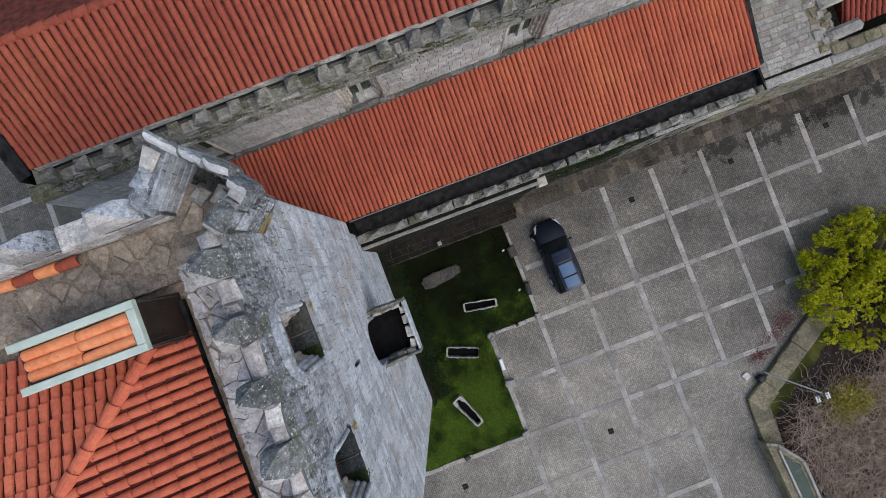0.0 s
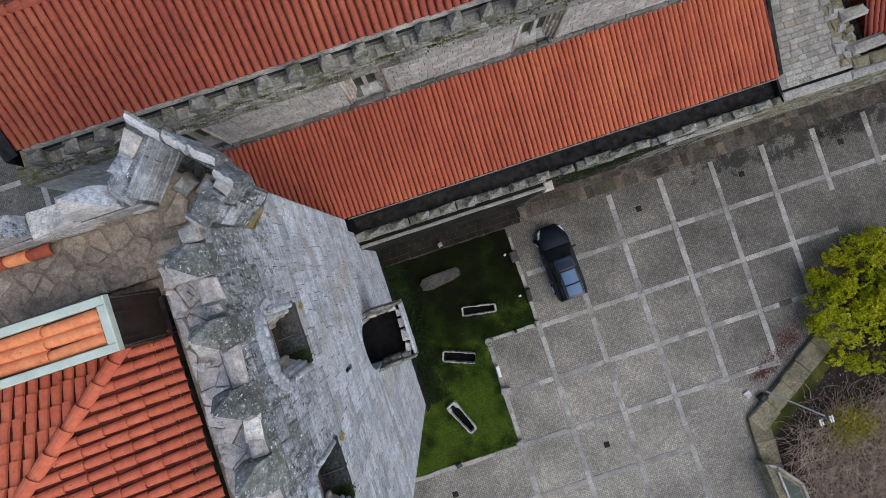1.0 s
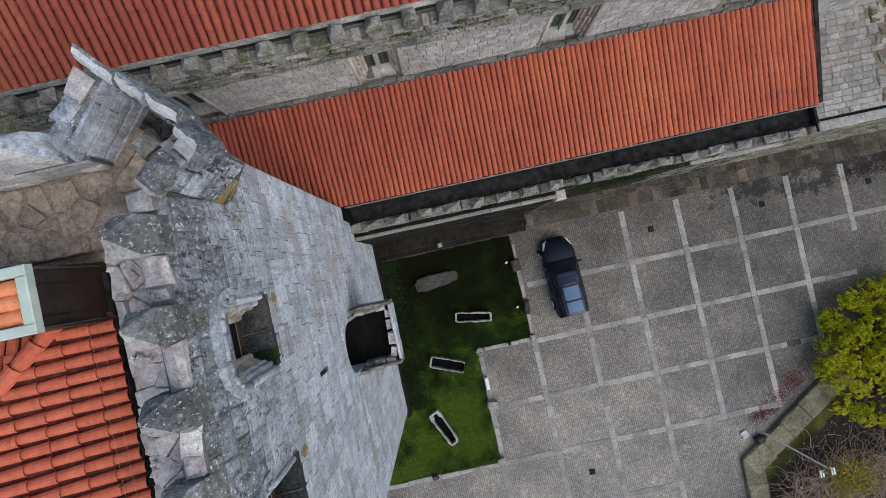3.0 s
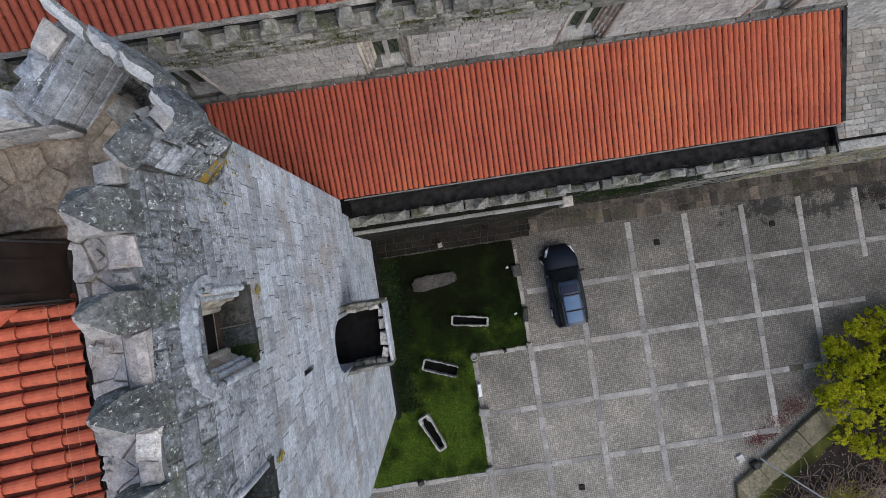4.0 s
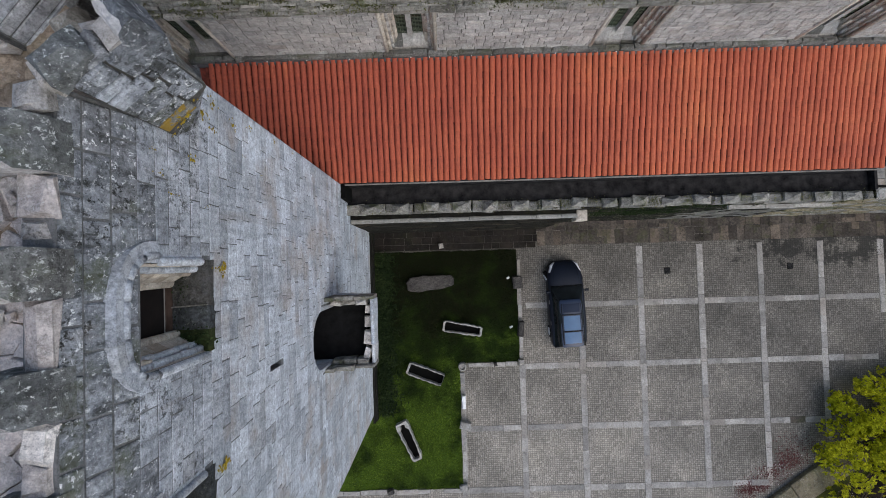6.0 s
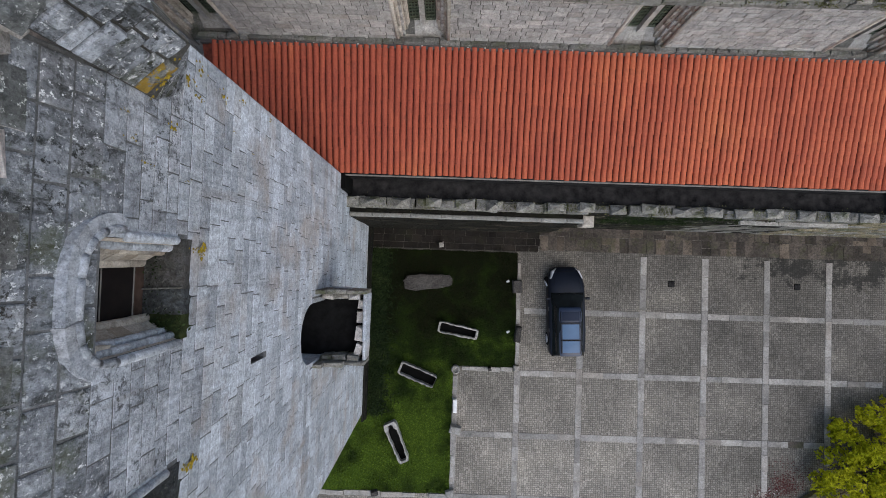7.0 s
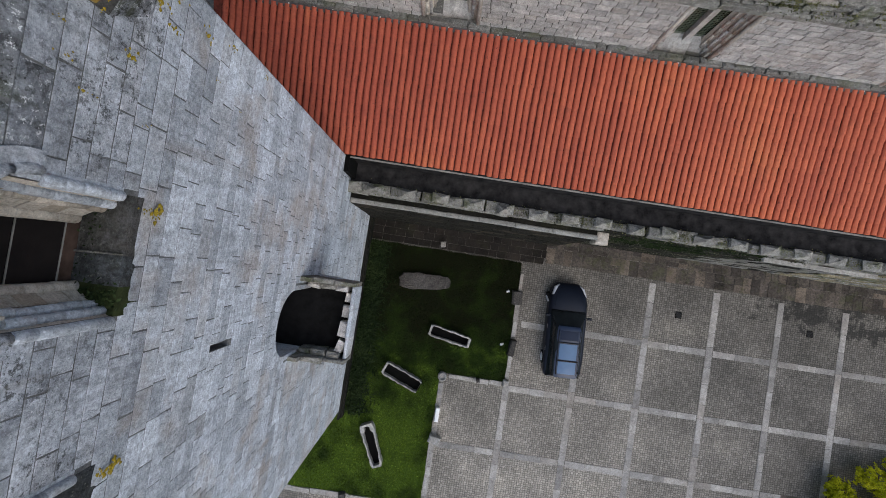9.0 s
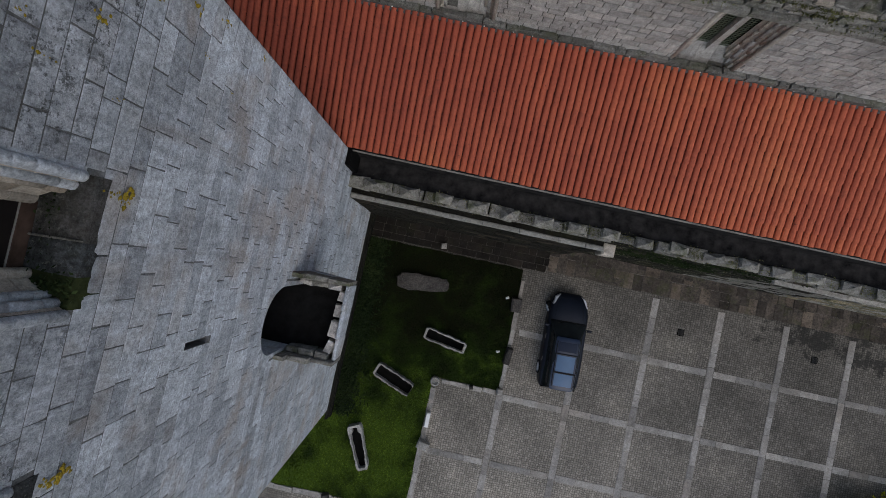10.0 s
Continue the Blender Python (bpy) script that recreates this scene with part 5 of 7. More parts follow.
for y0, y1 in ((-2.62, -2.3), (-2.2, -1.8), (-1.72, -1.4), (-1.34, -1.06)):
    b = Build()
    stone(b, (-2.26 + rng.uniform(-0.03, 0.02), (y0 + y1) / 2, 9.46), (0.2, y1 - y0, 0.34), 0.04, 0.03, rng.uniform(-0.2, 0.2), rng)
    part("balcony_stone", b, M_PALE, balc)
# stone reveal and arch of the doorway
for y0, y1 in ((-2.78, -2.67), (-1.13, -1.02)):
    b = Build()
    box(b, -4.1, -3.33, y0, y1, 9.27, 11.6)
    part("door_reveal", b, M_TOWER, balc)
n = 11
for k in range(n):
    a0, a1 = math.pi * k / n + 0.006, math.pi * (k + 1) / n - 0.006
    am = (a0 + a1) / 2
    b = Build()
    v = [(x, -1.9 + (0.77 + rr) * math.cos(a), 10.6 + (0.86 + rr) * math.sin(a)) for x in (-4.0, -3.318 + rng.uniform(-0.006, 0.003)) for a in (a0, am, a1) for rr in (0, 0.26)]
    b.add(v, [(6, 7, 9, 8), (8, 9, 11, 10), (0, 6, 8, 2), (2, 8, 10, 4), (1, 3, 9, 7), (3, 5, 11, 9), (0, 1, 7, 6), (4, 10, 11, 5), (0, 2, 3, 1), (2, 4, 5, 3)])
    part("arch_stone", b, M_TOWER, balc)
# stepped plinth
b = Build()
for x, z in ((-3.16, 1.0), (-3.12, 0.5)):
    box(b, -3.25, x, TS - (x + 3.2) - 0.28, 1.49, 0, z)
tower_part("plinth", b, M_DARKWALL, "stepped granite plinth at the foot of the wall", lean=True)

# hipped tile roof of the tower
HX, HN, HALF, EZ, PITCH = -4.88, 0.97, 2.87, 18.25, 0.40
b = Build()
apex = (HX - HALF, HN - HALF, EZ + HALF * PITCH - 0.02)
q = [(HX, HN - 2 * HALF, EZ - 0.02), (HX, HN, EZ - 0.02), (HX - 2 * HALF, HN, EZ - 0.02), (HX - 2 * HALF, HN - 2 * HALF, EZ - 0.02)]
b.add(q + [apex], [(0, 1, 4), (1, 2, 4), (2, 3, 4), (3, 0, 4), (3, 2, 1, 0)])
roof = tower_part("roof", b, M_PAN, "low hipped roof of red barrel tiles")
b = Build()
box(b, HX - 0.02, HX + 0.075, HN - 2 * HALF, HN + 0.05, FLOOR + 0.004, EZ + 0.015)
box(b, HX - 2 * HALF, HX - 0.02, HN - 0.02, HN + 0.06, FLOOR + 0.004, EZ + 0.015)
part("eave_gutter", b, M_TAR, roof)
rng = random.Random(23)
cs = 1 / math.sqrt(1 + PITCH * PITCH)


def hip_keep(u, s):
    return s * cs < min(u, 2 * HALF - u) + 0.04


tiled(roof, (HX + 0.04, HN - 2 * HALF, EZ), (0, 1, 0), (-1, 0, PITCH), 2 * HALF, HALF / cs, 0.2, 0.33, M_TILE_TOWER, rng, 260, lambda u, s: hip_keep(u, s) and u < 5.16, lambda u, s: -u, lift=0.03)
tiled(roof, (HX, HN + 0.03, EZ), (-1, 0, 0), (0, -1, PITCH), 2 * HALF, HALF / cs, 0.2, 0.33, M_TILE_TOWER, rng, 160, lambda u, s: hip_keep(u, s) and (u > 2.1 or s * cs > 0.66), lambda u, s: u, lift=0.03)
tiled(roof, (HX - 2 * HALF, HN - 2 * HALF, EZ), (1, 0, 0), (0, 1, PITCH), 2 * HALF, HALF / cs, 0.2, 0.33, M_TILE_TOWER, rng, 0, hip_keep)
tiled(roof, (HX - 2 * HALF, HN, EZ), (0, -1, 0), (1, 0, PITCH), 2 * HALF, HALF / cs, 0.2, 0.33, M_TILE_TOWER, rng, 0, hip_keep)
ridge_me = tile_mesh("hip_tile", M_TILE_TOWER, 0.125, 0.105, 0.46, 0.016, 7, 0.03)
for sx, sy in ((1, 1), (1, -1), (-1, 1), (-1, -1)):
    p = Vector((HX - HALF + sx * HALF, HN - HALF + sy * HALF, EZ))
    dv = (Vector(apex) - p)
    L = dv.length
    e = dv.normalized()
    a = e.cross(Vector((0, 0, 1))).normalized()
    o = a.cross(e)
    for k in range(2 if sx == sy == 1 else 0, int(L / 0.38)):
        c = p + e * (k * 0.38) + o * 0.07
        ob = new("hip_tile", ridge_me)
        ob.parent = roof
        ob.matrix_basis = Matrix(((a.x, e.x, o.x, c.x), (a.y, e.y, o.y, c.y), (a.z, e.z, o.z, c.z), (0, 0, 0, 1)))

# sheet-clad hatch on the roof, its tiled top in a mint frame
hatch = thing("roof_hatch", "rust-brown sheet-metal hatch with mint-green rim and orange tiles on top", "roof hatch", at=(-5.89, 0.75, FLOOR + 0.05))
H0 = Matrix.Translation((5.85, -0.82, -FLOOR))


def hatch_part(name, shape, material, label="", smooth=False):
    ob = part(name, shape, material, hatch, label, smooth)
    ob.matrix_parent_inverse = H0
    return ob


b = Build()
v = [(x, y, z) for z, k in ((FLOOR - 0.05, 0.05), (19.3, 0.0)) for x, y in ((-6.9 - k, 0.44 - k), (-4.9 + k * 1.2, 0.44 - k), (-4.9 + k * 1.2, 1.2 + k), (-6.9 - k, 1.2 + k))]
b.add(v, [(0, 1, 5, 4), (1, 2, 6, 5), (2, 3, 7, 6), (3, 0, 4, 7), (4, 5, 6, 7)])
hatch_part("cladding", b, M_RUST, "rust-brown metal cladding")
for y in (0.55, 0.95):
    b = Build()
    box(b, -4.9, -4.865, y, y + 0.03, FLOOR + 0.05, 19.28)
    hatch_part("seam", b, M_RUST)
for x0, x1, y0, y1 in ((-6.96, -4.86, 0.40, 0.53), (-6.96, -4.86, 1.11, 1.24), (-5.0, -4.86, 0.532, 1.108)):
    b = Build()
    stone(b, ((x0 + x1) / 2, (y0 + y1) / 2, 19.37), (x1 - x0, y1 - y0, 0.14), 0.015, 0.0)
    hatch_part("rim", b, M_MINT, "mint-green painted rim")
tt = tile_mesh("hatch_tile", M_TILE_NEW, 0.1, 0.09, 0.92, 0.012, 8, 0.02)
for k, y in enumerate((0.64, 0.82, 1.0)):
    for j in range(2):
        ob = new("hatch_tile", tt)
        ob.parent = hatch
        ob.matrix_parent_inverse = H0
        ob.matrix_basis = Matrix.Translation((-5.03 - 0.88 * j, y, 19.29)) @ Matrix.Rotation(radians(90), 4, "Z") @ Matrix.Rotation(rng.uniform(-0.03, 0.03), 4, "Z")
# loose ridge tiles along the parapet
for k in range(6):
    ob = tagged(new("ridge_tile", tile_mesh("ridge_tile", M_TILE_NEW if k % 2 else M_TILE, 0.11, 0.095, 0.46, 0.015, 7, 0.02)), "orange barrel tile lying along the parapet", "roof tile", "tiles along the parapet")
    ob.matrix_basis = Matrix.Translation((-6.12 - 0.4 * k, 2.3 + rng.uniform(-0.015, 0.015), 18.5)) @ Matrix.Rotation(radians(90) + rng.uniform(-0.06, 0.06), 4, "Z")

# thin wires strung over the tiles near the eave, on hooks
for x in (-5.05, -4.9):
    b = Build()
    tube(b, [(x, 0.36, 18.5), (x + 0.03, -0.9, 18.49), (x + 0.05, -2.2, 18.5), (x + 0.08, -4.6, 18.5)], 0.0022, 4)
    part("wire", b, M_WIRE, roof, "thin dull copper wire")
for y in (0.36, -1.9, -4.6):
    b = Build()
    tube(b, [(-4.75, y, 18.26), (-4.84, y + 0.02, 18.46), (-5.06, y - 0.05, 18.5)], 0.011, 5)
    part("wire_hook", b, M_IRON, roof)
for y0, y1 in ((0.44, 0.46), (1.18, 1.2)):
    b = Build()
    box(b, -4.905, -4.845, y0, y1, FLOOR + 0.05, 19.29)
    hatch_part("edge_trim", b, M_METAL)


# ---- the nave behind ----
NX0, NX1, NY, NTOP = -10.6, 26.0, 6.4, 12.0
AXW = 14.2  # where the aisle ends
nave = thing("church_nave", "granite church nave with mossy crenellated eaves and a red tiled roof", "church", at=(7, 9.5, 0))
N0 = Matrix.Translation((-7, -9.5, 0))


def nave_part(name, shape, material, label="", smooth=False):
    ob = part(name, shape, material, nave, label, smooth)
    ob.matrix_parent_inverse = N0
    return ob


rng = random.Random(41)
NWIN = [(-6.9, 0.8), (-0.8, 0.74), (5.3, 0.8), (11.4, 0.8), (17.5, 0.8)]
b = Build()
holed_wall(b, "y", NY + 0.03, NY + 0.9, NX0, NX1, 0, NTOP, [(c - h, c + h, 8.9, 11.75) for c, h in NWIN])
nave_wall = nave_part("wall", b, M_BACK, "coursed pale granite wall above the aisle roof")
b = Build()
box(b, NX0, NX0 + 0.8, NY + 0.9, 12.6, 0, NTOP)
box(b, NX1 - 0.8, NX1, NY + 0.9, 12.6, 0, NTOP)
box(b, NX0, NX1, 12.0, 12.6, 0, NTOP)
nave_part("wall", b, M_NAVE)
nave_holes = [arch_span(c, h, 8.8, 11.7, 0.05) for c, h in NWIN]
NAVE_STONES = (courses(NX0, NX1, 8.85, 11.85, (0.18, 0.235), (0.28, 0.56), rng, nave_holes), courses(NX0, -7.0, 0.0, 8.85, (0.3, 0.4), (0.45, 0.8), rng) + courses(AXW, NX1, 6.5, 8.85, (0.18, 0.235), (0.28, 0.56), rng))

# windows: twin lights with lattice between splayed jambs
for c, h in NWIN:
    b = Build()
    box(b, c - h, c + h, NY + 0.47, NY + 0.52, 9.3, 11.8)
    win = nave_part("window", b, M_GLASS, "twin-light church window with leaded lattice and splayed stone jambs")
    for side in (-1, 1):
        b = Build()
        w0, w1 = h, h * 0.5
        y0, y1 = NY + 0.02, NY + 0.4
        v = [(c + side * w0, y0, z) for z in (8.85, 11.8)] + [(c + side * w1, y1, z) for z in (8.85, 11.8)] + [(c + side * w0, y1, z) for z in (8.85, 11.8)]
        f = [(0, 2, 3, 1), (2, 4, 5, 3), (0, 1, 5, 4), (1, 3, 5), (0, 4, 2)]
        b.add(v, f)
        part("jamb", b, M_JAMB, win)
        b = Build()
        tube(b, [(c + side * (h - 0.02), NY + 0.03, 8.85), (c + side * (h - 0.02), NY + 0.03, 11.8)], 0.06, 7)
        part("jamb_roll", b, M_JAMB, win, smooth=True)
        for k, (t, z0) in enumerate(((0.26, 9.0), (0.5, 9.15), (0.76, 9.3))):
            z = z0
            while z < 11.75:
                z1 = min(z + rng.uniform(0.3, 0.6), 11.8)
                b = Build()
                px_, py_ = c + side * (w0 + (w1 - w0) * t), y0 + (y1 - y0) * t
                tube(b, [(px_, py_, z + 0.004), (px_, py_, z1 - 0.004)], (0.04, 0.048, 0.04)[k] + rng.uniform(-0.004, 0.004), 7)
                part("jamb_roll", b, M_NAVE if k == 1 else M_JAMB, win, smooth=True)
                z = z1
    b = Build()
    box(b, c - 0.07, c + 0.07, NY + 0.3, NY + 0.468, 9.5, 11.8)
    part("mullion", b, M_NAVE, win)
    for side in (-1, 1):
        b = Build()
        xa, xb = sorted((c + side * 0.09, c + side * h * 0.49))
        z = 9.6
        while z < 11.8:
            box(b, xa, xb, NY + 0.42, NY + 0.435, z, z + 0.018)
            z += 0.075
        x = xa
        while x < xb:
            box(b, x, x + 0.014, NY + 0.436, NY + 0.45, 9.6, 11.8)
            x += 0.08
        part("lattice", b, M_LATTICE, win, "green-grey leaded lattice")
    # worn sloping sill with a dark damp foot
    x = c - h + 0.004
    while x < c + h - 0.05:
        l = min(rng.uniform(0.35, 0.6), c + h - 0.004 - x)
        for y0, y1, z0, z1, mt in ((NY + 0.01, NY + 0.2, 8.92, 9.2, M_FOOT if rng.random() < 0.5 else M_NAVE), (NY + 0.202, NY + 0.46, 9.2, 9.62, M_FOOT if rng.random() < 0.25 else M_NAVE)):
            b = Build()
            v = [(xx, yy, zz) for xx in (x + 0.003, x + l - 0.003) for yy, zz in ((y0, z0), (y1, z1), (y1, 8.8), (y0, 8.8))]
            b.add(v, [(0, 4, 5, 1), (0, 3, 7, 4), (0, 1, 2, 3), (4, 7, 6, 5)])
            part("sill_stone", b, mt, win)
        x += l

# round boss beside the third window's head
b = Build()
tube(b, [(12.72, NY + 0.02, 11.5), (12.72, NY - 0.06, 11.5), (12.72, NY - 0.09, 11.5)], [0.2, 0.2, 0.15], 12)
nave_part("boss", b, M_JAMB, "pale round stone boss")

# cornice, parapet and merlons
b = Build()
box(b, NX0, NX1, NY + 0.0, NY + 0.5, 11.98, 12.45)
nave_part("parapet", b, M_MOSSY, "mossy parapet above the corbels")
for course, (z, hh, y) in enumerate(((11.88, 0.2, 0.0), (12.03, 0.13, 0.06), (12.16, 0.14, 0.08), (12.29, 0.14, 0.11), (12.42, 0.13, 0.14))):
    x = NX0
    while x < NX1 - 0.15:
        l = min(rng.uniform(0.5, 1.0) if course == 0 else rng.uniform(0.2, 0.62), NX1 - x)
        if course < 3 or rng.random() > 0.12:
            b = Build()
            stone(b, (x + l / 2, NY + y + rng.uniform(-0.03, 0.03), z + rng.uniform(-0.015, 0.015)), (l - rng.uniform(0.01, 0.03), 0.34, hh), 0.03, 0.022, rng.uniform(-0.03, 0.03), rng)
            nave_part("cornice_stone" if course == 0 else "parapet_stone", b, (M_MOSSY, M_MOSSY, M_MOSSY, M_TERR)[rng.randrange(4)])
        x += l
b = Build()
for k in range(230):
    x, q = rng.uniform(NX0, 16), rng.randrange(3)
    r = rng.uniform(0.05, 0.2)
    scatter_quads(b, [(x + rng.gauss(0, r), NY - 0.13 + 0.04 * q + rng.gauss(0, 0.03), 11.95 + 0.17 * q + rng.gauss(0, 0.03)) for _ in range(34)], 0.06, rng, 1.0)
tagged(nave_part("moss", b, M_TUFT, "grey-green moss and grass in the parapet joints"), kind="stuff")
for k in range(33):
    x = -10.3 + 0.973 * k + rng.uniform(-0.03, 0.03)
    b = Build()
    capped(b, (x + 0.01, NY + 0.14, 12.4), (0.42 + rng.uniform(-0.06, 0.05), 0.36), 0.4 + rng.uniform(-0.1, 0.05), 0.66 + rng.uniform(-0.12, 0.08), 0.04, rng.uniform(-0.08, 0.08), rng)
    nave_part("merlon", b, M_MOSSY, "mossy merlon with pyramid cap")

# gutter and roof
EY, EZN, RY, RZ = 6.82, 13.0, 9.5, 14.45
b = Build()
box(b, NX0, NX1, NY + 0.5, EY - 0.125, 12.3, 12.66)
nave_part("gutter", b, M_FOOT)
b = Build()
box(b, NX0 + 0.1, NX1, EY - 0.1, EY - 0.04, 12.78, 12.97)
nave_part("eave_strip", b, M_PALE, "pale eave strip")
b = Build()
box(b, NX0 + 0.1, NX1, EY - 0.12, EY - 0.052, 12.3, 12.776)
nave_part("fascia", b, M_TAR, "black fascia under the eave")
b = Build()
b.add([(NX0, EY - 0.05, EZN - 0.04), (NX1, EY - 0.05, EZN - 0.04), (NX1, RY, RZ - 0.04), (NX0, RY, RZ - 0.04), (NX1, 12.6, 12.8), (NX0, 12.6, 12.8), (NX0, EY - 0.05, 12.3), (NX1, EY - 0.05, 12.3), (NX0, 12.6, 12.3), (NX1, 12.6, 12.3)],
      [(0, 1, 2, 3), (3, 2, 4, 5), (0, 3, 5, 8, 6), (1, 7, 9, 4, 2), (6, 7, 1, 0), (5, 4, 9, 8)])
nave_roof = nave_part("roof", b, M_PAN, "red barrel-tile roof of the nave")
b = Build()
v = [(NX0 - 0.5, EY - 0.25, 12.9), (NX0 + 0.06, EY - 0.25, 13.1), (NX0 + 0.06, RY, RZ + 0.12), (NX0 - 0.5, RY, RZ + 0.05), (NX0 - 0.5, EY - 0.25, 12.3), (NX0 - 0.5, RY, 12.3)]
b.add(v, [(0, 1, 2, 3), (0, 3, 5, 4)])
nave_part("verge_gutter", b, M_TAR, "black verge gutter")
SL = math.hypot(RY - EY, RZ - EZN)
NAVE_TILES = (nave_roof, (NX0, EY - 0.04, EZN), (1, 0, 0), (0, RY - EY, RZ - EZN), 24.0, SL)
b = Build()
ridge = tile_mesh("ridge_tile", M_TILE_OLD, 0.14, 0.12, 0.46, 0.016, 7, 0.03)
for k in range(62):
    ob = new("ridge_tile", ridge)
    ob.parent = nave_roof
    ob.matrix_basis = Matrix.Translation((NX0 + 0.4 * k + 0.45, RY, RZ + 0.02)) @ Matrix.Rotation(radians(90), 4, "Z")
for k in range(9):
    b = Build()
    stone(b, (-11.95, 7.3 + 0.62 * k, 9.85), (2.6 + rng.uniform(-0.15, 0.15), 0.6, 0.3), 0.06, 0.04, 0, rng)
    nave_part("buttress_coping", b, M_GARDEN, "mossy yellow-green buttress top")
b = Build()
box(b, -13.1, NX0 - 0.02, 7.05, 12.6, 0, 9.72)
nave_part("buttress", b, M_NAVE)
# ---- the aisle in front of it ----
AX0, AX1, AXT = -7.3, 14.55, 14.05  # the verge runs slightly askew
AEY, AEZ, ARY, ARZ = 2.88, 7.7, 6.29, 9.06
GX1 = 15.25  # the gutter runs on past the roof
aisle = thing("church_aisle", "lean-to aisle with red tiled roof behind a small crenellated parapet", "church", at=(4, 3, 0))
A0 = Matrix.Translation((-4, -3, 0))


def aisle_part(name, shape, material, label="", smooth=False):
    ob = part(name, shape, material, aisle, label, smooth)
    ob.matrix_parent_inverse = A0
    return ob


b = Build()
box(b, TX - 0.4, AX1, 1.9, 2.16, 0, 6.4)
aisle_wall = aisle_part("wall", b, M_DARKWALL, "stained granite wall with moss")
b = Build()
b.add([(x, y, z) for z in (0, AEZ - 0.08) for x, y in ((AX0, 2.9), (AX1, 2.9), (AXT, NY + 0.02), (AX0, NY + 0.02))], [(0, 3, 2, 1), (4, 5, 6, 7), (0, 1, 5, 4), (1, 2, 6, 5), (2, 3, 7, 6), (3, 0, 4, 7)])
box(b, TX - 0.4, AX1, 2.16, 2.9, 0, 6.2)
aisle_part("wall", b, M_MOSSY)
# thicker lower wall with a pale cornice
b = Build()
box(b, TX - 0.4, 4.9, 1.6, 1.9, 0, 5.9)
low_wall = aisle_part("wall", b, M_DARKWALL)
x = TX - 0.2
while x < 4.8:
    l = min(rng.uniform(0.8, 1.4), 4.92 - x)
    b = Build()
    stone(b, (x + l / 2, 1.65, 5.86), (l - 0.006, 0.15, 0.2), 0.03, 0.008, 0, rng)
    aisle_part("cornice_stone", b, M_LEDGE, "worn cornice slab")
    x += l
b = Build()
stone(b, (5.1, 1.68, 5.5), (0.4, 0.42, 0.8), 0.05, 0.03, 0, rng)
aisle_part("cornice_end", b, M_JAMB)
# farther on a thin pale ledge runs along it
x = 10.62
while x < AX1 - 0.2:
    l = min(rng.uniform(0.6, 1.5), AX1 - x)
    b = Build()
    stone(b, (x + l / 2, 1.83, 5.6), (l - 0.01, 0.2, 0.12), 0.025, 0.014, rng.uniform(-0.01, 0.01), rng)
    aisle_part("ledge_stone", b, M_TOMB, "thin pale ledge stone")
    x += l
AISLE_STONES = (courses(4.9, AX1, 0, 6.4, (0.34, 0.46), (0.4, 0.9), rng), courses(TX - 0.3, 4.9, 0, 5.7, (0.34, 0.46), (0.4, 0.9), rng), courses(TX - 0.2, 4.9, 5.98, 6.4, (0.2, 0.22), (0.5, 0.9), rng))
# parapet coping and little merlons
x = TX - 0.25
while x < GX1 - 0.1:
    l = min(rng.uniform(0.5, 1.0), GX1 - x)
    b = Build()
    stone(b, (x + l / 2, 2.02, 6.45), (l - rng.uniform(0.012, 0.08), 0.34 * rng.uniform(0.7, 1.1), 0.2 * rng.uniform(0.7, 1.2)), 0.05, 0.04, rng.uniform(-0.05, 0.05), rng)
    aisle_part("coping_stone", b, (M_MOSSY, M_FOOT)[rng.randrange(2)])
    x += l
x = -2.58
while x < GX1 - 0.2:
    b = Build()
    capped(b, (x, 2.04 + rng.uniform(-0.03, 0.03), 6.5), (0.58 + rng.uniform(-0.1, 0.1), 0.3), 0.13 + rng.uniform(-0.03, 0.03), 0.3 + rng.uniform(-0.08, 0.06), 0.035, rng.uniform(-0.08, 0.08), rng)
    aisle_part("merlon", b, M_MOSSY, "low weathered merlon")
    x += 1.062 + rng.uniform(-0.06, 0.06)
b = Build()
box(b, TX - 0.4, GX1, 2.2, 2.96, 6.2, 6.32)
aisle_part("gutter", b, M_TAR, "dark lead-lined gutter walk")
b = Build()
box(b, TX - 0.05, AX1 + 0.05, AEY - 0.15, AEY - 0.11, AEZ - 0.2, AEZ - 0.14)
aisle_part("eave_strip", b, M_ZINC, "pale eave strip under the tiles")
# dark strip added over the wall under the eave
b = Build()
box(b, TX - 0.4, AX1, 2.83, 2.897, 6.322, AEZ - 0.1)
box(b, AX1 + 0.18, GX1, 2.965, 3.0, 6.2, 6.5)
aisle_part("fascia", b, M_TAR, "dark strip added under the eave")
b = Build()
box(b, TX - 0.45, TX - 0.05, 2.3, 2.8, 6.3, 7.6)
aisle_part("gutter_end", b, M_DARK)
b = Build()
b.add([(AX0, AEY, AEZ - 0.05), (AX1, AEY, AEZ - 0.05), (AXT, NY, ARZ - 0.02), (AX0, NY, ARZ - 0.02), (AX0, AEY, 6.6), (AX1, AEY, 6.6), (AXT, NY, 6.6), (AX0, NY, 6.6)],
      [(0, 1, 2, 3), (0, 4, 5, 1), (1, 5, 6, 2), (3, 7, 4, 0)])
aisle_roof = aisle_part("roof", b, M_PAN, "long lean-to roof of red barrel tiles")
b = Build()
box(b, GX1, GX1 + 0.1, 2.2, 2.96, 6.2, 6.6)
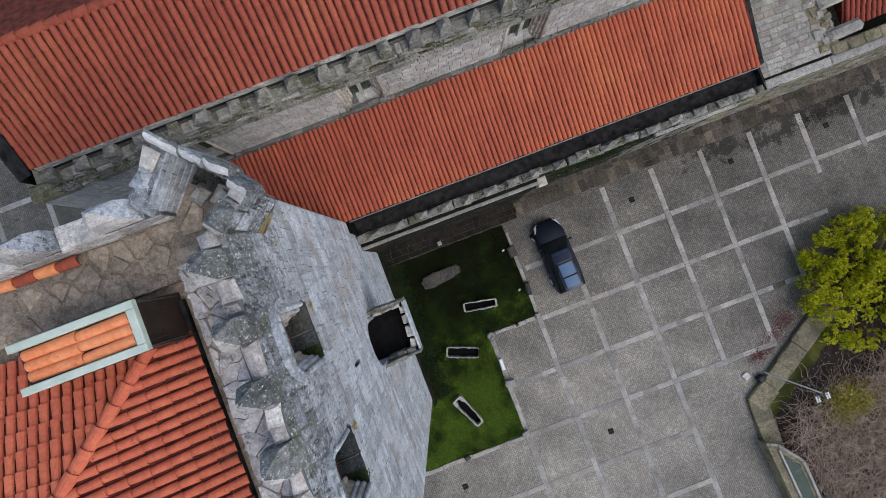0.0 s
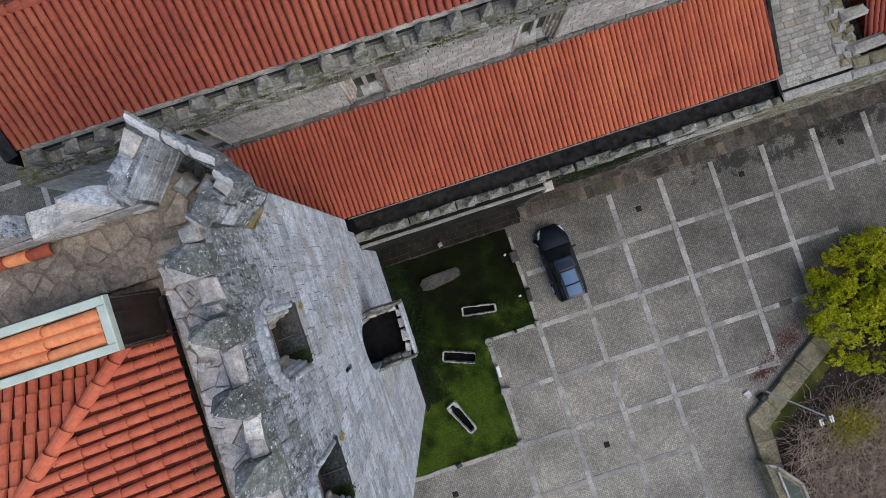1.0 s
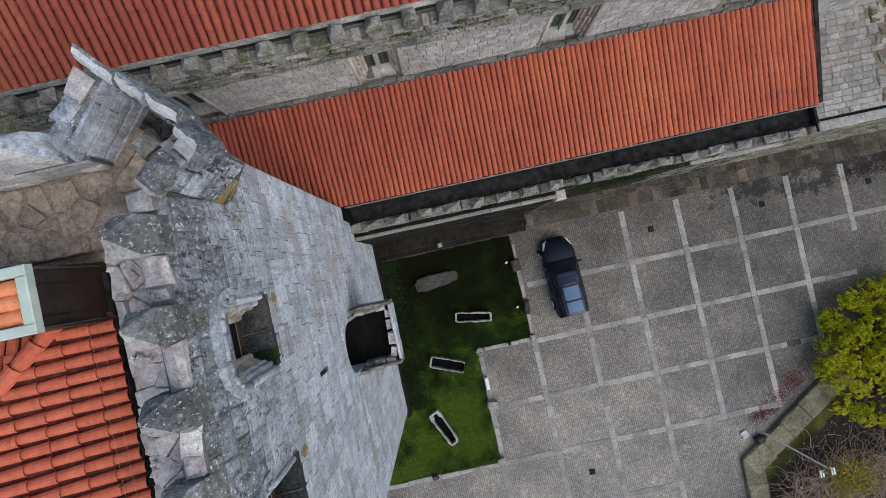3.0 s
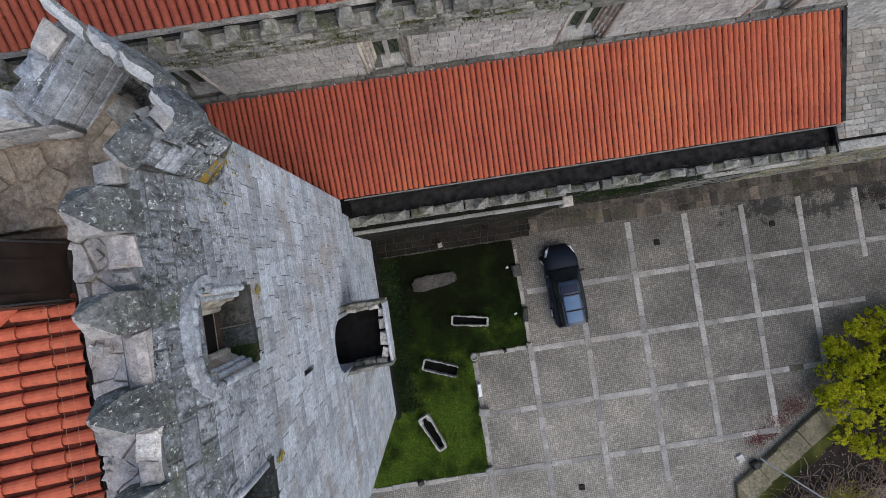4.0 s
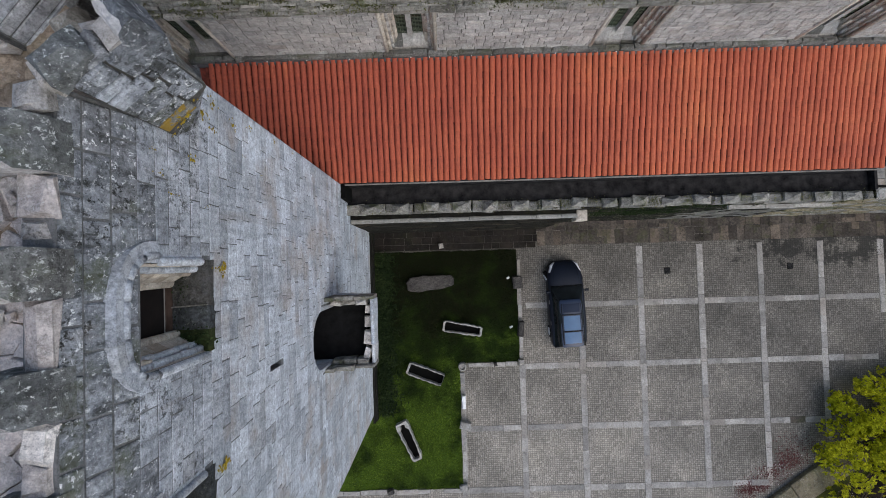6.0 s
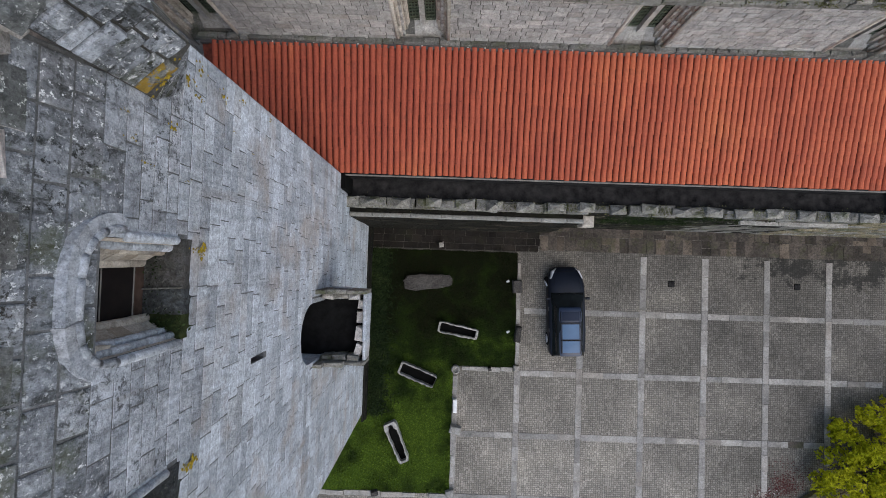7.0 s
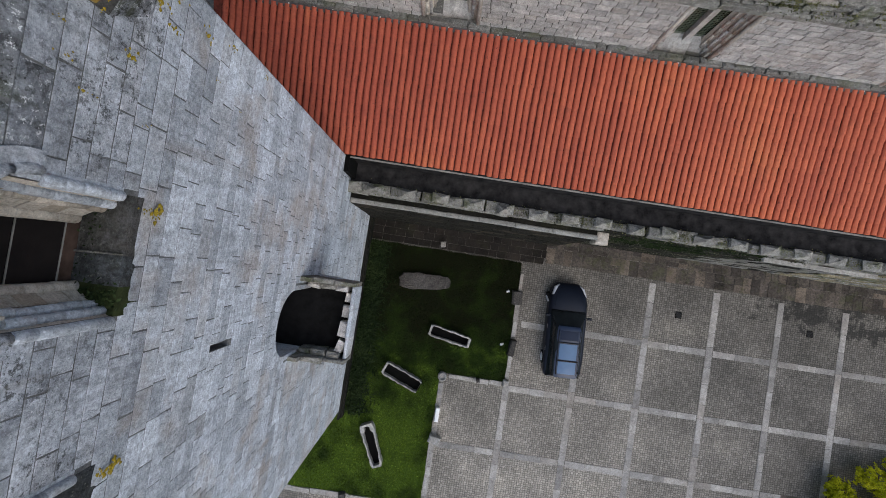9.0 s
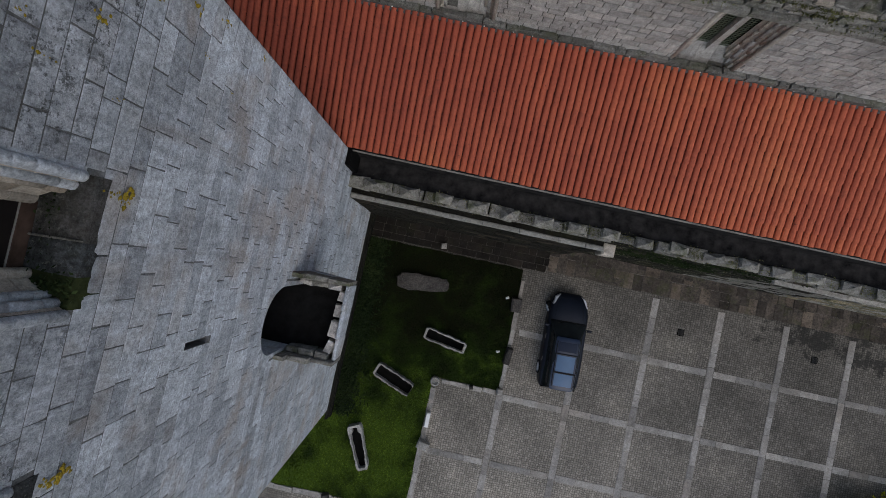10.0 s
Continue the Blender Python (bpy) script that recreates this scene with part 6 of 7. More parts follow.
v = [(AX1 + 0.01, AEY - 0.05, AEZ + 0.05), (AX1 + 0.16, AEY - 0.05, AEZ + 0.05), (AXT + 0.16, NY, ARZ + 0.06), (AXT + 0.01, NY, ARZ + 0.06), (AX1 + 0.01, AEY - 0.05, 6.5), (AX1 + 0.16, AEY - 0.05, 6.5), (AXT + 0.16, NY, 6.5), (AXT + 0.01, NY, 6.5)]
b.add(v, [(0, 1, 2, 3), (1, 5, 6, 2), (0, 4, 5, 1), (3, 7, 4, 0)])
aisle_part("verge", b, M_TAR, "dark verge strip")
b = Build()
v = [(AX0, ARY - 0.08, ARZ + 0.06), (AXT, ARY - 0.08, ARZ + 0.06), (AXT, NY - 0.02, ARZ + 0.1), (AX0, NY - 0.02, ARZ + 0.1), (AX0, ARY - 0.08, ARZ - 0.05), (AXT, ARY - 0.08, ARZ - 0.05)]
b.add(v, [(0, 1, 2, 3), (0, 4, 5, 1)])
aisle_part("flashing", b, M_LEAD, "dark grey flashing along the wall")
for k in range(36):
    b = Build()
    x = AX0 + 0.3 + 0.62 * k + rng.uniform(-0.09, 0.09)
    stone(b, (x, ARY - 0.0 + rng.uniform(-0.02, 0.02), ARZ + 0.09), (rng.uniform(0.02, 0.034), 0.025, 0.03), 0.006)
    aisle_part("flashing_clip", b, M_WHITE)
x = AX0
while x < AXT - 0.1:
    l = min(rng.uniform(0.25, 0.62), AXT - x)
    b = Build()
    stone(b, (x + l / 2, NY - 0.02 + rng.uniform(-0.015, 0.015), ARZ + 0.13), (l - 0.016, 0.16, 0.26 * rng.uniform(0.8, 1.05)), 0.035, 0.025, rng.uniform(-0.02, 0.02), rng)
    aisle_part("footing_stone", b, M_FOOT)
    x += l
ASL = math.hypot(ARY - AEY, ARZ - AEZ)
AISLE_TILES = (aisle_roof, (AX0, AEY - 0.06, AEZ - 0.02), (1, 0, 0), (0, ARY - AEY, ARZ - AEZ), AX1 - AX0, ASL)

# ---- the paved terrace beyond the aisle ----
terrace = thing("terrace", "raised stone-paved terrace with a mossy rubble wall", "terrace", kind="structure")
b = Build()
b.add([(x, y, z) for z in (0, 6.42) for x, y in ((GX1 + 0.11, 2.3), (18.2, 2.3), (18.2, 12), (13.8, 12), (AXT + 0.18, 6.38), (AX1 + 0.17, 3.01), (GX1 + 0.11, 3.01))], [(7, 8, 9, 10, 11, 12, 13)] + [(k, (k + 1) % 7, 7 + (k + 1) % 7, 7 + k) for k in range(7)])
part("terrace_base", b, M_FLAG_SHADED, terrace)
b = Build()
box(b, GX1 + 0.11, 34, 1.9, 2.3, 0, 6.5)
box(b, AX1 + 0.02, GX1 + 0.1, 1.9, 2.19, 0, 6.4)
terrace_wall = part("terrace_wall", b, M_DARKWALL, terrace)
TERRACE_STONES = courses(AX1 + 0.05, 30.0, 0.0, 6.45, (0.25, 0.4), (0.3, 0.8), rng)
spots = []
y = 2.37
while y < 8:
    d = rng.uniform(0.22, 0.28)
    x = (GX1 + 0.12 if y < 3.0 else AX1 + 0.19 - (y - 2.9) * 0.15) + rng.uniform(0, 0.05)
    while x < 18.1:
        l = rng.uniform(0.32, 0.55)
        spots.append((x + l / 2, y + d / 2, l, d, rng.uniform(-0.015, 0.015)))
        x += l
    y += d
lay_slabs(terrace, spots, "paver", M_TERR, 6.5, 0.1, 0.014, rng, 300)
x = GX1 + 0.1
while x < 30:
    l = rng.uniform(2.2, 4.0)
    b = Build()
    stone(b, (x + l / 2, 2.07, 6.53), (l - 0.012, 0.34, 0.08), 0.03, 0.03, 0, rng)
    part("coping_stone", b, M_TOMB, terrace)
    x += l
for k in range(70):
    y = 2.6 + rng.uniform(0, 6)
    b = Build()
    stone(b, (18.55 + rng.uniform(-0.4, 0.4), y, 6.48 + rng.uniform(-0.02, 0.03)), (rng.uniform(0.25, 0.5), rng.uniform(0.2, 0.42), 0.12), 0.04, 0.03, rng.uniform(-0.3, 0.3), rng)
    part("rubble_stone", b, M_TERR if k % 3 else M_GARDEN, terrace)
b = Build()
box(b, 18.12, 19.0, 2.5, 12, 0, 6.5)
part("rubble_wall", b, M_GARDEN, terrace)
b = Build()
box(b, 19.0, 19.85, 2.5, 12, 0, 5.6)
part("moss_bed", b, M_GARDEN, terrace)
for k in range(10):
    b = Build()
    stone(b, (18.9 + 0.75 * k, 2.48, 6.5), (0.73, 0.5, 0.14), 0.05, 0.03, 0, rng)
    part("mossy_coping", b, M_GARDEN, terrace)
for x, y, l in ((19.35, 3.1, 1.5), (19.2, 4.5, 1.1)):
    b = Build()
    stone(b, (x, y, 6.55), (l, 0.5, 0.26), 0.09, 0.05, 0.06, rng)
    tagged(part("stone_block", b, M_TERR), "pale lichened granite block with a rounded end on the wall", "stone block")
side_house = thing("side_house", "low red-tiled house beyond the terrace", "house", at=(23, 6, 0))
S0 = Matrix.Translation((-23, -6, 0))
b = Build()
box(b, 19.9, 30, 3.4, 12, 0, 6.0)
o = part("wall", b, M_MOSSY, side_house)
o.matrix_parent_inverse = S0
b = Build()
b.add([(19.8, 3.3, 6.0), (30, 3.3, 6.0), (30, 8, 8.2), (19.8, 8, 8.2), (19.8, 12, 6.0), (30, 12, 6.0)], [(0, 1, 2, 3), (3, 2, 5, 4), (0, 3, 4)])
side_roof = part("roof", b, M_PAN, side_house)
side_roof.matrix_parent_inverse = S0
tiled(side_roof, (19.8, 3.27, 6.03), (1, 0, 0), (0, 4.7, 2.2), 6.0, 5.1, 0.25, 0.36, M_TILE_OLD, rng, 60, near=lambda u, s: u + s)


# ---- things on the lawn ----
def coffin(name, centre, length, w0, w1, turn, label, head=False, broken=False, h=0.42):
    """A stone coffin: a tapering trough, open above. Its wide end lies at -x."""
    ob = thing(name, label, "stone coffin", "stone coffins on the lawn", at=(centre[0], centre[1], 0.03))
    ob.rotation_euler = (0, 0, turn)
    r = random.Random(int(length * 1000))
    n = 14
    outer, inner = [], []
    for k in range(n + 1):
        t = k / n
        w = w0 + (w1 - w0) * t
        wall = 0.075
        if head:
            if t < 0.2:
                iw = 0.12 if 0.04 < t else 0.07
            else:
                iw = (w / 2 - wall) * (1 if t < 0.96 else 0.8)
        else:
            iw = w / 2 - wall
        outer.append((length * (t - 0.5), (w / 2 + r.uniform(-0.025, 0.02)) * (1 if 0 < k < n else 0.82)))
        inner.append((max(-length / 2 + 0.1, min(length / 2 - (0.1 if not broken else -0.02), length * (t - 0.5))), max(0.05, (iw + r.uniform(-0.02, 0.02)) * (1 if 0 < k < n else 0.8))))
    lo = [(x, -y) for x, y in outer] + [(x, y) for x, y in reversed(outer)]
    li = [(x, -y) for x, y in inner] + [(x, y) for x, y in reversed(inner)]
    m = len(lo)
    b = Build()
    v = [(x * 0.99, y * 0.96, 0) for x, y in lo] + [(x, y, h - 0.03 + r.uniform(-0.01, 0.01)) for x, y in lo] + [(x * 0.992, y * 0.97, h + r.uniform(-0.012, 0.012)) for x, y in lo] \
        + [(x, y, h - 0.005 + r.uniform(-0.012, 0.006)) for x, y in li] + [(x, y * 0.94, 0.1) for x, y in li]
    f = []
    for ring in range(4):
        for k in range(m):
            j = (k + 1) % m
            if broken and ring >= 1 and k == n:
                continue
            f.append((ring * m + k, ring * m + j, (ring + 1) * m + j, (ring + 1) * m + k))
    b.add(v, f)
    part("trough", b, M_TOMB, ob)
    # the shade inside the trough is put into the bed's near-black colour
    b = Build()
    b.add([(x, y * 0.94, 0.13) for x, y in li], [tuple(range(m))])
    part("hollow_bed", b, M_DARK, ob, "bed of the hollow, its shade painted near-black")
    return ob


coffin("stone_coffin", (0.77, -3.16), 1.9, 0.56, 0.48, radians(-10.5), "pale granite coffin trough, open and dark inside, on the grass")
coffin("stone_coffin", (-1.08, -5.27), 1.8, 0.62, 0.64, radians(-21.5), "pale granite coffin trough with a broken foot end", broken=True)
coffin("stone_coffin", (-1.92, -8.45), 1.95, 0.68, 0.48, radians(-66), "granite coffin with a body-shaped hollow and round head niche", head=True)

b = Build()
r5 = random.Random(5)
v = []
rough_line = [(-1.13, -0.3), (-1.16, 0.1), (-1.0, 0.33), (-0.3, 0.36), (0.5, 0.33), (1.02, 0.26), (1.16, 0.1), (1.12, -0.2), (0.7, -0.34), (-0.2, -0.37), (-0.8, -0.4)]
outline = []
for p, q in zip(rough_line, rough_line[1:] + rough_line[:1]):
    for t in (0.0, 0.33, 0.67):
        outline.append((p[0] + (q[0] - p[0]) * t + r5.uniform(-0.03, 0.03), p[1] + (q[1] - p[1]) * t + r5.uniform(-0.03, 0.03)))
for z, k in ((-0.02, 0.98), (0.2, 1.0), (0.28, 0.95), (0.3, 0.6)):
    v += [(x * k, y * k, z + r5.uniform(-0.025, 0.025)) for x, y in outline]
m = len(outline)
f = [(q * m + (k + 1) % m, q * m + k, (q + 1) * m + k, (q + 1) * m + (k + 1) % m) for q in range(3) for k in range(m)] + [tuple(3 * m + k for k in range(m))[::-1]]
b.add(v, f)
old_slab = tagged(part("carved_slab", b, M_OLD), "dark weathered granite grave slab lying on the lawn", "grave slab")
old_slab.matrix_basis = pose(-0.72, -0.9, 0.04, 0, 0, 4)


def post(name, x, y, radius, height, label, cat, material, sides=14, hollow=0.0):
    b = Build()
    rings = [(radius * 1.04, 0), (radius, 0.05), (radius, height - 0.03), (radius - 0.03, height)]
    if hollow:
        rings += [(hollow, height), (hollow * 0.95, height - 0.08)]
    v = [(rr * math.cos(2 * math.pi * k / sides), rr * math.sin(2 * math.pi * k / sides), z) for rr, z in rings for k in range(sides)]
    f = [(q * sides + k, q * sides + (k + 1) % sides, (q + 1) * sides + (k + 1) % sides, (q + 1) * sides + k) for q in range(len(rings) - 1) for k in range(sides)]
    f.append(tuple((len(rings) - 1) * sides + k for k in range(sides)))
    b.add(v, f)
    ob = tagged(part(name, b, material), label, cat)
    ob.location = (x, y, 0.01)
    return ob


post("column_drum", 0.72, -5.0, 0.2, 0.34, "round granite column drum standing at the lawn's corner", "column drum", M_TOMB, hollow=0.13)


def lump(name, x, y, size, turn, label, cat, material, seed, z=0.01):
    b = Build()
    stone(b, (0, 0, size[2] / 2), size, min(size) * 0.16, min(size) * 0.07, 0, random.Random(seed))
    ob = tagged(part(name, b, material), label, cat)
    ob.matrix_basis = pose(x, y, z, 0, 0, turn)
    return ob


lump("stone_block", -0.14, 0.86, (0.22, 0.24, 0.3), 8, "small squared granite block at the edge of the flagstones", "stone block", M_TERR, 3)
lump("stone_block", 3.58, -4.86, (0.26, 0.25, 0.28), 4, "pale squared granite block at the kerb's corner", "stone block", M_TERR, 4)
lump("stone_block", 0.74, -6.72, (0.17, 0.62, 0.26), 1, "narrow whitish stone block on edge beside the lawn", "stone block", M_WHITE, 5)
lump("stone_block", 0.78, -7.8, (0.5, 0.34, 0.42), -12, "rough granite lump at the lawn's edge", "stone block", M_TOMB, 6)
lump("stone_block", 3.52, -1.0, (0.42, 0.6, 0.3), 3, "brown squared stone by the lawn's edge", "stone block", M_OLD, 7)
lump("stone_block", 3.6, -3.25, (0.24, 0.72, 0.45), -6, "upright brown granite slab at the lawn's edge", "stone block", M_OLD, 8)
lump("stone_block", 2.32, -4.93, (0.16, 0.16, 0.3), 10, "small dark stone post in the kerb", "stone post", M_OLD, 9)
lump("stone_block", 0.62, -10.8, (0.4, 0.3, 0.25), 15, "rough stone at the lawn's corner", "stone block", M_TOMB, 10)
lump("stone_block", -2.9, -10.9, (0.3, 0.22, 0.3), 10, "small dark stone in the kerb", "stone block", M_OLD, 12)


def spot_lamp(x, y, turn):
    ob = thing("ground_spotlight", "small white spotlight on a stake in the grass", "spotlight", "spotlights in the lawn", at=(x, y, 0.04))
    ob.rotation_euler = (0, 0, radians(turn))
    b = Build()
    tube(b, [(0, 0, 0), (0, 0, 0.16)], 0.015, 6)
    part("stake", b, M_METAL, ob)
    b = Build()
    tube(b, [(-0.05, 0, 0.16), (0.07, 0, 0.22)], [0.045, 0.06], 10)
    part("head", b, M_WHITE, ob)
    return ob


spot_lamp(3.05, -0.78, 30)
spot_lamp(3.15, -3.15, 200)

# leafy bed along the tower's foot
rng = random.Random(55)
bed = thing("border_plants", "dark strap-leaved plants along the tower's foot", "plants", kind="stuff")
b = Build()
for _ in range(3600):
    y = rng.uniform(-7.2, 0.5)
    x = -3.42 + abs(rng.gauss(0, 0.42)) + (0.1 if y < -6 else 0)
    a, l = rng.uniform(0, 6.28), rng.uniform(0.14, 0.34)
    dx, dy, w = math.cos(a) * l, math.sin(a) * l, 0.018
    h = rng.uniform(0.1, 0.32)
    b.add([(x - w * math.sin(a), y + w * math.cos(a), 0.05), (x + w * math.sin(a), y - w * math.cos(a), 0.05), (x + dx * 0.6 + w * math.sin(a), y + dy * 0.6 - w * math.cos(a), h),
           (x + dx * 0.6 - w * math.sin(a), y + dy * 0.6 + w * math.cos(a), h), (x + dx, y + dy, h * 0.75)], [(0, 1, 2, 3), (3, 2, 4)])
part("leaves", b, M_BED, bed)

# drains and covers
for x, y in ((10.9, -0.66), (16.9, -0.6), (22.65, -0.6), (5.14, -12.4), (-3.6, -12.41), (18.45, -8.2)):
    ob = thing("drain_cover", "square dark iron drain grating in the setts", "drain cover", "drain covers", at=(x, y, 0))
    b = Build()
    for k in range(6):
        box(b, -0.12, 0.12, -0.115 + 0.042 * k, -0.095 + 0.042 * k, -0.02, 0.02)
    part("grating", b, M_IRON, ob)
    b = Build()
    box(b, -0.15, 0.15, -0.15, 0.15, -0.03, 0.008)
    part("frame", b, M_DARK, ob)


# ---- the parked car ----
def section_car(stations, n=10):
    """A skin over stations along y: each a half width, a lower and an upper height and a crown."""
    b = Build()
    for y, w, z0, z1, crown in stations:
        row = []
        for k in range(n + 1):
            t = -1 + 2 * k / n
            x = w * math.copysign(abs(t) ** 0.85, t)
            z = z1 - crown * abs(t) ** 2.4
            row.append((x, y, z))
        row = [(-w * 1.0, y, z0), (-w * 1.02, y, (z0 + z1 - crown) / 2)] + row + [(w * 1.02, y, (z0 + z1 - crown) / 2), (w, y, z0)]
        b.v.extend(row)
    m = n + 5
    for q in range(len(stations) - 1):
        for k in range(m - 1):
            b.f.append((q * m + k, q * m + k + 1, (q + 1) * m + k + 1, (q + 1) * m + k))
    b.f.append(tuple(range(m))[::-1])
    b.f.append(tuple((len(stations) - 1) * m + k for k in range(m)))
    return b


car = thing("car", "dark navy estate car with the sky's blue painted on its roof, parked on the setts", "car", at=(5.74, -2.06, 0))
car.scale = (0.94, 1.0, 1.0)
car.rotation_euler = (0, 0, radians(2.4))
body = section_car([(-2.08, 0.6, 0.35, 0.62, 0.05), (-2.02, 0.76, 0.25, 0.82, 0.06), (-1.8, 0.83, 0.22, 0.92, 0.07), (-1.0, 0.87, 0.2, 0.95, 0.07), (0.3, 0.87, 0.2, 0.93, 0.07),
                    (0.75, 0.865, 0.2, 0.94, 0.09), (1.2, 0.85, 0.2, 0.9, 0.1), (1.65, 0.8, 0.22, 0.8, 0.12), (1.92, 0.68, 0.25, 0.68, 0.12), (2.06, 0.48, 0.3, 0.55, 0.08)])
part("body", body, M_PAINT, car, smooth=True)
cabin = section_car([(-2.0, 0.5, 0.85, 0.93, 0.03), (-1.88, 0.56, 0.85, 1.32, 0.06), (-1.7, 0.57, 0.85, 1.41, 0.05), (-0.6, 0.59, 0.85, 1.45, 0.05), (0.1, 0.585, 0.85, 1.42, 0.06), (0.25, 0.6, 0.85, 1.35, 0.07), (0.75, 0.68, 0.85, 1.02, 0.08), (0.88, 0.7, 0.85, 0.94, 0.06)])
for k, p in enumerate(cabin.v):
    x, y, z = p
    if z < 1.0:
        cabin.v[k] = (math.copysign(0.78, x) if abs(x) > 0.4 else x, y, z)
part("glasshouse", cabin, M_GLASS, car, "dark tinted windows and windscreen", True)


def roof_z(x, y):
    return (1.475 if y > -1.5 else 1.475 - 0.05 * (-1.5 - y)) - 0.06 * max(0.0, y + 0.1) - 0.035 * (x / 0.5) ** 2


def roof_sheet(b, x0, x1, y0, y1, lift, n=6):
    v = [(x0 + (x1 - x0) * k / n, y, roof_z(x0 + (x1 - x0) * k / n, y) + lift) for y in (y0, (2 * y0 + y1) / 3, (y0 + 2 * y1) / 3, y1) for k in range(n + 1)]
    b.add(v, [(q * (n + 1) + k, q * (n + 1) + k + 1, (q + 1) * (n + 1) + k + 1, (q + 1) * (n + 1) + k) for q in range(3) for k in range(n)])


b = Build()
v = []
for y, w, drop in ((-1.94, 0.47, 0.06), (-1.86, 0.52, 0.02), (-1.4, 0.545, 0), (-0.6, 0.55, 0), (0.0, 0.54, 0), (0.18, 0.52, 0.012), (0.25, 0.48, 0.04)):
    for k in range(11):
        t = -1 + k / 5
        v.append((w * t, y, roof_z(w * t, y) - 0.012 - drop - 0.025 * abs(t) ** 6))
b.add(v, [(q * 11 + k, q * 11 + k + 1, q * 11 + 12 + k, q * 11 + 11 + k) for q in range(6) for k in range(10)])
# roof paint bluer than the body: reflected sky is in the colour
part("roof", b, plain_material("car_roof_paint", (0.01, 0.018, 0.04), (0.014, 0.024, 0.05), 1.5, 0.3, relief=0), car, "glossy navy roof", True)
for y0, y1, mt, lab in ((-0.33, 0.06, M_SUNROOF, "dark navy sunroof"), (-1.16, -0.5, M_ROOFGLASS, "roof panel with the sky's blue painted in"), (-1.76, -1.25, M_ROOFGLASS, "roof panel with the sky's blue painted in")):
    b = Build()
    roof_sheet(b, -0.4, 0.4, y0, y1, 0.003)
    part("roof_panel", b, mt, car, lab, True)
for y in (-0.435, -1.205):
    b = Build()
    tube(b, [(-0.5, y, 1.475), (-0.3, y, 1.5), (0.3, y, 1.5), (0.5, y, 1.475)], 0.02, 6)
    part("crossbar", b, M_RUBBER, car, "dark roof crossbar")
for s in (-1, 1):
    b = Build()
    tube(b, [(s * 0.45, -1.8, 1.43), (s * 0.475, -1.65, 1.48), (s * 0.485, -0.8, 1.495), (s * 0.475, -0.05, 1.47), (s * 0.46, 0.08, 1.435)], 0.017, 6)
    part("roof_rail", b, M_RUBBER, car, "dark roof rail")
    for y, steer in ((-1.3, 0.0), (1.3, 0.42)):
        c, e = math.cos(steer), math.sin(steer)
        cx = s * 0.79
        b = Build()
        tube(b, [(cx - s * 0.1 * c, y - s * 0.1 * e, 0.31), (cx - s * 0.07 * c, y - s * 0.07 * e, 0.31), (cx + s * 0.08 * c, y + s * 0.08 * e, 0.31), (cx + s * 0.11 * c, y + s * 0.11 * e, 0.31)], [0.28, 0.31, 0.31, 0.28], 20)
        wheel = part("wheel", b, M_RUBBER, car)
        b = Build()
        tube(b, [(cx + s * 0.1 * c, y + s * 0.1 * e, 0.31), (cx + s * 0.122 * c, y + s * 0.122 * e, 0.31)], [0.2, 0.19], 14)
        part("rim", b, M_LAMP, wheel, "pale alloy rim")
    b = Build()
    stone(b, (s * 0.97, 0.62, 0.98), (0.2, 0.11, 0.13), 0.03, 0.0)
    tube(b, [(s * 0.84, 0.64, 0.94), (s * 0.92, 0.63, 0.96)], 0.025, 6)
    part("mirror", b, M_PAINT, car)
    for y in (0.12, -0.85):
        b = Build()
        stone(b, (s * 0.885, y, 0.8), (0.03, 0.18, 0.03), 0.008, 0.0)
        part("door_handle", b, M_METAL, car, "metal door handle")
    b = Build()
    v = [(s * 0.46, 1.99, 0.66), (s * 0.68, 1.86, 0.7), (s * 0.8, 1.52, 0.79), (s * 0.74, 1.54, 0.83), (s * 0.56, 1.88, 0.73)]
    v = [(x, y, z + 0.035) for x, y, z in v] + [(x * 1.02, y + 0.02, z - 0.1) for x, y, z in v]
    b.add(v, [(0, 1, 2, 3, 4), (0, 5, 6, 1), (1, 6, 7, 2), (2, 7, 8, 3), (3, 8, 9, 4), (4, 9, 5, 0)])
    part("headlight", b, M_LAMP, car, "clear headlight")
    b = Build()
    stone(b, (s * 0.68, -1.93, 0.78), (0.14, 0.12, 0.24), 0.03, 0.0)
    part("tail_light", b, M_RED, car, "red tail light")
    b = Build()
    tube(b, [(s * 0.05, 0.9, 0.965), (s * 0.3, 0.86, 0.985), (s * 0.56, 0.72, 1.0)], 0.009, 5)
    part("wiper", b, M_RUBBER, car)
b = Build()
stone(b, (0, -2.03, 0.42), (1.3, 0.12, 0.2), 0.04, 0.0)
part("bumper", b, M_RUBBER, car)
for pts in ([(-0.66, 0.95, 0.955), (-0.6, 1.5, 0.86), (-0.42, 1.85, 0.73), (0.42, 1.85, 0.73), (0.6, 1.5, 0.86), (0.66, 0.95, 0.955)],):
    b = Build()
    tube(b, pts, 0.006, 4)
    part("bonnet_seam", b, M_RUBBER, car)


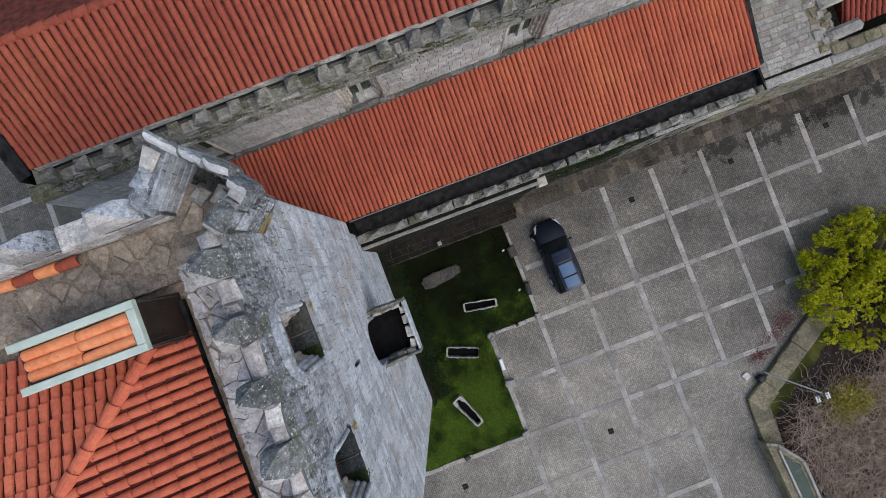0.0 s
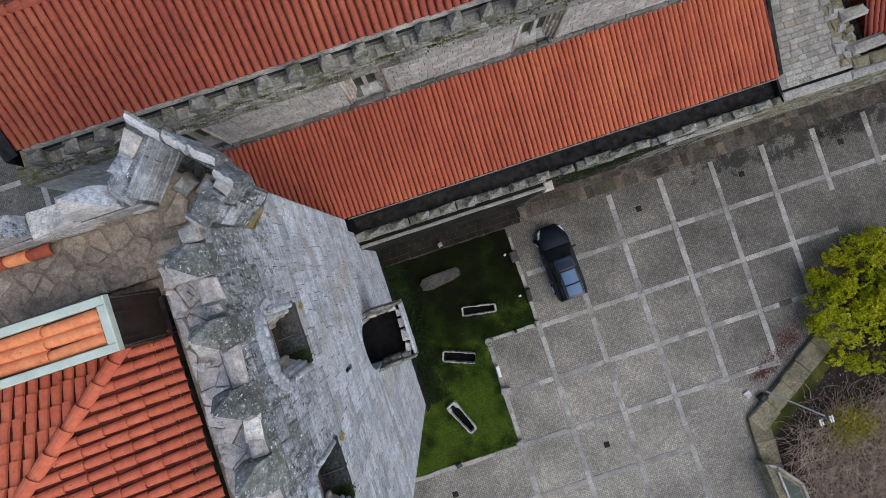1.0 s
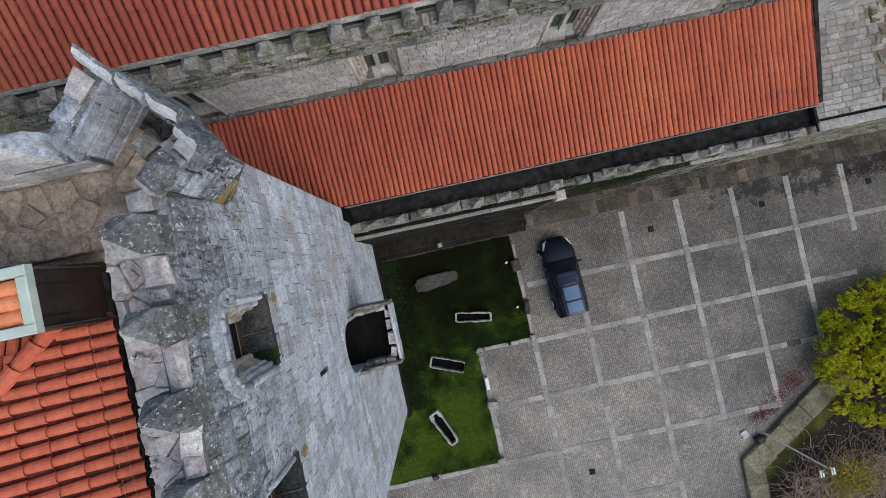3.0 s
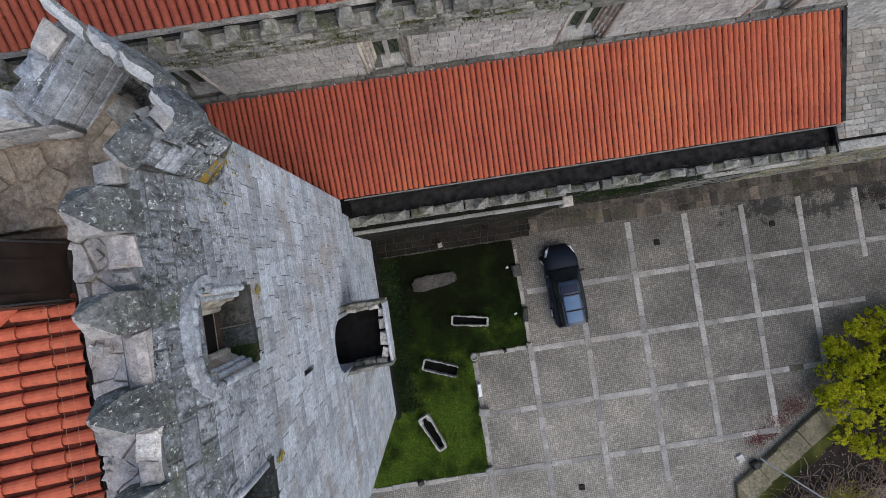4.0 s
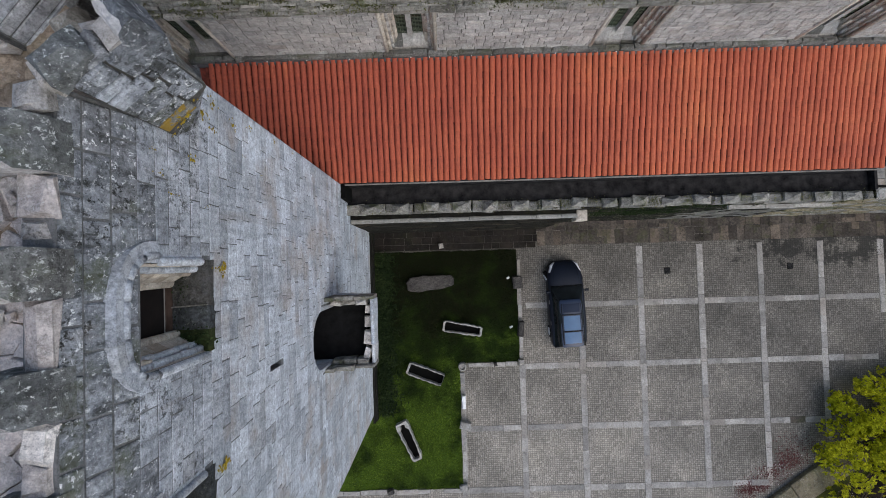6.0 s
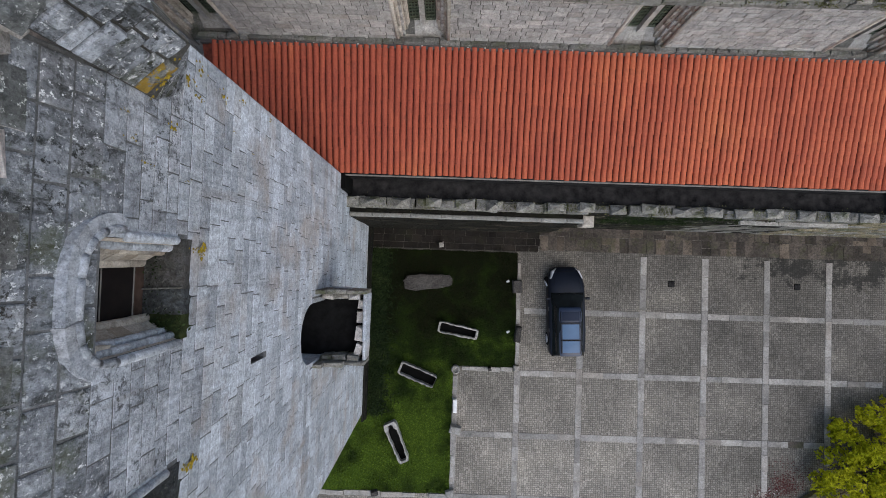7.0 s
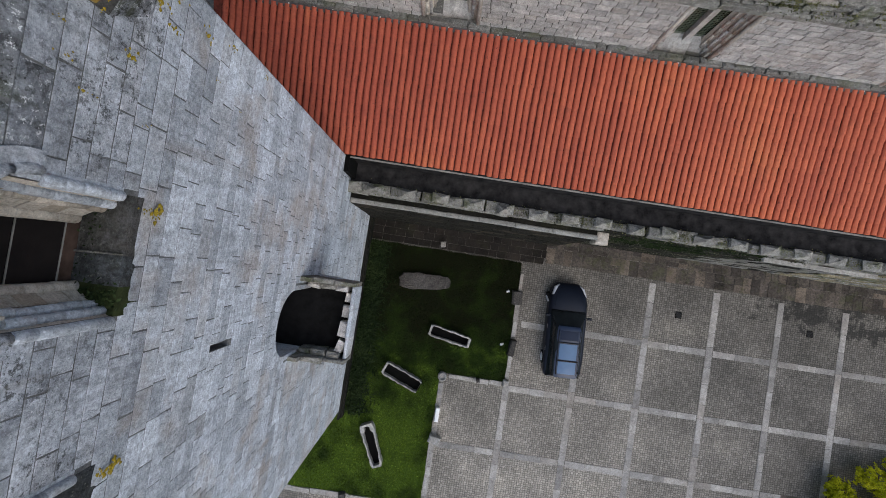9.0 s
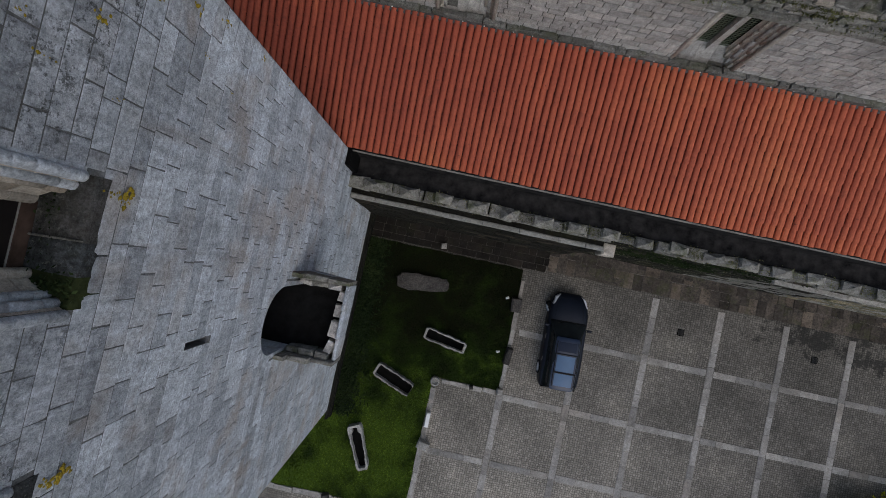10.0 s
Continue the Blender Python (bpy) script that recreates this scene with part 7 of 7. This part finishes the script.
# ---- the garden at the square's side ----
garden_wall = thing("garden_wall", "low mossy granite garden wall round the planted corner", "wall", kind="structure")
G_LINE = [((27.0, -4.7), (20.8, -8.35)), ((20.8, -8.35), (17.4, -10.38)), ((17.4, -10.38), (12.84, -13.36)), ((12.84, -13.42), (12.78, -16.1))]
GIN = [Vector((0.5, -1)), Vector((0.5, -1)), Vector((0.6, -1)), Vector((1, 0))]
for (p, q), inn, w in zip(G_LINE, GIN, (1.1, 1.1, 1.12, 1.02)):
    d = Vector(q) - Vector(p)
    n = max(1, round(d.length / 1.5))
    for k in range(n):
        b = Build()
        a0, a1 = Vector(p) + d * (k / n), Vector(p) + d * ((k + 1) / n - 0.003)
        c = (a0 + a1) / 2
        nn = Vector((-d.y, d.x)).normalized()
        nn = nn if nn.dot(inn) > 0 else -nn
        stone(b, (c.x + nn.x * w / 2, c.y + nn.y * w / 2, 0.12), ((a1 - a0).length, w * rng.uniform(0.97, 1.03), 0.3), 0.04, 0.02, math.atan2(d.y, d.x), rng)
        part("wall_slab", b, M_GARDEN, garden_wall)
b = Build()
b.add([(14.1, -14.0, 0.05), (17.4, -11.6, 0.05), (21, -9.4, 0.05), (28, -6, 0.05), (40, -6, 0.05), (40, -40, 0.05), (14.3, -40, 0.05), (13.9, -16, 0.05)], [tuple(range(7, -1, -1))])
tagged(part("garden_soil", b, M_SOIL), "dark garden soil with leaf litter behind the wall", "soil", kind="structure")

# mossy bank against the wall's inner side
b = Build()
r6 = random.Random(6)
nb = 34
for k in range(nb + 1):
    t = k / nb
    x, y = 13.36 + 9.4 * t, -14.2 + 6.14 * t
    for off, z in ((0.0, 0.24), (0.25, 0.2), (0.55, 0.12), (0.95, 0.03)):
        b.v.append((x + off * 0.52 + r6.uniform(-0.05, 0.05), y - off * 0.85 + r6.uniform(-0.06, 0.06), z + r6.uniform(-0.02, 0.03)))
b.f += [(q * 4 + k, q * 4 + 4 + k, q * 4 + 5 + k, q * 4 + 1 + k) for q in range(nb) for k in range(3)]
tagged(part("moss_bank", b, M_BANK, smooth=True), "olive-green mossy bank behind the garden wall", "moss", kind="structure")

# framed glass cover by the wall
cover = thing("glazed_cover", "sloping metal-framed cover with dull green glass beside the garden wall", "cold frame", at=(13.4, -17.6, 0))
C0 = Matrix.Translation((-13.4, 17.6, 0))
corner = [(12.6, -15.65), (13.15, -15.95), (14.1, -17.2), (14.3, -20.5), (12.9, -20.5)]
b = Build()
v = [(x, y, 0.0) for x, y in corner] + [(x, y, 0.75) for x, y in corner]
b.add(v, [(k, (k + 1) % 5, 5 + (k + 1) % 5, 5 + k) for k in range(5)] + [(5, 6, 7, 8, 9)])
o = part("base", b, M_GARDEN, cover)
o.matrix_parent_inverse = C0
b = Build()
b.add([(13.2, -16.4, 0.8), (13.95, -17.3, 0.8), (14.1, -20.4, 0.8), (13.45, -20.4, 0.8)], [(0, 3, 2, 1)])
o = part("pane", b, M_GREENGLASS, cover, "dull green glass pane")
o.matrix_parent_inverse = C0
for p, q, r in (((12.62, -15.7), (13.15, -15.95), 0.06), ((13.15, -15.98), (14.1, -17.2), 0.07), ((14.1, -17.2), (14.28, -20.5), 0.07), ((12.62, -15.7), (12.95, -20.5), 0.09), ((13.1, -16.2), (13.4, -20.5), 0.05)):
    b = Build()
    oriented_wall(b, Vector(p), Vector(q), r * 2, 0.7, 0.86, Vector((1, -0.2)))
    o = part("frame_bar", b, M_TERR if r < 0.08 else M_GARDEN, cover)
    o.matrix_parent_inverse = C0

# lamp post with two heads
LX, LY = 14.25, -12.24
lamp = thing("lamp_post", "slim pale lamp post with a pair of slatted heads", "street lamp", at=(LX, LY, 0.2))
b = Build()
tube(b, [(0, 0, 0), (0, 0, 1.5), (0, 0, 4.0)], [0.05, 0.04, 0.035], 8)
part("pole", b, M_WHITE, lamp)
b = Build()
tube(b, [(-0.17, -0.28, 3.92), (0, 0, 4.0), (0.33, -0.27, 3.92)], 0.02, 6)
part("arm", b, M_METAL, lamp)
for x, y in ((-0.17, -0.3), (0.33, -0.29)):
    b = Build()
    box(b, x - 0.08, x - 0.025, y - 0.15, y + 0.15, 3.88, 3.92)
    box(b, x + 0.025, x + 0.08, y - 0.15, y + 0.15, 3.88, 3.92)
    box(b, x - 0.08, x + 0.08, y - 0.02, y + 0.02, 3.85, 3.88)
    part("head", b, M_WHITE, lamp)
lump("junction_box", 13.3, -12.16, (0.36, 0.36, 0.1), 20, "pale square box cover on the setts", "box", M_PALE, 21)
lump("junction_box", 13.95, -12.52, (0.4, 0.35, 0.35), 20, "small dark box at the wall's foot", "box", M_IRON, 22)

# the tree: trunk, limbs and a crown of many small leaves
rng = random.Random(77)
tree = thing("tree", "broad low tree with bright yellow-green spring leaves", "tree", at=(21.0, -9.0, 0.1))
R0 = Matrix.Translation((-21.0, 9.0, -0.1))
b = Build()
tube(b, [(21.0, -9.0, 0.04), (21.08, -8.92, 0.35), (21.0, -8.75, 0.65)], [0.22, 0.17, 0.14], 9)
lobes = []
for k in range(150):
    a, rr = rng.uniform(0, 6.28), math.sqrt(rng.random())
    x, y = 21.8 + 4.7 * rr * math.cos(a), -9.4 + 3.6 * rr * math.sin(a)
    lobes.append((x, y, 0.55 + 0.95 * (1 - rr ** 2) + rng.uniform(-0.25, 0.4), rng.uniform(0.32, 0.68)))
for x, y, z, r in lobes:
    tube(b, [(21.0, -8.75, 0.6), (21 + (x - 21) * 0.5, -8.75 + (y + 8.75) * 0.5, 0.4 + z * 0.45), (x, y, z)], [0.09, 0.05, 0.015], 5, False)
o = part("trunk", b, M_BARK, tree)
o.matrix_parent_inverse = R0
b = Build()
for x, y, z, r in lobes:
    for _ in range(int(120 * r)):
        d = Vector((rng.gauss(0, 1), rng.gauss(0, 1), rng.gauss(0.5, 0.7))).normalized()
        p = Vector((x, y, z)) + Vector((d.x, d.y, d.z * 0.75)) * (r * rng.uniform(0.6, 1.1))
        if noise.noise(p * 1.5) < -0.3:
            continue
        axis = (d + Vector((rng.gauss(0, 0.3), rng.gauss(0, 0.3), 0.7))).normalized()
        side = axis.cross(Vector((rng.gauss(0, 1), rng.gauss(0, 1), rng.gauss(0, 1)))).normalized()
        up2 = axis.cross(side)
        m = rng.randrange(5, 9)
        for q in range(m):
            t = 6.283 * q / m + rng.uniform(-0.3, 0.3)
            out_dir = (side * math.cos(t) + up2 * math.sin(t) + axis * rng.uniform(0.1, 0.7)).normalized()
            wide = axis.cross(out_dir).normalized()
            l = rng.uniform(0.09, 0.17)
            b.add([p, p + out_dir * l * 0.5 + wide * l * 0.26, p + out_dir * l - axis * l * 0.15, p + out_dir * l * 0.5 - wide * l * 0.26], [(0, 1, 2, 3)])
o = part("crown", b, M_LEAF, tree, "yellow-green leaves")
o.matrix_parent_inverse = R0

bush = thing("bush", "small yellow-green leafy bush among bare shrubs", "bush", at=(17.6, -15.0, 0.05))
b = Build()
for k in range(10):
    tube(b, [(17.6, -15.0, 0.05), (17.6 + rng.uniform(-0.7, 0.7), -15.0 + rng.uniform(-0.6, 0.6), 0.8 + rng.uniform(0, 0.4))], [0.03, 0.01], 4, False)
o = part("stems", b, M_BARK, bush)
o.matrix_parent_inverse = Matrix.Translation((-17.6, 15.0, -0.05))
b = Build()
scatter_quads(b, [(17.6 + rng.gauss(0, 0.6), -15.0 + rng.gauss(0, 0.45), 0.9 + rng.gauss(0, 0.2)) for _ in range(3600)], 0.11, rng, 1.0)
o = part("leaves", b, M_BUSH, bush)
o.matrix_parent_inverse = Matrix.Translation((-17.6, 15.0, -0.05))

# tangle of bare shrubs
shrubs = thing("bare_shrubs", "tangle of bare brown climbing stems filling the garden corner", "shrubs", kind="stuff")
b = Build()
for k in range(6500):
    x, y = rng.uniform(14.5, 24.5), rng.uniform(-22.5, -13.0)
    if y > -14.9 + (x - 15) * 0.2 and rng.random() < 0.9:
        continue
    a = rng.uniform(0, 6.28)
    z = rng.uniform(0.25, 1.1)
    p = Vector((x, y, z))
    pts = [p]
    l = rng.uniform(0.25, 0.5)
    for _ in range(4):
        a += rng.uniform(-0.8, 0.8)
        p = p + Vector((math.cos(a) * l, math.sin(a) * l, rng.uniform(-0.15, 0.15)))
        pts.append(p.copy())
    tube(b, pts, [0.012, 0.011, 0.009, 0.007, 0.004], 3, False)
part("stems", b, M_TWIG, shrubs)
petals = thing("fallen_petals", "pale fallen petals and red leaf litter on the soil and setts", "petals", kind="stuff")
b = Build()
sp = [(rng.uniform(15.2, 24), rng.uniform(-14.5, -11.2), 0.09) for _ in range(420)]
sp += [(15.9 + rng.gauss(0, 1.1), -10.8 + rng.gauss(0, 0.6), 0.012) for _ in range(70)]
scatter_quads(b, [p for p in sp if p[2] > 0.05 or p[1] > -13.25 + (p[0] - 12.84) * 0.654 + 0.1], 0.05, rng, 6)
part("petals", b, M_PETAL, petals)
b = Build()
sp = []
for cx, cy, rad, count in ((16.45, -10.0, 0.4, 420), (15.6, -10.6, 0.4, 260), (14.8, -11.15, 0.32, 380), (14.3, -11.4, 0.28, 260), (16.9, -9.4, 0.6, 200)):
    sp += [(cx + rng.gauss(0, rad), cy + rng.gauss(0, rad * 0.6), 0.014) for _ in range(count)]
scatter_quads(b, [p for p in sp if p[1] > -13.25 + (p[0] - 12.84) * 0.654 + 0.1], 0.075, rng, 8)
part("litter", b, M_LITTER, petals)
b = Build()
scatter_quads(b, [(22.4 + rng.gauss(0, 0.5), 0.1 + rng.gauss(0, 0.25), 0.014) for _ in range(500)] + [(23.9 + rng.gauss(0, 0.3), 0.5 + rng.gauss(0, 0.2), 0.014) for _ in range(250)], 0.075, rng, 8)
part("dark_litter", b, M_SOIL, petals)

# moss tufts on the aisle's coping and at the wall's foot
tufts = thing("moss_tufts", "black-green moss and weeds along the aisle wall", "moss", kind="stuff")
b = Build()
for k in range(110):
    x, r = rng.uniform(-2.8, 16), rng.uniform(0.08, 0.26)
    scatter_quads(b, [(x + rng.gauss(0, r), 2.02 + rng.gauss(0, 0.1), 6.55 + rng.gauss(0, 0.02)) for _ in range(34)], 0.05, rng, 1.0)
part("moss", b, M_TUFT, tufts, "grey-green moss")
b = Build()
for k in range(80):
    x, z, r = 8.0 + rng.gauss(0, 1.4), rng.uniform(3.5, 6.3), rng.uniform(0.08, 0.26)
    scatter_quads(b, [(x + rng.gauss(0, r), 1.86 + rng.gauss(0, 0.02), z + rng.gauss(0, r)) for _ in range(50)], 0.06, rng, 1.0)
part("moss", b, M_BED, tufts)

# ---- the many pieces of walls and roofs ----
rng = random.Random(91)
st, o_, al, up_, out_, par = TOWER_STONES
lay(st, o_, al, up_, out_, par, "ashlar_block", M_TOWER, rng, 0.009, 0.009, lambda s: -s[2] + 0.35 * abs(s[0] - 0.5), 300, tower_mats, flare)
bu = Vector((-0.21, 0, PTOP - 18.3)).normalized()
bo = Vector((bu.z, 0, -bu.x))
lay([(a, c, (d - 18.33) * 1.03, (e - 18.33) * 1.03) for a, c, d, e in batter], (-3.228, 0, 18.32), (0, 1, 0), bu, bo, east_parapet, "parapet_stone", M_SPECKLE, rng, 0.02, 0.02)
lay(INNER_STONES, (0, PN0, 0), (1, 0, 0), (0, 0, 1), (0, -1, 0), tower_inner, "parapet_stone", M_PALE, rng, 0.035, 0.022)
lay(NAVE_STONES[0], (0, NY + 0.03, 0), (1, 0, 0), (0, 0, 1), (0, -1, 0), nave_wall, "ashlar_block", M_NAVE, rng, 0.02, 0.015, lambda s: abs(s[0] - 4), 300)
lay(NAVE_STONES[1], (0, NY + 0.03, 0), (1, 0, 0), (0, 0, 1), (0, -1, 0), nave_wall, "ashlar_block", M_NAVE, rng, 0.03, 0.013, limit=0)


def aisle_mats(s):
    if s is None:
        return (M_BLACKWALL, M_DARKWALL, M_FOOT)
    if s[0] > 10.3 + 0.5 * noise.noise((s[0], s[2] * 2, 0)):
        return M_FOOT if rng.random() < 0.7 else M_DARKWALL
    return M_BLACKWALL if rng.random() < 0.6 else M_DARKWALL


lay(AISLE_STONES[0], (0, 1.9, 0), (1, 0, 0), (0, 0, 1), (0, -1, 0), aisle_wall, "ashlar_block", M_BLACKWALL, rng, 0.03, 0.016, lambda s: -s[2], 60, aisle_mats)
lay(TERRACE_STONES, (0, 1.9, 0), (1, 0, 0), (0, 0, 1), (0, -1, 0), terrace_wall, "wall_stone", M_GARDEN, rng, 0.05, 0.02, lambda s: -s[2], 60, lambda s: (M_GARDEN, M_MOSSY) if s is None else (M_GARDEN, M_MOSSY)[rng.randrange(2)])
lay(AISLE_STONES[1], (0, 1.6, 0), (1, 0, 0), (0, 0, 1), (0, -1, 0), low_wall, "ashlar_block", M_DARKWALL, rng, 0.03, 0.014, lambda s: -s[2], 60)
lay(AISLE_STONES[2], (0, 1.9, 0), (1, 0, 0), (0, 0, 1), (0, -1, 0), aisle_wall, "ashlar_block", M_MOSSY, rng, 0.03, 0.014)
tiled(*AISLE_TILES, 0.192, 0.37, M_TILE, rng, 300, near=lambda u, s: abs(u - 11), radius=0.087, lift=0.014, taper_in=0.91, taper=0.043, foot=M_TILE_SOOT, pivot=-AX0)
tiled(*NAVE_TILES, 0.235, 0.37, M_TILE_OLD, rng, 300, near=lambda u, s: abs(u - 7) + s, radius=0.1, lift=0.02, taper_in=0.88)
